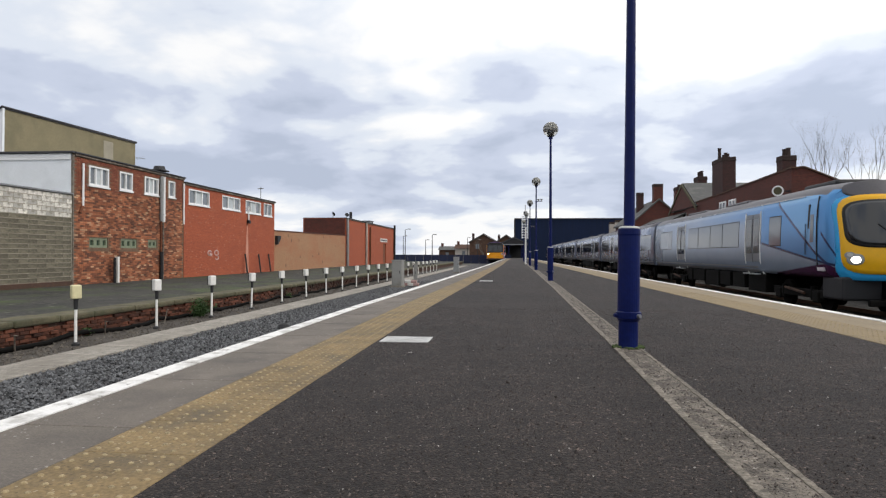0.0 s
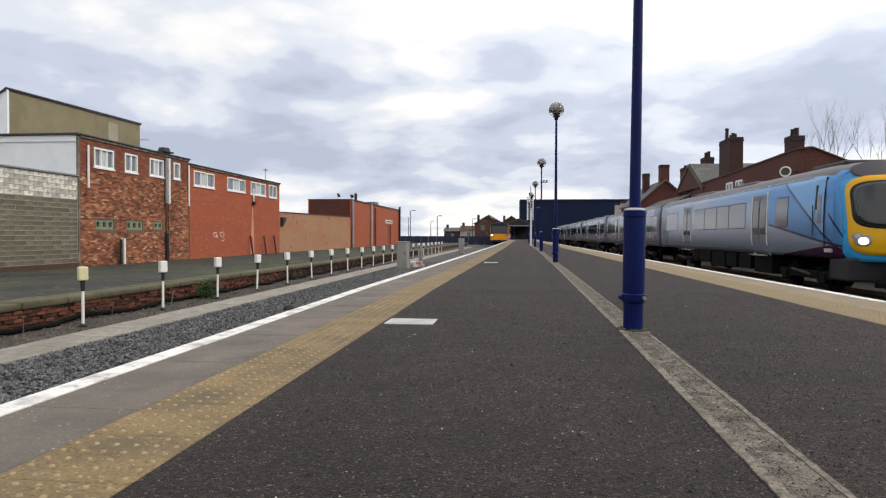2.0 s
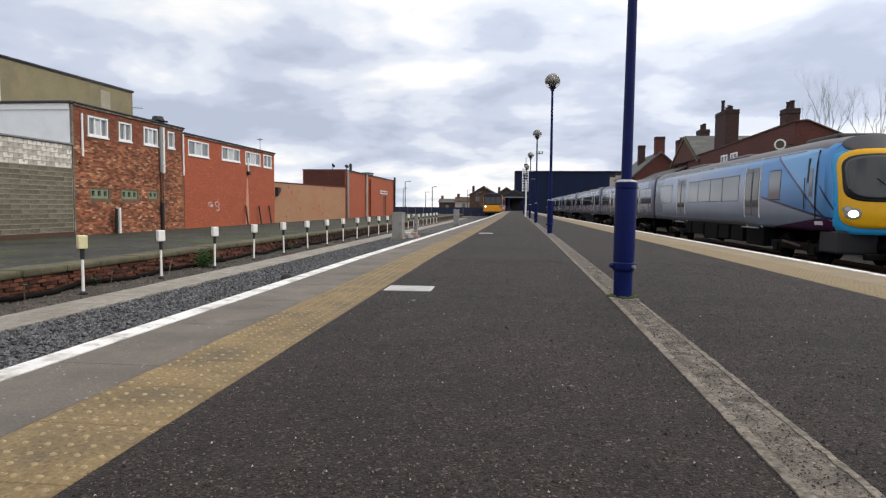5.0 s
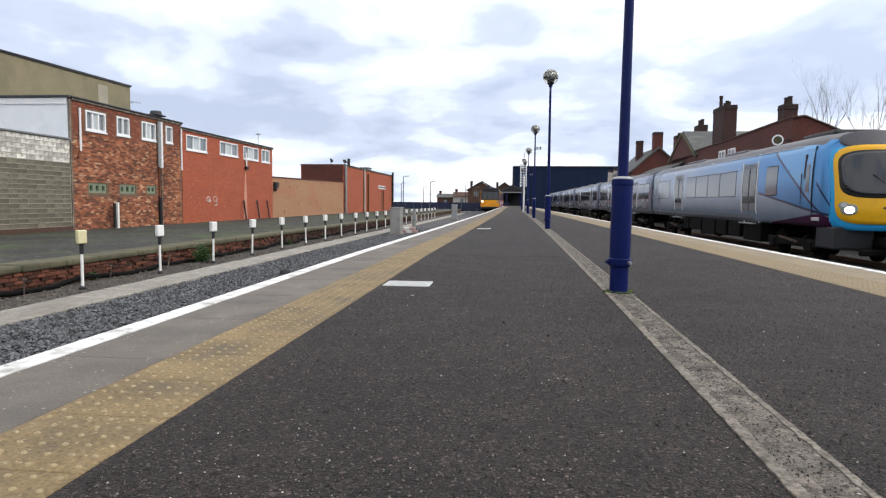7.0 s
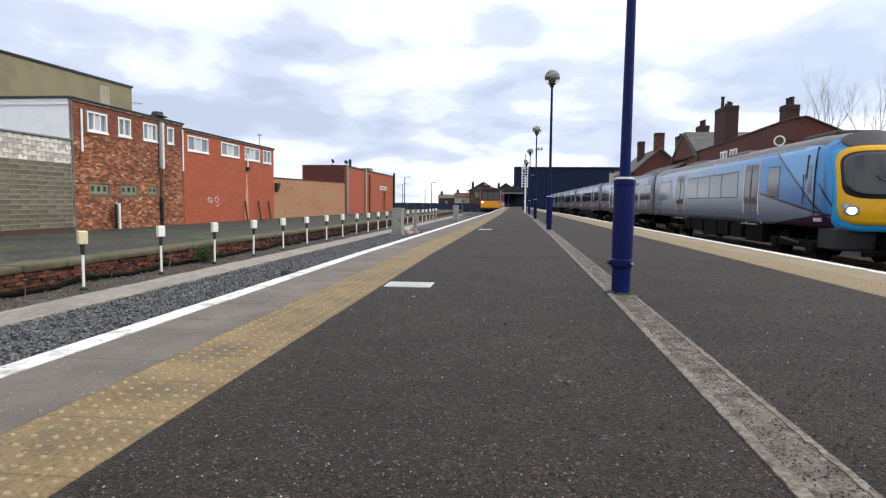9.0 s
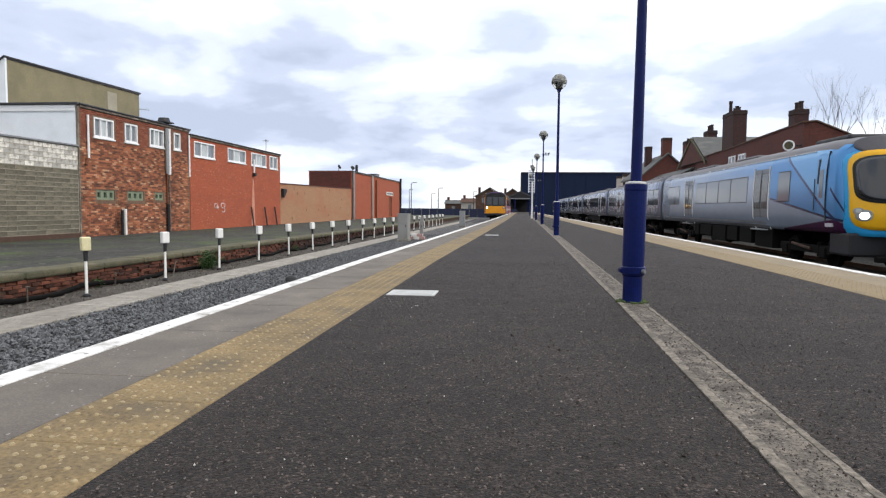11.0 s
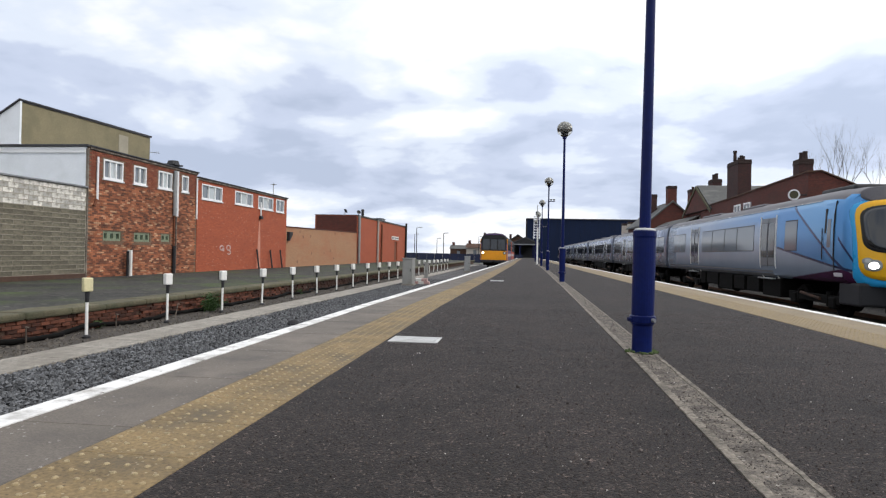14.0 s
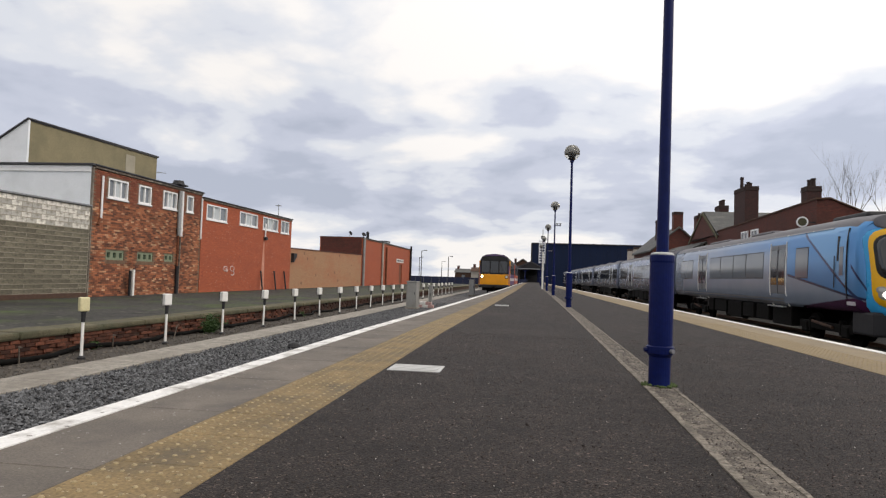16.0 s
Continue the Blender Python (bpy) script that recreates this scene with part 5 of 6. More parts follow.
def lay_blocks(me, length, height, z0, courses, y0, y1, jitter):
    r = random.Random(8)
    for c in range(courses):
        y = y0 + (length / 2 if c % 2 else 0)
        while y + length <= y1 + 0.01:
            o = new("block", me)
            o.parent = gw
            o.location = (FACADE + r.uniform(-jitter, jitter), y, z0 + c * height)
            y += length
        if y1 - y > 0.1:
            o = new("block", me)
            o.parent = gw
            o.scale.y = (y1 - y) / length
            o.location = (FACADE + r.uniform(-jitter, jitter), y, z0 + c * height)


lay_blocks(block_mesh("block", 0.45, 0.18, BLOCK_W), 0.45, 0.18, 2.06, 5, 14.0, 23.5, 0.005)
lay_blocks(block_mesh("block", 0.9, 0.1765, BLOCK_G), 0.9, 0.1765, -0.41, 14, 13.6, 23.5, 0.004)

# ---- far left: hoarding, lamp columns, roofs, trees ----
hb = thing("hoarding", "long low navy hoarding across the car park", "fence", kind="structure")
for k in range(16):
    part("panel", box(-24.0 + k * 1.5, -22.55 + k * 1.5, 119.9 + 0.02 * (k % 2), 120, -1.0, 0.62), FENCE_BLUE, hb)


def street_lamp(at, h, reach):
    t = thing("street_lamp", "tall grey street lamp with a short arm", "street lamp", at=at, group="car park lamps")
    part("column", lathe(bmesh.new(), [(0.13, 0.0), (0.13, 1.4), (0.09, 1.45), (0.06, h)], 10), SKIRT, t)
    part("arm", cyl((0, 0, h - 0.02), (reach, 0, h + 0.08), 0.04, n=8), SKIRT, t)
    part("lantern", box(reach - 0.1, reach + 0.55, -0.12, 0.12, h + 0.02, h + 0.16, bevel=0.03), GALV, t)


street_lamp((-19.7, 118, -1.2), 6.5, 0.5)
street_lamp((-15.0, 121, -1.2), 5.6, 0.3)
for x, y, h in ((-25.5, 150, 6.2), (-21.5, 160, 5.5), (-12.0, 175, 6.5), (-9.5, 180, 6.0), (-30, 155, 7)):
    street_lamp((x, y, -1.2), h, 0.4)


def far_house(x0, x1, y, h, ridge, wallm, label, roofm=SLATE):
    t = thing("house", label, "house")
    part("wall", box(x0, x1, y, y + 8, -1.2, h), wallm, t)
    part("roof", prism(bmesh.new(), [(y - 0.4, h + 0.005), (y + 4, ridge), (y + 8.4, h + 0.005)], "x", x0 - 0.3, x1 + 0.3), roofm, t)
    n = max(1, int((x1 - x0) / 3))
    for k in range(n):
        xx = x0 + (k + 0.5) * (x1 - x0) / n
        part("window", box(xx - 0.5, xx + 0.5, y - 0.04, y - 0.004, h - 2.0, h - 0.8), PANE, t)
    part("chimney", box(x0 + 0.3, x0 + 1.1, y + 3.6, y + 4.4, h, ridge + 1.0), BRICK_D, t)


def gable_house(x, w, y, eave, peak, label):
    """A far house that turns its gable this way."""
    t = thing("house", label, "house")
    h = w / 2
    part("gable_wall", prism(bmesh.new(), [(x - h, -1.2), (x + h, -1.2), (x + h, eave), (x, peak), (x - h, eave)], "y", y, y + 9), DARK_ROOF, t)
    part("roof", prism(bmesh.new(), [(x - h - 0.4, eave - 0.2), (x, peak + 0.15), (x + h + 0.4, eave - 0.2), (x + h + 0.4, eave + 0.05), (x, peak + 0.4), (x - h - 0.4, eave + 0.05)], "y", y - 0.4, y + 9.4), SLATE, t)
    for k in (-1, 1):
        part("window", box(x + k * w * 0.22 - 0.5, x + k * w * 0.22 + 0.5, y - 0.05, y - 0.004, eave - 1.9, eave - 0.5), PANE, t)
    part("chimney", box(x - h + 0.5, x - h + 1.2, y + 4, y + 4.8, eave, peak + 0.5), BRICK_SOOT, t)


far_house(-24, -18.5, 212, 2.2, 3.5, DARK_ROOF, "low brown house far beyond the car park")
far_house(-18, -12.5, 205, 2.6, 4.0, PALE_FAR, "pale rendered house far off", DARK_ROOF)
gable_house(-8.2, 8.4, 190, 4.3, 6.6, "dark brown house with its gable to the track")
gable_house(-1.6, 6.2, 194, 4.4, 6.4, "dark brown house with its gable to the track")


def twig_tree(at, h, spread, seed, depth, label, name="bare_tree", r0=0.16):
    t = thing(name, label, "tree", at=at)
    r = random.Random(seed)
    tb, cb = bmesh.new(), bmesh.new()

    def grow(p, d, length, rad, lv):
        bm = tb if lv == 0 else cb
        segs = 3 if lv < 2 else 2
        for s in range(segs):
            q = p + d * (length / segs)
            add_cyl(bm, p, q, rad, rad * 0.82, n=7 if lv == 0 else (5 if lv < 3 else 3), caps=False)
            p, rad = q, rad * 0.82
            d = (d + Vector((r.uniform(-1, 1), r.uniform(-1, 1), r.uniform(-0.2, 0.5))) * 0.12).normalized()
        if lv >= depth:
            return
        for k in range(r.choice((3, 3, 4)) if lv < 3 else 3):
            side = Vector((r.uniform(-1, 1), r.uniform(-1, 1), r.uniform(0.1, 0.9)))
            nd = (d * 0.9 + side * spread).normalized()
            grow(p - d * r.uniform(0, length * 0.3), nd, length * r.uniform(0.55, 0.8), rad * r.uniform(0.55, 0.75), lv + 1)
    grow(Vector((0, 0, 0)), Vector((0, 0, 1)), h * 0.36, r0, 0)
    part("trunk", tb, BARK, t)
    part("crown", cb, BARK, t)


BROWN_TREES = [(-6.6, 150, 6.5, 11), (-4.2, 152, 6.0, 12), (-2.2, 155, 5.2, 13)]
for x, y, h, s in BROWN_TREES:
    twig_tree((x, y, -1.2), h, 0.9, s, 4, "bare brown tree behind the moving train", r0=0.2)

# ---- the dark hall and platform canopy at the end ----
sh = thing("trainshed_hall", "large windowless dark blue metal-clad hall", "building")
part("cladding", box(1.2, 36.5, 200, 240, -1.2, 11.7), SHED, sh)
part("roof", box(0.9, 36.8, 199.7, 240.3, 11.705, 12.0), FELT, sh)
part("corner_post", box(0.75, 1.19, 199.8, 201, -1.2, 11.7), BLACK, sh)
for k in range(10):
    part("rib", box(4 + k * 3.3, 4.1 + k * 3.3, 199.93, 199.998, -1.2, 11.65), SHED, sh)
cn = thing("platform_canopy", "low gabled platform canopy over the far platform end", "canopy", at=(0, 130, 0))
part("roof", prism(bmesh.new(), [(-2.2, 3.1), (0.5, 4.3), (3.3, 3.1), (3.3, 2.9), (0.5, 4.1), (-2.2, 2.9)], "y", 0, 45), FELT, cn)
part("gable_board", prism(bmesh.new(), [(-2.1, 2.85), (0.5, 4.05), (3.2, 2.85)], "y", -0.1, -0.02), SKIRT, cn)
part("valance", box(-2.1, 3.2, -0.12, -0.02, 2.65, 2.845), FLASH, cn)
for x in (-0.6, 2.4):
    for yy in (0.5, 15, 30):
        part("column", cyl((x, yy, 0), (x, yy, 2.9), 0.1, n=8), NAVY, cn)
    for k in (-1, 1):
        part("bracket", cyl((x, 0.5, 2.1), (x + k * 0.8, 0.5, 2.8), 0.06, n=6), NAVY, cn)
# added black sheets stand in for the shade beneath the canopy
part("end_screen", box(-2.0, 3.2, 44, 44.2, -0.9, 3.3), BLACK, cn)
part("side_screen", box(-2.15, -2.0, 4, 44, -0.9, 2.85), BLACK, cn)


# ---- station buildings behind the standing train ----
def chimney(at, w, d, h, pots, label, brick=BRICK_D):
    t = thing("chimney_stack", label, "chimney", at=at)
    part("shaft", box(-w / 2, w / 2, -d / 2, d / 2, 0, h - 0.35), brick, t)
    cap = bmesh.new()
    add_box(cap, -w / 2 - 0.035, w / 2 + 0.035, -d / 2 - 0.035, d / 2 + 0.035, h - 0.345, h - 0.2, bevel=0.02)
    add_box(cap, -w / 2 - 0.02, w / 2 + 0.02, -d / 2 - 0.02, d / 2 + 0.02, h - 0.195, h, bevel=0.02)
    part("cap", cap, TERRACOTTA, t)
    for k, (dy, ph) in enumerate(pots):
        part("pot", lathe(bmesh.new(), [(0.16, h), (0.13, h + ph * 0.8), (0.16, h + ph * 0.82), (0.16, h + ph)], 10, (0, dy, 0)), TERRACOTTA, t)
    return t


ST = 17.35
st1 = thing("station_building", "dark red brick station block with gable end", "building")
part("track_wall", prism(bmesh.new(), [(42.0, -1.2), (66.0, -1.2), (66.0, 5.6), (55.0, 5.78), (42.0, 6.1)], "x", ST, ST + 0.35), BRICK_D, st1)
part("gable_wall", prism(bmesh.new(), [(ST + 0.36, -1.2), (ST + 0.36, 6.12), (ST + 0.7, 6.14), (ST + 4.8, 4.4), (ST + 4.8, -1.2)], "y", 42.0, 42.35), BRICK_D, st1)
part("verge", prism(bmesh.new(), [(41.9, 6.105), (55.0, 5.785), (66.0, 5.605), (66.0, 5.70), (55.0, 5.89), (41.9, 6.21)], "x", ST - 0.06, ST + 0.40), DARK_ROOF, st1)
part("gable_coping", prism(bmesh.new(), [(ST + 0.42, 6.14), (ST + 0.75, 6.16), (ST + 4.9, 4.4), (ST + 4.9, 4.5), (ST + 0.75, 6.25), (ST + 0.42, 6.23)], "y", 41.92, 42.45), DARK_ROOF, st1)
part("roof", prism(bmesh.new(), [(ST + 0.36, 5.5), (ST + 0.9, 5.54), (ST + 4.8, 4.0), (ST + 4.8, 3.85), (ST + 0.9, 5.35), (ST + 0.36, 5.35)], "y", 42.4, 66.0), SLATE, st1)
for ya, yb in ((51.9, 53.5), (54.2, 55.8)):
    wn = new("window")
    wn.parent = st1
    part("pane", box(ST - 0.02, ST - 0.004, ya + 0.12, yb - 0.12, 4.22, 4.98), PANE, wn)
    fr = bmesh.new()
    for a, b, c, d in ((ya, yb, 4.1, 4.22), (ya, yb, 4.98, 5.1), (ya, ya + 0.12, 4.22, 4.98), (yb - 0.12, yb, 4.22, 4.98), ((ya + yb) / 2 - 0.06, (ya + yb) / 2 + 0.06, 4.22, 4.98)):
        add_box(fr, ST - 0.08, ST - 0.003, a, b, c, d)
    part("frame", fr, UPVC, wn)
ck = thing("station_clock", "round pale-rimmed clock on a wall bracket", "clock", at=(ST - 0.75, 42.2, 4.72))
part("bracket", box(0.4, 0.78, -0.04, 0.04, -0.04, 0.04, bevel=0.01), BLACK, ck)
rim = lathe(bmesh.new(), [(0.33, 0.0), (0.33, 0.16), (0.26, 0.17), (0.25, 0.12), (0.02, 0.12)], 28)
bmesh.ops.transform(rim, matrix=Euler((radians(90), 0, radians(-18))).to_matrix().to_4x4(), verts=rim.verts)
part("rim", rim, UPVC, ck)
fc = lathe(bmesh.new(), [(0.24, 0.125), (0.24, 0.13)], 28)
bmesh.ops.transform(fc, matrix=Euler((radians(90), 0, radians(-18))).to_matrix().to_4x4(), verts=fc.verts)
part("face", fc, COPE_OLD, ck)
chimney((ST + 0.46, 43.9, 5.2), 0.85, 0.95, 1.95, [(-0.28, 0.5), (0.28, 0.5)], "dark brick chimney stack with two pots", BRICK_SOOT)
chimney((ST + 0.55, 56.6, 5.0), 1.05, 2.8, 3.85, [(1.1, 1.1), (0.0, 0.35), (-0.5, 0.45), (-1.0, 0.3)], "tall broad dark chimney stack with uneven pots", BRICK_SOOT)
st2 = thing("station_house", "slate-roofed brick station house with pale barge boards", "building")
part("wall", box(ST + 0.2, ST + 8, 62.5, 72.0, -1.2, 5.4), BRICK_D, st2)
part("roof", prism(bmesh.new(), [(62.1, 5.3), (67.2, 8.0), (72.4, 5.3)], "x", ST - 0.1, ST + 8.2), SLATE, st2)
part("gable", prism(bmesh.new(), [(62.6, 5.35), (67.2, 7.7), (71.9, 5.35)], "x", ST - 0.18, ST - 0.102), BRICK_D, st2)
for a, b in (((62.0, 5.2), (67.2, 7.95)), ((72.5, 5.2), (67.2, 7.95))):
    part("barge_board", prism(bmesh.new(), [a, b, (b[0], b[1] - 0.3), (a[0], a[1] - 0.3)], "x", ST - 0.26, ST - 0.19), COPE_OLD, st2)
for yy in (64.6, 66.2, 68.0, 69.6):
    part("window", box(ST + 0.1, ST + 0.198, yy, yy + 0.9, 3.2, 4.9), PALE_FAR, st2)
chimney((ST + 2.2, 69.2, 6.6), 0.9, 1.6, 2.2, [(-0.55, 0.6), (0.0, 0.6), (0.55, 0.6)], "brick chimney stack with three pots", BRICK_SOOT)
chimney((ST + 0.6, 71.5, 5.4), 0.8, 1.2, 2.6, [(0.0, 0.3)], "slim brick chimney on the gable house")
st3 = thing("station_wing", "red brick wing with steep gable", "building")
part("gable_wall", prism(bmesh.new(), [(ST - 2.2, -1.2), (ST + 4.0, -1.2), (ST + 4.0, 4.9), (ST + 0.9, 7.6), (ST - 2.2, 4.9)], "y", 82.0, 82.4), BRICK_D, st3)
part("side_wall", box(ST - 2.2, ST - 1.8, 82.41, 96, -1.2, 4.7), BRICK_D, st3)
part("roof", prism(bmesh.new(), [(ST - 2.5, 4.75), (ST + 0.9, 7.75), (ST + 4.3, 4.75), (ST + 4.3, 4.55), (ST + 0.9, 7.55), (ST - 2.5, 4.55)], "y", 81.8, 96.2), SLATE, st3)
chimney((ST + 0.9, 83.0, 7.0), 1.1, 1.1, 2.6, [], "plain square red brick chimney", BRICK_D)
chimney((ST - 0.3, 88.0, 4.6), 0.8, 1.0, 4.4, [], "slim dark brick chimney", BRICK_SOOT)
lt = thing("lean_to_roof", "slate lean-to roof below the gables", "roof")
part("slope", prism(bmesh.new(), [(ST - 3.4, 3.2), (ST + 0.05, 5.0), (ST + 0.05, 4.85), (ST - 3.4, 3.05)], "y", 66.5, 100.0), SLATE, lt)
part("support_wall", box(ST - 3.2, ST - 2.9, 66.6, 99.9, -1.2, 3.1), BRICK_D, lt)
for k, yy in enumerate((104, 110)):
    chimney((ST - 0.5, yy, 3.0), 1.0, 1.0, 3.2, [], "short pale chimney stack on a low roof", PALE_FAR)
part("low_block", box(ST - 3.0, ST + 8, 100.2, 150, -1.2, 3.6), BRICK_D, lt)
setting(part("far_platform", box(13.3, 30, 0, 170, -1.3, 0.0), ASPHALT), "dark asphalt platform beyond the standing train", "platform")
twig_tree((20.7, 46.0, 0), 10.8, 0.50, 21, 5, "bare pale-barked tree behind the station", r0=0.17)
twig_tree((24.2, 46.0, 0), 11.0, 0.50, 34, 5, "bare pale-barked tree behind the station", r0=0.17)


# ---- standing silver and blue train ----
TZ = 0.95    # platform level above the rail, in a train's own space
HALF = [(1.20, 0.06), (1.29, 0.20), (1.335, 0.55), (1.345, 1.0), (1.33, 1.6), (1.295, 2.2), (1.23, 2.42), (1.08, 2.58), (0.80, 2.71), (0.42, 2.78), (0.0, 2.80)]


def section(bm, y, k=1.0, drop=0.0, yf=None):
    pts = [(x * k, z - drop * max(0, (z - 1.9) / 0.9)) for x, z in HALF]
    full = pts + [(-x, z) for x, z in pts[-2::-1]]
    return [bm.verts.new((x, y if yf is None else yf(x, z), z + TZ)) for x, z in full]


def skin(bm, loops):
    for a, b in zip(loops, loops[1:]):
        n = len(a)
        for i in range(n - 1):
            f = bm.faces.new((a[i], b[i], b[i + 1], a[i + 1]))
            zmid = sum(v.co.z for v in f.verts) / 4 - TZ
            f.material_index = 1 if zmid > 2.45 else 0
            f.smooth = True


def side_window(parent, side, ya, yb, za, zb, name="window", glass=SKY_GLASS):
    """A flush tinted pane set in the curved side, with its gasket."""
    def xs(z):
        return np.interp(z, [p[1] for p in HALF], [p[0] for p in HALF])
    out = []
    for grow, off, m, nm in ((0.03, 0.004, GASKET, "gasket"), (0.0, 0.009, glass, "pane")):
        bm = bmesh.new()
        zz = np.linspace(za - grow, zb + grow, 5)
        rows = [[bm.verts.new((side * (xs(z) + off), y, z + TZ)) for y in (ya - grow, yb + grow)] for z in zz]
        for a, b in zip(rows, rows[1:]):
            bm.faces.new((a[0], a[1], b[1], b[0]))
        r = bmesh.ops.extrude_face_region(bm, geom=bm.faces[:])
        bmesh.ops.translate(bm, vec=(-side * 0.03, 0, 0), verts=[v for v in r["geom"] if isinstance(v, bmesh.types.BMVert)])
        bmesh.ops.recalc_face_normals(bm, faces=bm.faces)
        if nm == "gasket":
            g = part(name, bm, m, parent)
        else:
            part("pane", bm, m, g)
    return g


def side_panel(bm, side, ya, yb, za, zb, off, n=6):
    def xs(z):
        return np.interp(z, [p[1] for p in HALF], [p[0] for p in HALF])
    rows = [[bm.verts.new((side * (xs(z) + off), y, z + TZ)) for y in (ya, yb)] for z in np.linspace(za, zb, n)]
    fs = [bm.faces.new((a[0], a[1], b[1], b[0])) for a, b in zip(rows, rows[1:])]
    r = bmesh.ops.extrude_face_region(bm, geom=fs)
    bmesh.ops.translate(bm, vec=(-side * 0.04, 0, 0), verts=[v for v in r["geom"] if isinstance(v, bmesh.types.BMVert)])
    bmesh.ops.recalc_face_normals(bm, faces=bm.faces)
    return bm


def train_door(parent, side, ya, yb):
    bm = bmesh.new()
    side_panel(bm, side, ya, yb, 0.08, 2.12, 0.006)
    d = part("door", bm, DOOR_GREY, parent, "grey double sliding door")
    mid = (ya + yb) / 2
    for a, b in ((ya + 0.10, mid - 0.08), (mid + 0.08, yb - 0.10)):
        part("door_window", side_panel(bmesh.new(), side, a, b, 0.75, 1.95, 0.012), DARK_GLASS, d)
    part("door_seam", side_panel(bmesh.new(), side, mid - 0.012, mid + 0.012, 0.1, 2.1, 0.012), GASKET, d)
    for e in (ya, yb):
        part("door_edge", side_panel(bmesh.new(), side, e - 0.03, e + 0.03, 0.04, 2.2, 0.016), WHITE, d)
    part("step", box(min(side * 1.30, side * 1.42), max(side * 1.30, side * 1.42), ya, yb, TZ + 0.0, TZ + 0.045, bevel=0.008), GALV, d)


def bogie(parent, y):
    b = new("bogie")
    b.parent = parent
    for sx in (-1, 1):
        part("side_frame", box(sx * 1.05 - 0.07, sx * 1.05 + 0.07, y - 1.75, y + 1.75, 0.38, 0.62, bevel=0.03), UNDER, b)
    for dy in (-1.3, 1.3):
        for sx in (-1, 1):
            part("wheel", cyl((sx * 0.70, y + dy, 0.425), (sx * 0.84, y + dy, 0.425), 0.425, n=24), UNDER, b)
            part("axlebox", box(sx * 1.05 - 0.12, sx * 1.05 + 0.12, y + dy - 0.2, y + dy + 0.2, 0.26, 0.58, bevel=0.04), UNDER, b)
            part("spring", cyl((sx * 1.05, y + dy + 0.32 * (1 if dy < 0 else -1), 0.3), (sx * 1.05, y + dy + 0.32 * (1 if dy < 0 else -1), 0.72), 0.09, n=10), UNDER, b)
    part("damper", cyl((-1.16, y - 0.6, 0.5), (-1.16, y + 0.7, 0.62), 0.045, n=8), DARK_ROOF, b)


def under_boxes(parent, y0, y1, seed):
    r = random.Random(seed)
    y = y0
    while y < y1:
        l = r.uniform(1.2, 2.6)
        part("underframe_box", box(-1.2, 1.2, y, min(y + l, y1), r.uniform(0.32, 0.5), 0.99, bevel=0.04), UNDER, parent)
        y += l + r.uniform(0.15, 0.5)


def roof_pod(parent, y0, y1, h=0.05):
    part("roof_pod", box(-0.85, 0.85, y0, y1, TZ + 2.66, TZ + 2.74 + h, bevel=0.06), ROOF_GREY, parent)


def coach(name, label, length, at, windows, doors, pods, bogies, paint, cab=False):
    t = thing(name, label, "train car", at=at, group="standing silver train")
    bm = bmesh.new()
    if cab:
        loops = [section(bm, 0, 0.90, 0.14, front_y), section(bm, 2.0, 0.96, 0.10, lambda x, z: 0.5 * front_y(x, z) + 1.42), section(bm, 2.95, 0.99, 0.04), section(bm, 3.7, 1.0, 0.0)]
        ys = np.linspace(4.5, length - 0.05, 10)
    else:
        loops = []
        ys = np.linspace(0.05, length - 0.05, 12)
    loops += [section(bm, y) for y in ys]
    skin(bm, loops)
    bm.faces.new(loops[-1])
    bm.faces.new(loops[0][::-1])
    lo = [lp[0] for lp in loops], [lp[-1] for lp in loops]
    for i in range(len(loops) - 1):
        bm.faces.new((lo[0][i], lo[1][i], lo[1][i + 1], lo[0][i + 1]))
    bmesh.ops.recalc_face_normals(bm, faces=bm.faces)
    part("body", bm, [paint, ROOF_GREY], t)
    for side in (-1, 1):
        for ya, yb, za, zb in windows:
            side_window(t, side, ya, yb, za, zb, glass=SKY_GLASS if cab else DARK_GLASS)
        for ya, yb in doors:
            train_door(t, side, ya, yb)
        part("waist_band", side_panel(bmesh.new(), side, (7.3 if cab else 0.3), length - 0.3, 0.08, 0.30, 0.003, 3), LOW_REFLECT, t)
        part("roof_gutter", side_panel(bmesh.new(), side, 3.8 if cab else 0.2, length - 0.2, 2.40, 2.425, 0.02, 2), SILVER, t)
    for a, b in pods:
        roof_pod(t, a, b)
    for y in bogies:
        bogie(t, y)
    under_boxes(t, bogies[0] + 2.2, bogies[-1] - 2.2, 7)
    part("gangway", box(-0.6, 0.6, length - 0.06, length + 0.35, TZ + 0.1, TZ + 2.2, bevel=0.05), GASKET, t)
    part("end_fairing", box(-1.2, 1.2, length - 0.04, length + 0.04, TZ + 0.1, TZ + 2.35), GASKET, t)
    return t


def front_y(x, z):
    """How far back the cab front lies at a place of the face: rounded corners, raked screen."""
    return 1.42 + 0.90 * (abs(x) / 1.34) ** 2.6 + 0.50 * max(0.0, (z - 0.75) / 1.9) ** 1.6 + 0.10 * max(0.0, (0.5 - z) / 0.5)


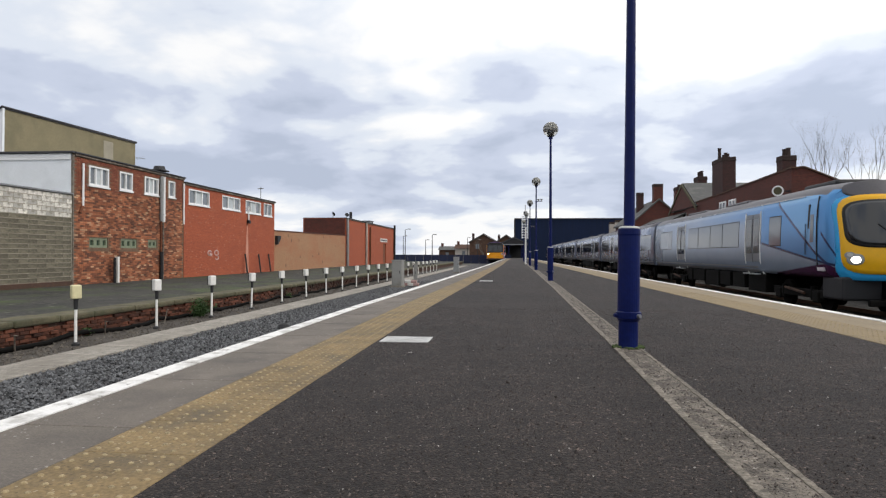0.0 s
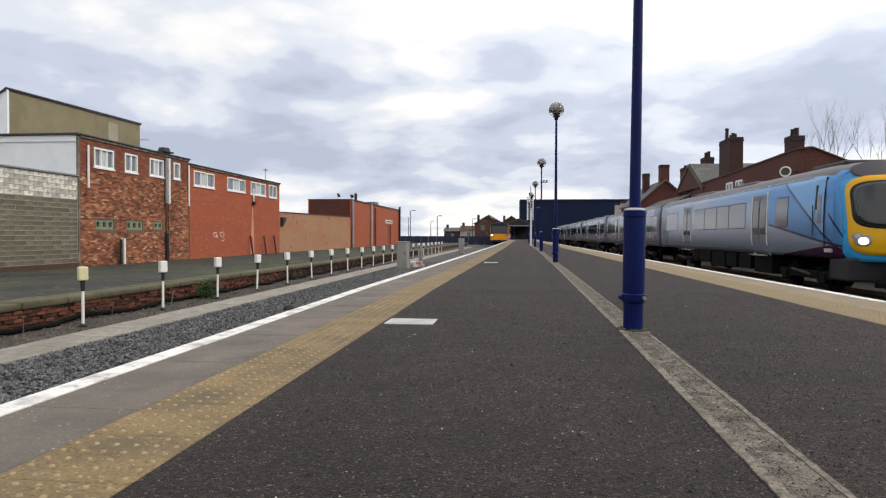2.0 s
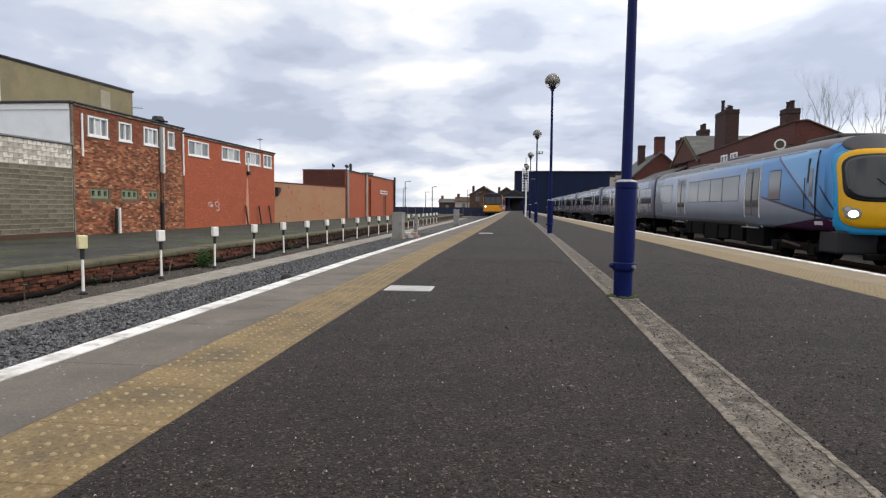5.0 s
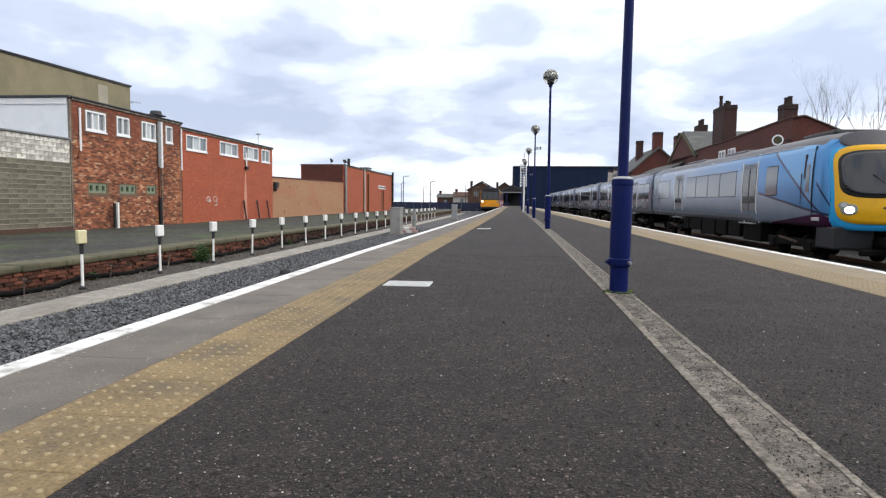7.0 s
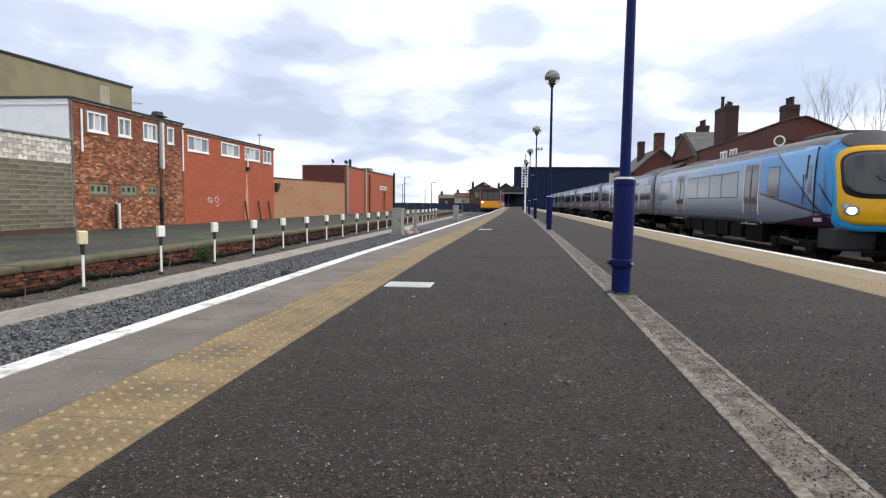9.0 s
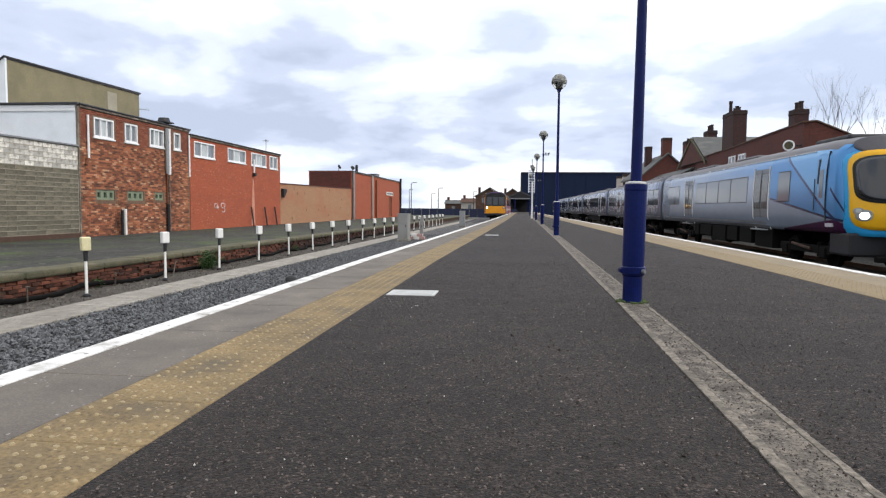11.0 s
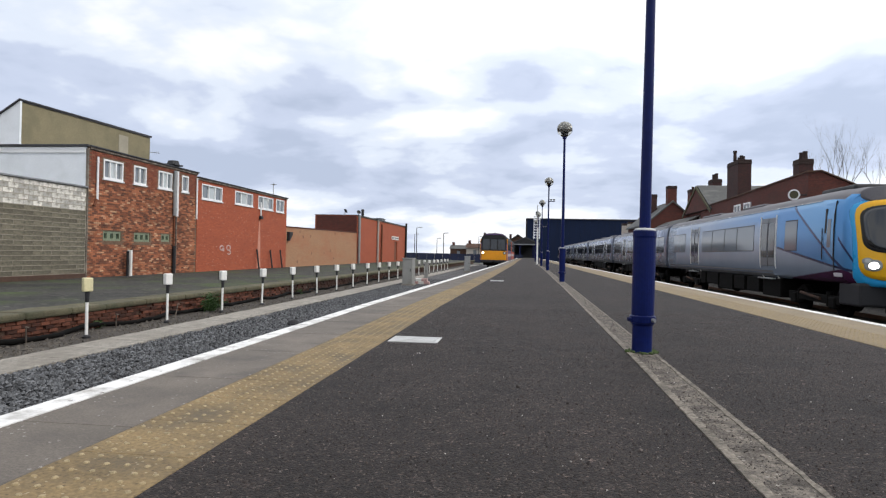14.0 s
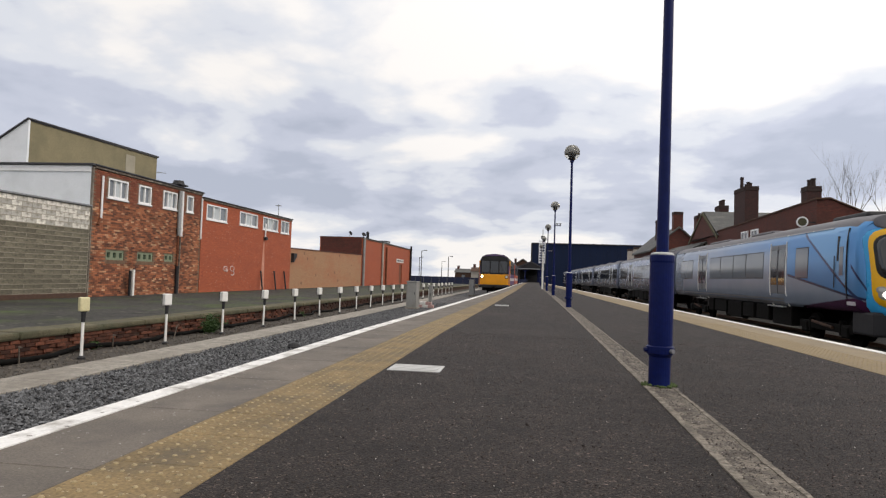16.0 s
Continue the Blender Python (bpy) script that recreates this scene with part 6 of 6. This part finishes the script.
def face_patch(bm, inside, off, nx=36, nz=36, zr=(0.06, 2.30), xr=1.16, back=0.03):
    """A shell following the cab front where inside(x, z) holds."""
    grid = {}

    def vert(i, j):
        if (i, j) not in grid:
            x, z = -xr + 2 * xr * i / nx, zr[0] + (zr[1] - zr[0]) * j / nz
            grid[i, j] = bm.verts.new((x, front_y(x, z) - off, z + TZ))
        return grid[i, j]
    fs = []
    for i in range(nx):
        for j in range(nz):
            x, z = -xr + 2 * xr * (i + 0.5) / nx, zr[0] + (zr[1] - zr[0]) * (j + 0.5) / nz
            if inside(x, z):
                f = bm.faces.new((vert(i, j), vert(i + 1, j), vert(i + 1, j + 1), vert(i, j + 1)))
                f.smooth = True
                fs.append(f)
    r = bmesh.ops.extrude_face_region(bm, geom=fs)
    bmesh.ops.translate(bm, vec=(0, back, 0), verts=[v for v in r["geom"] if isinstance(v, bmesh.types.BMVert)])
    bmesh.ops.recalc_face_normals(bm, faces=bm.faces)
    return bm


def face_oval(cx, cz, hx, hz, p, off, back=0.05, top=9.0):
    """A rounded panel that follows the cab front: a superellipse of rings about its centre."""
    bm = bmesh.new()
    n, rings = 64, 10

    def place(r, a):
        c, s = math.cos(a), math.sin(a)
        k = r / (abs(c) ** p + abs(s) ** p) ** (1 / p)
        x, z = cx + k * hx * c, min(top, cz + k * hz * s)
        return bm.verts.new((x, front_y(x, z) - off, z + TZ))
    mid = place(0, 0)
    loops = [[place(k / rings, 2 * math.pi * i / n) for i in range(n)] for k in range(1, rings + 1)]
    fs = [bm.faces.new((mid, loops[0][i], loops[0][(i + 1) % n])) for i in range(n)]
    for a, b in zip(loops, loops[1:]):
        fs += [bm.faces.new((a[i], b[i], b[(i + 1) % n], a[(i + 1) % n])) for i in range(n)]
    for f in fs:
        f.smooth = True
    r = bmesh.ops.extrude_face_region(bm, geom=fs)
    bmesh.ops.translate(bm, vec=(0, back, 0), verts=[v for v in r["geom"] if isinstance(v, bmesh.types.BMVert)])
    bmesh.ops.recalc_face_normals(bm, faces=bm.faces)
    return bm


lead = coach("leading_car", "silver and blue train car with yellow cab front", 23.35, (9.90, 16.2, -TZ),
             [(5.35, 6.25, 1.0, 1.92), (9.15, 11.0, 1.0, 1.92), (11.08, 12.6, 1.0, 1.92), (12.68, 14.4, 1.0, 1.92), (14.48, 16.1, 1.0, 1.92), (19.35, 21.9, 1.0, 1.92)],
             [(7.05, 8.45), (16.7, 18.2)], [(9.6, 12.0), (15.0, 18.0)], [4.7, 18.9], LIVERY, cab=True)
part("front_skin", face_oval(0, 1.15, 1.20, 1.14, 9, 0.0), CYAN, lead, "bright blue cab surround")
part("roof_dome", face_oval(0, 2.45, 0.98, 0.24, 3.0, 0.014), ROOF_GREY, lead)
part("yellow_face", face_oval(0, 1.24, 1.14, 1.06, 6, 0.03), YELLOW, lead, "yellow warning panel")
part("screen_surround", face_oval(0, 1.52, 1.07, 0.64, 5, 0.045), GASKET, lead)
part("windscreen", face_oval(0, 1.53, 1.02, 0.58, 5, 0.056), SCREEN, lead, "dark curved windscreen")
part("wiper", cyl((0.1, front_y(0.1, 1.0) - 0.08, TZ + 1.0), (-0.45, front_y(0.45, 1.5) - 0.09, TZ + 1.5), 0.014, n=6), BLACK, lead)
for sx in (-1, 1):
    hl = part("headlight", face_oval(sx * 0.90, 0.57, 0.15, 0.15, 2.4, 0.045), GALV, lead, "lit twin headlight cluster")
    part("outer_housing", face_oval(sx * 1.00, 0.68, 0.085, 0.09, 2.2, 0.043), GALV, hl)
    part("beam", face_oval(sx * 0.90, 0.56, 0.085, 0.09, 2, 0.058), HEADLIGHT, hl)
    part("lens", face_oval(sx * 1.00, 0.69, 0.05, 0.055, 2, 0.056), DULL_LENS, hl)
    part("front_skirt", box(sx * 0.65 - 0.5, sx * 0.65 + 0.5, 1.85, 3.0, 0.42, TZ + 0.1, bevel=0.06), SKIRT, lead)
    dr = bmesh.new()
    side_panel(dr, sx, 2.95, 3.5, 0.45, 2.3, 0.004)
    cdr = part("cab_door", dr, LIVERY, lead, "pale blue recessed cab door")
    part("door_window", side_panel(bmesh.new(), sx, 3.10, 3.30, 1.05, 1.85, 0.012), SKY_GLASS, cdr)
    part("door_recess", side_panel(bmesh.new(), sx, 3.36, 3.46, 1.45, 2.15, 0.010), SKIRT, cdr)
    part("door_gap", side_panel(bmesh.new(), sx, 2.91, 2.945, 0.4, 2.35, 0.010), GASKET, cdr)
    part("handrail", cyl((sx * 1.37, 3.56, TZ + 0.7), (sx * 1.36, 3.56, TZ + 1.6), 0.014, n=8), SKIRT, cdr)
    part("number_bar", side_panel(bmesh.new(), sx, 2.55, 2.95, 0.24, 0.34, 0.006, 2), PALE_PANEL, lead)
part("coupler", cyl((0, 1.0, 0.62), (0, 2.0, 0.62), 0.16, n=12), UNDER, lead)
part("coupler_head", box(-0.22, 0.22, 0.82, 1.05, 0.45, 0.85, bevel=0.04), UNDER, lead)
part("plough", box(-0.7, 0.7, 1.4, 1.55, 0.30, 0.46, bevel=0.03), UNDER, lead)
for sx in (-1, 1):
    part("emblem", face_oval(sx * 0.11, 0.62, 0.12, 0.035, 2, 0.04), SKIRT, lead, "grey winged emblem")
part("roof_fairing", box(-0.62, 0.62, 3.3, 5.4, TZ + 2.64, TZ + 2.87, bevel=0.08), SKIRT, lead)

MIDW = [(0.8, 2.2, 1.0, 1.92), (2.3, 3.9, 1.0, 1.92), (6.6, 8.6, 1.0, 1.92), (8.7, 10.6, 1.0, 1.92), (10.7, 12.6, 1.0, 1.92), (12.7, 14.6, 1.0, 1.92), (18.0, 20.0, 1.0, 1.92), (20.1, 22.2, 1.0, 1.92)]
mid_car = coach("train_car", "silver train car with dark windows, standing coupled", 23.0, (9.90, 39.95, -TZ), MIDW, [(4.5, 5.9), (15.6, 17.0)], [(2.0, 5.0), (9.5, 13.0), (17.5, 20.0)], [3.6, 19.2], SILVER_FAR)
for k in range(1, 5):
    copy_thing(mid_car, pose(9.90 - 0.06 * k, 39.95 + 23.4 * k, -TZ))


# ---- moving train ----
def railbus(name, label, length, at, lead_car, side_mat, turn=0.0):
    t = thing(name, label, "train car", at=at, group="moving two-car train", turn=turn)
    prof = [(1.24, 0.85), (1.36, 0.95), (1.38, 1.6), (1.36, 2.7), (1.30, 3.25), (1.12, 3.52), (0.75, 3.70), (0.0, 3.76)]
    full = prof + [(-x, z) for x, z in prof[-2::-1]]
    bm = bmesh.new()
    loops = []
    for y, k, yb in ((0.0, 0.93, 0.10), (0.12, 0.985, 0.0), (0.3, 1.0, 0.0), (length - 0.1, 1.0, 0.0), (length, 0.97, 0.0)):
        loops.append([bm.verts.new((x * k, y + yb * max(0, (z - 1.9) / 1.8), 0.85 + (z - 0.85) * (0.985 if y < 0.1 else 1.0))) for x, z in full])
    for a, b in zip(loops, loops[1:]):
        for i in range(len(a) - 1):
            f = bm.faces.new((a[i], b[i], b[i + 1], a[i + 1]))
            zz = sum(v.co.z for v in f.verts) / 4
            f.material_index = 1 if zz > 2.9 else 0
        bm.faces.new((a[0], a[-1], b[-1], b[0]))
    bm.faces.new(loops[0][::-1])
    bm.faces.new(loops[-1])
    bmesh.ops.recalc_face_normals(bm, faces=bm.faces)
    part("body", bm, [side_mat, SKIRT], t)
    for sx in (-1, 1):
        for a in np.arange(1.9, length - 1.6, 1.62):
            w = part("window", box(min(sx * 1.352, sx * 1.385), max(sx * 1.352, sx * 1.385), a, a + 1.35, 1.98, 2.85, bevel=0.01), GASKET, t)
            part("pane", box(min(sx * 1.36, sx * 1.39), max(sx * 1.36, sx * 1.39), a + 0.05, a + 1.30, 2.03, 2.80), SKY_GLASS, w)
        part("side_stripe", box(min(sx * 1.372, sx * 1.388), max(sx * 1.372, sx * 1.388), 0.5, length - 0.4, 1.35, 1.62), PALE_PANEL, t)
        part("sole_bar", box(min(sx * 1.1, sx * 1.33), max(sx * 1.1, sx * 1.33), 0.2, length - 0.2, 0.72, 0.9), UNDER, t)
        part("pillar", box(min(sx * 1.29, sx * 1.392), max(sx * 1.29, sx * 1.392), 0.14, 0.62, 0.95, 3.15, bevel=0.02), AMBER if lead_car else side_mat, t)
    for y in (3.2, length - 3.2):
        for sx in (-1, 1):
            w = part("wheel", cyl((sx * 0.70, y, 0.42), (sx * 0.84, y, 0.42), 0.42, n=20), UNDER, t)
        part("axle", cyl((-0.7, y, 0.42), (0.7, y, 0.42), 0.08, n=8), UNDER, t)
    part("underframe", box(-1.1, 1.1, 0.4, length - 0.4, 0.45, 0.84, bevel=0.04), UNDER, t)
    if lead_car:
        part("front_panel", box(-1.29, 1.29, -0.03, 0.09, 0.98, 1.93, bevel=0.05), AMBER, t, "yellow lower cab front")
        fr = prism(bmesh.new(), [(-1.28, 1.935), (1.28, 1.935), (1.26, 3.05), (1.08, 3.42), (0.7, 3.58), (-0.7, 3.58), (-1.08, 3.42), (-1.26, 3.05)], "y", -0.005, 0.2)
        part("screen_surround", fr, GASKET, t, "black cab window surround")
        for a, b in ((-1.14, -0.44), (-0.34, 0.34), (0.44, 1.14)):
            part("windscreen", box(a, b, -0.022, -0.007, 2.06, 3.10, bevel=0.006), DARK_GLASS, t)
        part("destination_box", box(-0.55, 0.55, -0.02, -0.007, 3.2, 3.42, bevel=0.004), BLACK, t)
        part("bumper", box(-1.25, 1.25, -0.10, 0.3, 0.72, 0.975, bevel=0.05), SKIRT, t)
        part("coupler", cyl((0, -0.55, 0.72), (0, 0.2, 0.72), 0.14, n=12), UNDER, t)
        for sx in (-1, 1):
            h = part("headlight_housing", cyl((sx * 1.1, -0.06, 1.72), (sx * 1.1, -0.03, 1.72), 0.17, n=18), GASKET, t)
            part("lens", cyl((sx * 1.1, -0.08, 1.72), (sx * 1.1, -0.055, 1.72), 0.11, n=18), WARM_LIGHT if sx < 0 else DULL_LENS, h, "lit headlight" if sx < 0 else "unlit lamp")
        part("wiper", cyl((0.8, -0.04, 2.2), (0.55, -0.04, 2.85), 0.015, n=6), BLACK, t)
    return t


def train_pose(y):
    """Where the train stands on the track when its front is at y."""
    d = (track_left(y + 12) - track_left(y)) / 12
    return pose(track_left(y) + 0.0, y, RAIL, 0, 0, -math.degrees(math.atan(d)))


rb1 = railbus("railbus_car", "railbus car with yellow and black cab front", 15.4, (0, 0, 0), True, LILAC)
rb2 = railbus("railbus_trailer", "orange and purple trailing railbus car", 15.4, (0, 0, 0), False, ORANGE)

# ---- bricks of the old platform face, last ----
def lay_bricks():
    me = brick_mesh()
    r = random.Random(12)
    joined_v, joined_f = [], []
    src_v = [tuple(v.co) for v in me.vertices]
    src_f = [tuple(p.vertices) for p in me.polygons]
    courses = 5
    for c in range(courses):
        y = 4.0 + (0.1125 if c % 2 else 0)
        while y < 62:
            if r.random() > 0.09:
                at = (-9.035 + r.uniform(-0.045, 0.02), y + r.uniform(-0.006, 0.006), BED + 0.0 + c * 0.073 - 0.02)
                if 10.0 <= y < 23.4:
                    o = new("brick", me)
                    o.parent = wall_old
                    o.location = at
                else:
                    b = len(joined_v)
                    joined_v.extend((v[0] + at[0], v[1] + at[1], v[2] + at[2]) for v in src_v)
                    joined_f.extend(tuple(i + b for i in f) for f in src_f)
            y += 0.225
    jm = bpy.data.meshes.new("brickwork")
    jm.from_pydata(joined_v, [], joined_f)
    jm.materials.append(BRICK_OLD)
    o = new("brickwork", jm)
    o.parent = wall_old
    tagged(o, kind="stuff")


lay_bricks()


def facade_bricks():
    """Brown bricks proud of the joints on the two-storey back: the near end brick by brick, the rest as one mesh."""
    m = bpy.data.materials.new("weathered brown brick")
    nt, b, N, link = nodes(m)
    g, o = N("ShaderNodeNewGeometry"), N("ShaderNodeObjectInfo")
    ad, fr = N("ShaderNodeMath"), N("ShaderNodeMath")
    ad.operation, fr.operation = "ADD", "FRACT"
    link(g.outputs["Random Per Island"], ad.inputs[0])
    link(o.outputs["Random"], ad.inputs[1])
    link(ad.outputs[0], fr.inputs[0])
    rp = N("ShaderNodeValToRGB")
    els = rp.color_ramp.elements
    els[0].color, els[1].color = (0.085, 0.034, 0.022, 1), (0.46, 0.29, 0.17, 1)
    for p, c in ((0.3, (0.16, 0.058, 0.031)), (0.6, (0.27, 0.092, 0.042)), (0.85, (0.33, 0.125, 0.060)), (0.95, (0.36, 0.19, 0.11))):
        e = els.new(p)
        e.color = (*c, 1)
    link(fr.outputs[0], rp.inputs[0])
    mp, nz = N("ShaderNodeVectorMath"), N("ShaderNodeTexNoise")
    mp.operation = "MULTIPLY"
    mp.inputs[1].default_value = (1, 0.5, 1.6)
    geo = N("ShaderNodeNewGeometry")
    link(geo.outputs["Position"], mp.inputs[0])
    link(mp.outputs[0], nz.inputs["Vector"])
    nz.inputs["Scale"].default_value, nz.inputs["Detail"].default_value, nz.inputs["Roughness"].default_value = 1.1, 8, 0.7
    rg = N("ShaderNodeMapRange")
    link(nz.outputs[0], rg.inputs["Value"])
    rg.inputs["From Min"].default_value, rg.inputs["From Max"].default_value = 0.3, 0.7
    rg.inputs["To Min"].default_value, rg.inputs["To Max"].default_value = 0.58, 1.75
    sc = N("ShaderNodeVectorMath")
    sc.operation = "SCALE"
    link(rp.outputs[0], sc.inputs[0])
    link(rg.outputs[0], sc.inputs["Scale"])
    # the courses beside and above the windows are of a redder, more even brick
    sz, up, red = N("ShaderNodeSeparateXYZ"), N("ShaderNodeMapRange"), N("ShaderNodeMix")
    link(geo.outputs["Position"], sz.inputs[0])
    link(sz.outputs[2], up.inputs["Value"])
    up.inputs["From Min"].default_value, up.inputs["From Max"].default_value = 3.28, 3.36
    up.inputs["To Max"].default_value = 0.72
    red.data_type = "RGBA"
    link(up.outputs[0], red.inputs[0])
    link(sc.outputs[0], red.inputs[6])
    red.inputs[7].default_value = (0.20, 0.052, 0.030, 1)
    link(red.outputs[2], b.inputs["Base Color"])
    b.inputs["Roughness"].default_value = 0.9
    bm = box(-0.05, 0.012, 0, 0.215, 0, 0.065)
    bmesh.ops.bevel(bm, geom=[e for e in bm.edges if all(v.co.x > 0 for v in e.verts)], offset=0.004, segments=1, affect="EDGES")
    me = bpy.data.meshes.new("brick")
    bm.to_mesh(me)
    bm.free()
    me.materials.append(m)
    src_v = [tuple(v.co) for v in me.vertices]
    src_f = [tuple(p.vertices) for p in me.polygons]
    r = random.Random(33)
    jv, jf, singles = [], [], 0
    y0, y1 = 23.64, 32.13
    for c in range(int((4.50 + 0.60) / 0.075)):
        z = -0.60 + c * 0.075
        y = y0 + (0.1125 if c % 2 else 0.0)
        while y + 0.215 <= y1:
            if not any(h[0] - 0.02 < y + 0.215 and y < h[1] + 0.02 and h[2] - 0.09 < z + 0.065 and z < h[3] + 0.02 for h in W1 + V1):
                at = (FACADE + r.uniform(-0.004, 0.004), y, z)
                if y < 25.4 and 0.95 < z < 3.75 and singles < 300:
                    o = new("brick", me)
                    o.parent = b1
                    o.location = at
                    singles += 1
                else:
                    k = len(jv)
                    jv.extend((v[0] + at[0], v[1] + at[1], v[2] + at[2]) for v in src_v)
                    jf.extend(tuple(i + k for i in f) for f in src_f)
            y += 0.225
    jm = bpy.data.meshes.new("brickwork")
    jm.from_pydata(jv, [], jf)
    jm.materials.append(m)
    o = new("brickwork", jm)
    o.parent = b1
    tagged(o, kind="stuff")


facade_bricks()


def motions():
    rows = [(0.0, 105.0), (2.0, 99.5), (4.5, 95.0), (7.0, 91.5), (9.0, 88.0), (10.2, 84.8), (11.3, 81.2), (12.0, 77.8), (13.0, 72.0), (14.0, 66.0), (15.0, 61.6), (16.0, 58.0)]
    walk(rb1, [(t, train_pose(y)) for t, y in rows])
    walk(rb2, [(t, train_pose(y + 16.0)) for t, y in rows])


motions()
